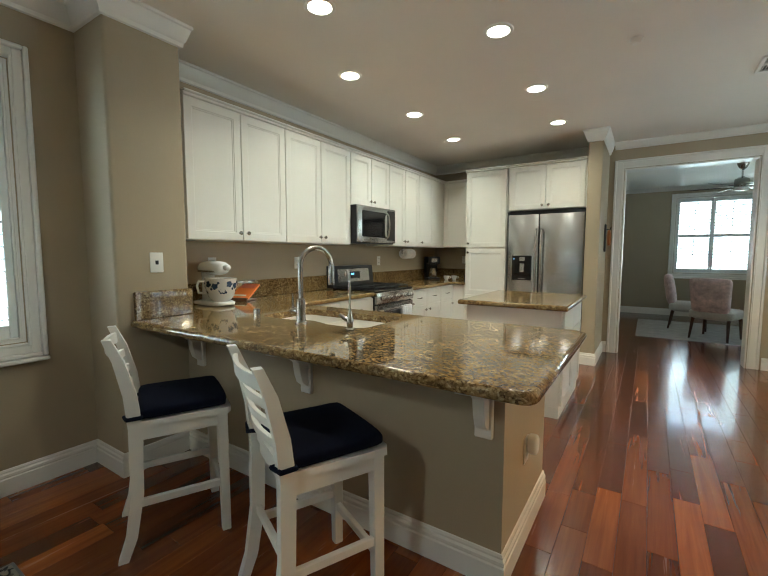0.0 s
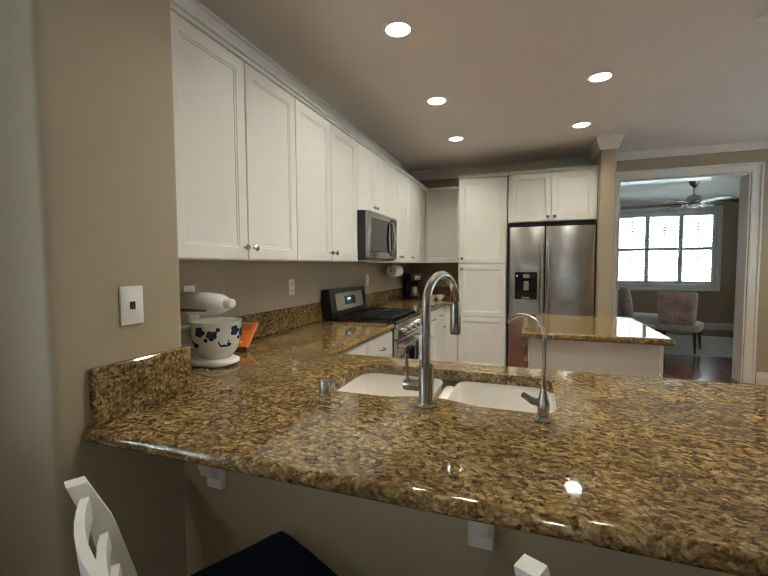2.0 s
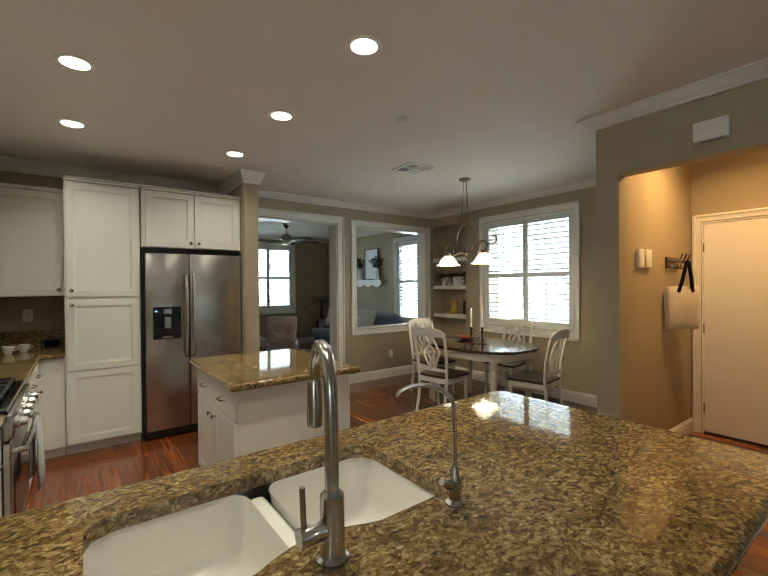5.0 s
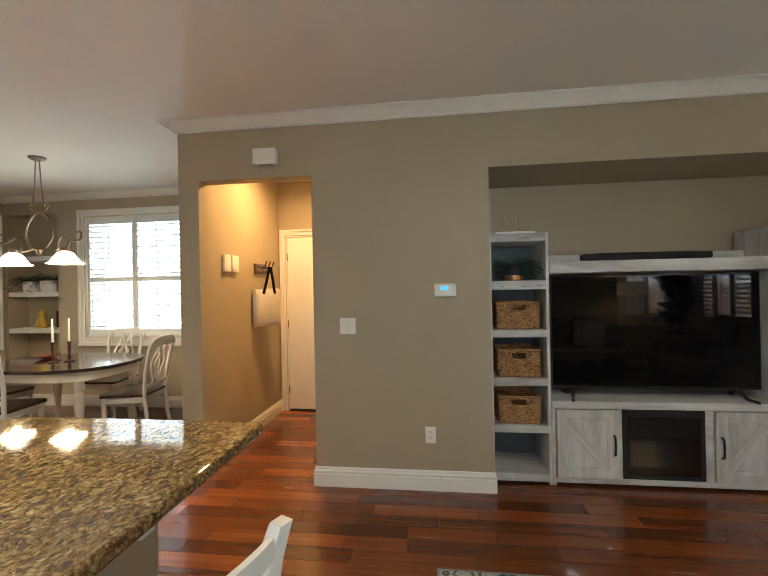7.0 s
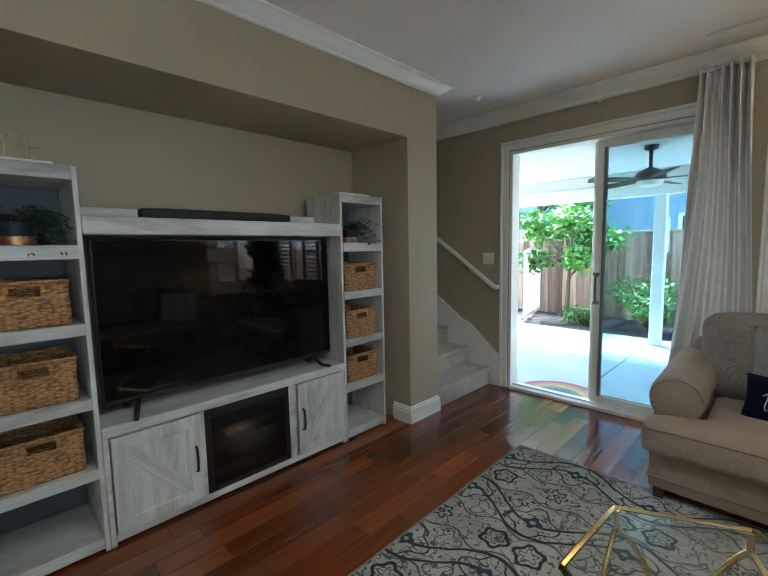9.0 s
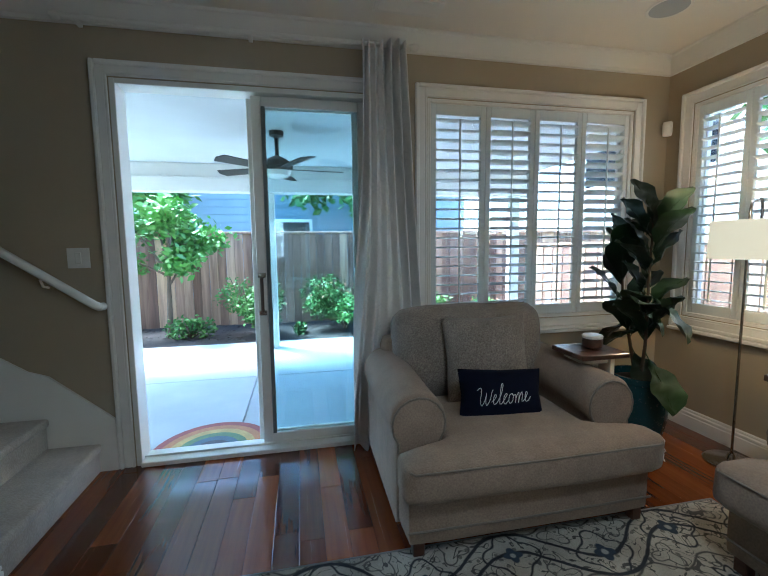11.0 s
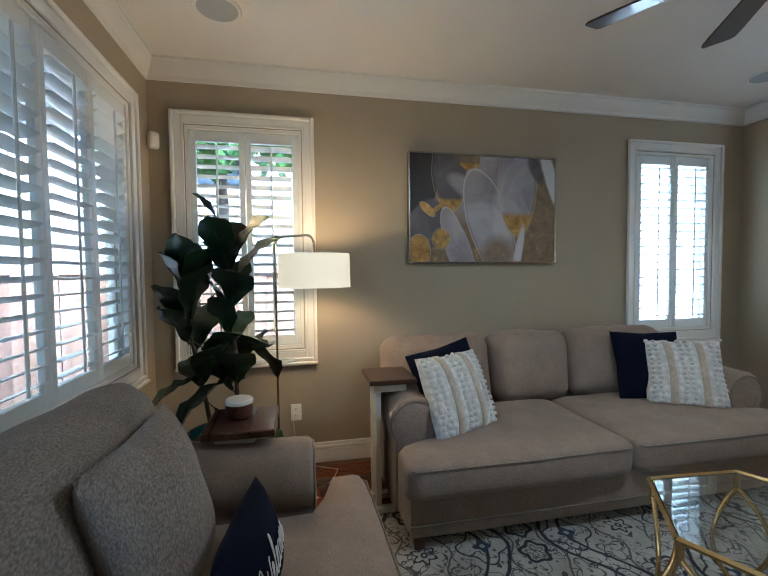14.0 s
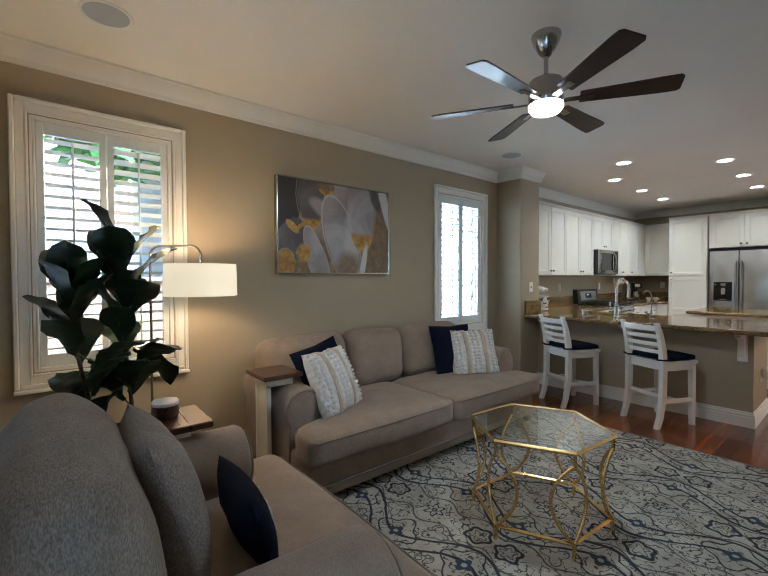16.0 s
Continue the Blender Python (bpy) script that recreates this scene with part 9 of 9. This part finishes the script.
for k in range(26):
    az = radians(-170 + k * 13.6)
    z = (0.105, 0.165, 0.13, 0.15, 0.175, 0.115)[k % 6]
    r = 0.1005 + 0.07 * (z - 0.1) + (0.006 if z > 0.12 else 0.0)
    bm = bmesh.new()
    n = 20
    vs = []
    for j in range(n):
        a = 2 * math.pi * j / n
        rr = (0.027 if k % 2 else 0.011) * (0.82 + 0.13 * math.cos(a * 5 + k) + 0.08 * math.cos(a * 3 + 2 * k))
        th_ = az + rr * math.cos(a) / r
        zz = z + rr * math.sin(a)
        r2 = r + 0.28 * (zz - z) * (1 if zz < 0.13 else 0.2)
        vs.append(bm.verts.new(((r2 + 0.0025) * math.cos(th_), 0.17 + (r2 + 0.0025) * math.sin(th_), zz)))
    bm.faces.new(vs)
    ob = part("flower", bm, M_INDIGO, bowl, "dark blue flower", smooth=0)
    ob.modifiers.new("thick", 'SOLIDIFY').thickness = 0.002
bm = bmesh.new()
tube(bm, [(0.108, 0, 0.18), (0.15, 0, 0.185), (0.165, 0, 0.15), (0.155, 0, 0.1), (0.1, 0, 0.09)], 0.01, 8)
bm.transform(Matrix.Translation((0, 0.17, 0)) @ Matrix.Rotation(radians(-38), 4, 'Z'))
part("bowl_handle", bm, M_PORC, bowl, smooth=60)

bk = thing("cookbook", pose(-2.4, 2.24, CZ1, 0, 0, 18), "orange cookbook leaning on a stand on the counter", "book")
bm = bmesh.new()
box(bm, (-0.1, 0.0, 0.0), (0.1, 0.018, 0.21), 0.003)
part("cover", bm, paint("orange_book_cover", (0.75, 0.2, 0.035), 0.4, 80, 0.05, 0.1), bk, m=pose(0, 0, 0.02, -58))
bm = bmesh.new()
box(bm, (-0.08, -0.002, 0.14), (0.08, -0.0005, 0.19))
part("picture", bm, paint("pink_cover_picture", (0.6, 0.16, 0.1), 0.4, 40, 0.0, 0.4), bk, m=pose(0, 0, 0.02, -58))
bm = bmesh.new()
box(bm, (-0.06, -0.0022, 0.03), (0.06, -0.0005, 0.05))
part("title_bar", bm, M_PORC, bk, m=pose(0, 0, 0.02, -58))
bm = bmesh.new()
box(bm, (-0.11, -0.03, 0.0), (0.11, 0.11, 0.014), 0.004)
box(bm, (-0.11, -0.035, 0.0), (0.11, -0.025, 0.03), 0.003)
part("stand", bm, M_REDWOOD, bk, "wooden book stand")

cm = thing("coffee_maker", pose(-2.36, 5.74, CZ1, 0, 0, 42), "black drip coffee maker in the counter corner", "coffee maker")
bm = bmesh.new()
box(bm, (-0.09, -0.13, 0.0), (0.09, 0.13, 0.03), 0.008, 2)
box(bm, (-0.09, 0.02, 0.03), (0.09, 0.13, 0.25), 0.008, 2)
box(bm, (-0.09, -0.13, 0.235), (0.09, 0.13, 0.345), 0.012, 2)
part("body", bm, M_BLACK, cm)
bm = bmesh.new()
lathe(bm, [(0.055, 0.03), (0.066, 0.05), (0.066, 0.1), (0.045, 0.16), (0.048, 0.175)], 20, (0, -0.055, 0))
part("carafe", bm, M_STEEL, cm, "steel carafe")
bm = bmesh.new()
box(bm, (-0.045, -0.134, 0.26), (0.045, -0.129, 0.32), 0.003)
part("control_panel", bm, M_STEEL, cm)
for x, y in ((-2.09, 5.68), (-2.0, 5.76)):
    cp = thing("cup", pose(x, y, CZ1, 0, 0, 200), "white porcelain cup on the counter", "cup", "cups by the coffee maker")
    bm = bmesh.new()
    lathe(bm, [(0.022, 0), (0.024, 0.006), (0.04, 0.035), (0.043, 0.065), (0.04, 0.065), (0.036, 0.035), (0.0, 0.01)], 20, cap=False)
    part("bowl", bm, M_PORC, cp, smooth=60)
    bm = bmesh.new()
    tube(bm, [(-0.04, 0, 0.052), (-0.06, 0, 0.052), (-0.064, 0, 0.035), (-0.038, 0, 0.025)], 0.005, 6)
    part("handle", bm, M_PORC, cp, smooth=60)
sp = thing("smart_display", pose(-1.83, 5.9, CZ1, 0, 0, 20), "small dark grey display on the counter", "display")
bm = bmesh.new()
prism(bm, [(-0.06, -0.05), (0.06, -0.05), (0.05, 0.05), (-0.05, 0.05)], 0.0, 0.085)
part("shell", bm, M_BLACK, sp)
bm = bmesh.new()
box(bm, (-0.05, -0.053, 0.015), (0.05, -0.0495, 0.075), 0.002)
part("screen", bm, M_BGLASS, sp)

pr = thing("paper_towel_holder", pose(-2.37, 5.0, 1.29), "paper towel roll mounted under the wall cabinet", "paper towel")
bm = bmesh.new()
lathe(bm, [(0.02, -0.13), (0.062, -0.13), (0.064, -0.125), (0.064, 0.125), (0.062, 0.13), (0.02, 0.13)], 24, (0, 0, 0), 'y')
part("roll", bm, fabric("paper_towel", (0.8, 0.79, 0.77), 200, 0.03), pr, smooth=40)
bm = bmesh.new()
tube(bm, [(0, -0.15, 0.095), (0, -0.15, 0.0), (0, 0.15, 0.0), (0, 0.15, 0.095)], 0.006, 8)
part("bracket", bm, M_CHROME, pr)

wo = thing("wall_ornament", pose(-0.055, 5.9, 1.32, 0, 0, 90), "dark metal wall ornament with an orange cloth", "ornament")
bm = bmesh.new()
box(bm, (-0.05, -0.02, 0.0), (0.05, 0.0, 0.34), 0.006)
part("plaque", bm, M_IRON, wo)
bm = bmesh.new()
tube(bm, [(0, -0.02, 0.28), (0, -0.06, 0.27), (0, -0.07, 0.31)], 0.006, 6)
part("hook", bm, M_IRON, wo)
bm = bmesh.new()
rbox(bm, 0.09, 0.03, 0.2, 0.012, (0, 0.01, 0), 5, 0.008, 2.0)
bm.transform(Matrix.Translation((0, -0.05, 0.07)))
part("cloth", bm, fabric("rust_cloth", (0.42, 0.17, 0.06), 300, 0.2), wo, smooth=60)

nl = thing("plug_in_freshener", pose(0.0, 1.93, 0.44, 0, 0, FW), "white plug-in freshener on the bar's end outlet", "air freshener")
bm = bmesh.new()
rbox(bm, 0.05, 0.045, 0.085, 0.014, (0, 0.004, 0), 5)
bm.transform(Matrix.Translation((0, -0.033, -0.03)))
part("shell", bm, M_PORC, nl, smooth=60)

pl = thing("path_light", pose(0.75, -7.25, -0.06), "small black garden path light in the mulch", "garden light")
bm = bmesh.new()
lathe(bm, [(0.008, 0.0), (0.008, 0.3), (0.02, 0.31), (0.045, 0.34), (0.06, 0.36), (0.02, 0.385), (0.0, 0.39)], 16)
part("lamp", bm, M_BLACK, pl)


# ---- hardwood planks ----
PLANKS = []
bm_far = bmesh.new()
rows_x = np.arange(XW - 0.115, 5.2, 0.115)
near = []
rng = random.Random(5)
for x0 in rows_x:
    y = YS - 0.01 - rng.random() * 0.8
    while y < 10.6:
        ln = rng.choice((0.35, 0.5, 0.65, 0.8, 0.95, 1.1, 1.3))
        y1 = min(y + ln, 10.6)
        ya = max(y, YS)
        inside = (ya < YN + 0.1 and x0 < XE) or (ya >= YN - 0.2 and -1.75 < x0 < 3.65)
        if y1 - ya > 0.05 and inside:
            cx, cy = x0 + 0.0575, (ya + y1) / 2
            close = (-0.2 < cx < 1.62 and -3.5 < cy < 3.6) and not (-1.6 < cx < 0.62 and -2.4 < cy < 0.55)
            near.append((x0, ya, y1)) if close else PLANKS.append((x0, ya, y1))
        y = y1
near_keep = near[:300]
PLANKS += near[300:]


def plank_into(bm, x0, y0, y1, z=0.0, w=0.115, g=0.0007, c=0.0016):
    lo = [(x0 + g, y0 + g), (x0 + w - g, y0 + g), (x0 + w - g, y1 - g), (x0 + g, y1 - g)]
    hi = [(x0 + g + c, y0 + g + c), (x0 + w - g - c, y0 + g + c), (x0 + w - g - c, y1 - g - c), (x0 + g + c, y1 - g - c)]
    a = [bm.verts.new((x, y, z - 0.012)) for x, y in lo]
    b = [bm.verts.new((x, y, z - c * 0.6)) for x, y in lo]
    t = [bm.verts.new((x, y, z)) for x, y in hi]
    for r0, r1 in ((a, b), (b, t)):
        for k in range(4):
            bm.faces.new((r0[k], r0[(k + 1) % 4], r1[(k + 1) % 4], r1[k]))
    bm.faces.new(t)


floor_ob = bpy.data.objects["floor"]
made = {}
for x0, y0, y1 in near_keep:
    key = round(y1 - y0, 3)
    if key not in made:
        bm = bmesh.new()
        plank_into(bm, 0, 0, y1 - y0)
        made[key] = finish("plank", bm, M_PLANK, 0)
    shared("plank", made[key], floor_ob, pose(x0, y0, 0))
bm = bmesh.new()
for x0, y0, y1 in PLANKS:
    plank_into(bm, x0, y0, y1)
ob = new("planks", finish("planks", bm, M_PLANK2, 0))
ob.parent = floor_ob
tagged(ob, "glossy reddish brown hardwood planks", "", "", "stuff")
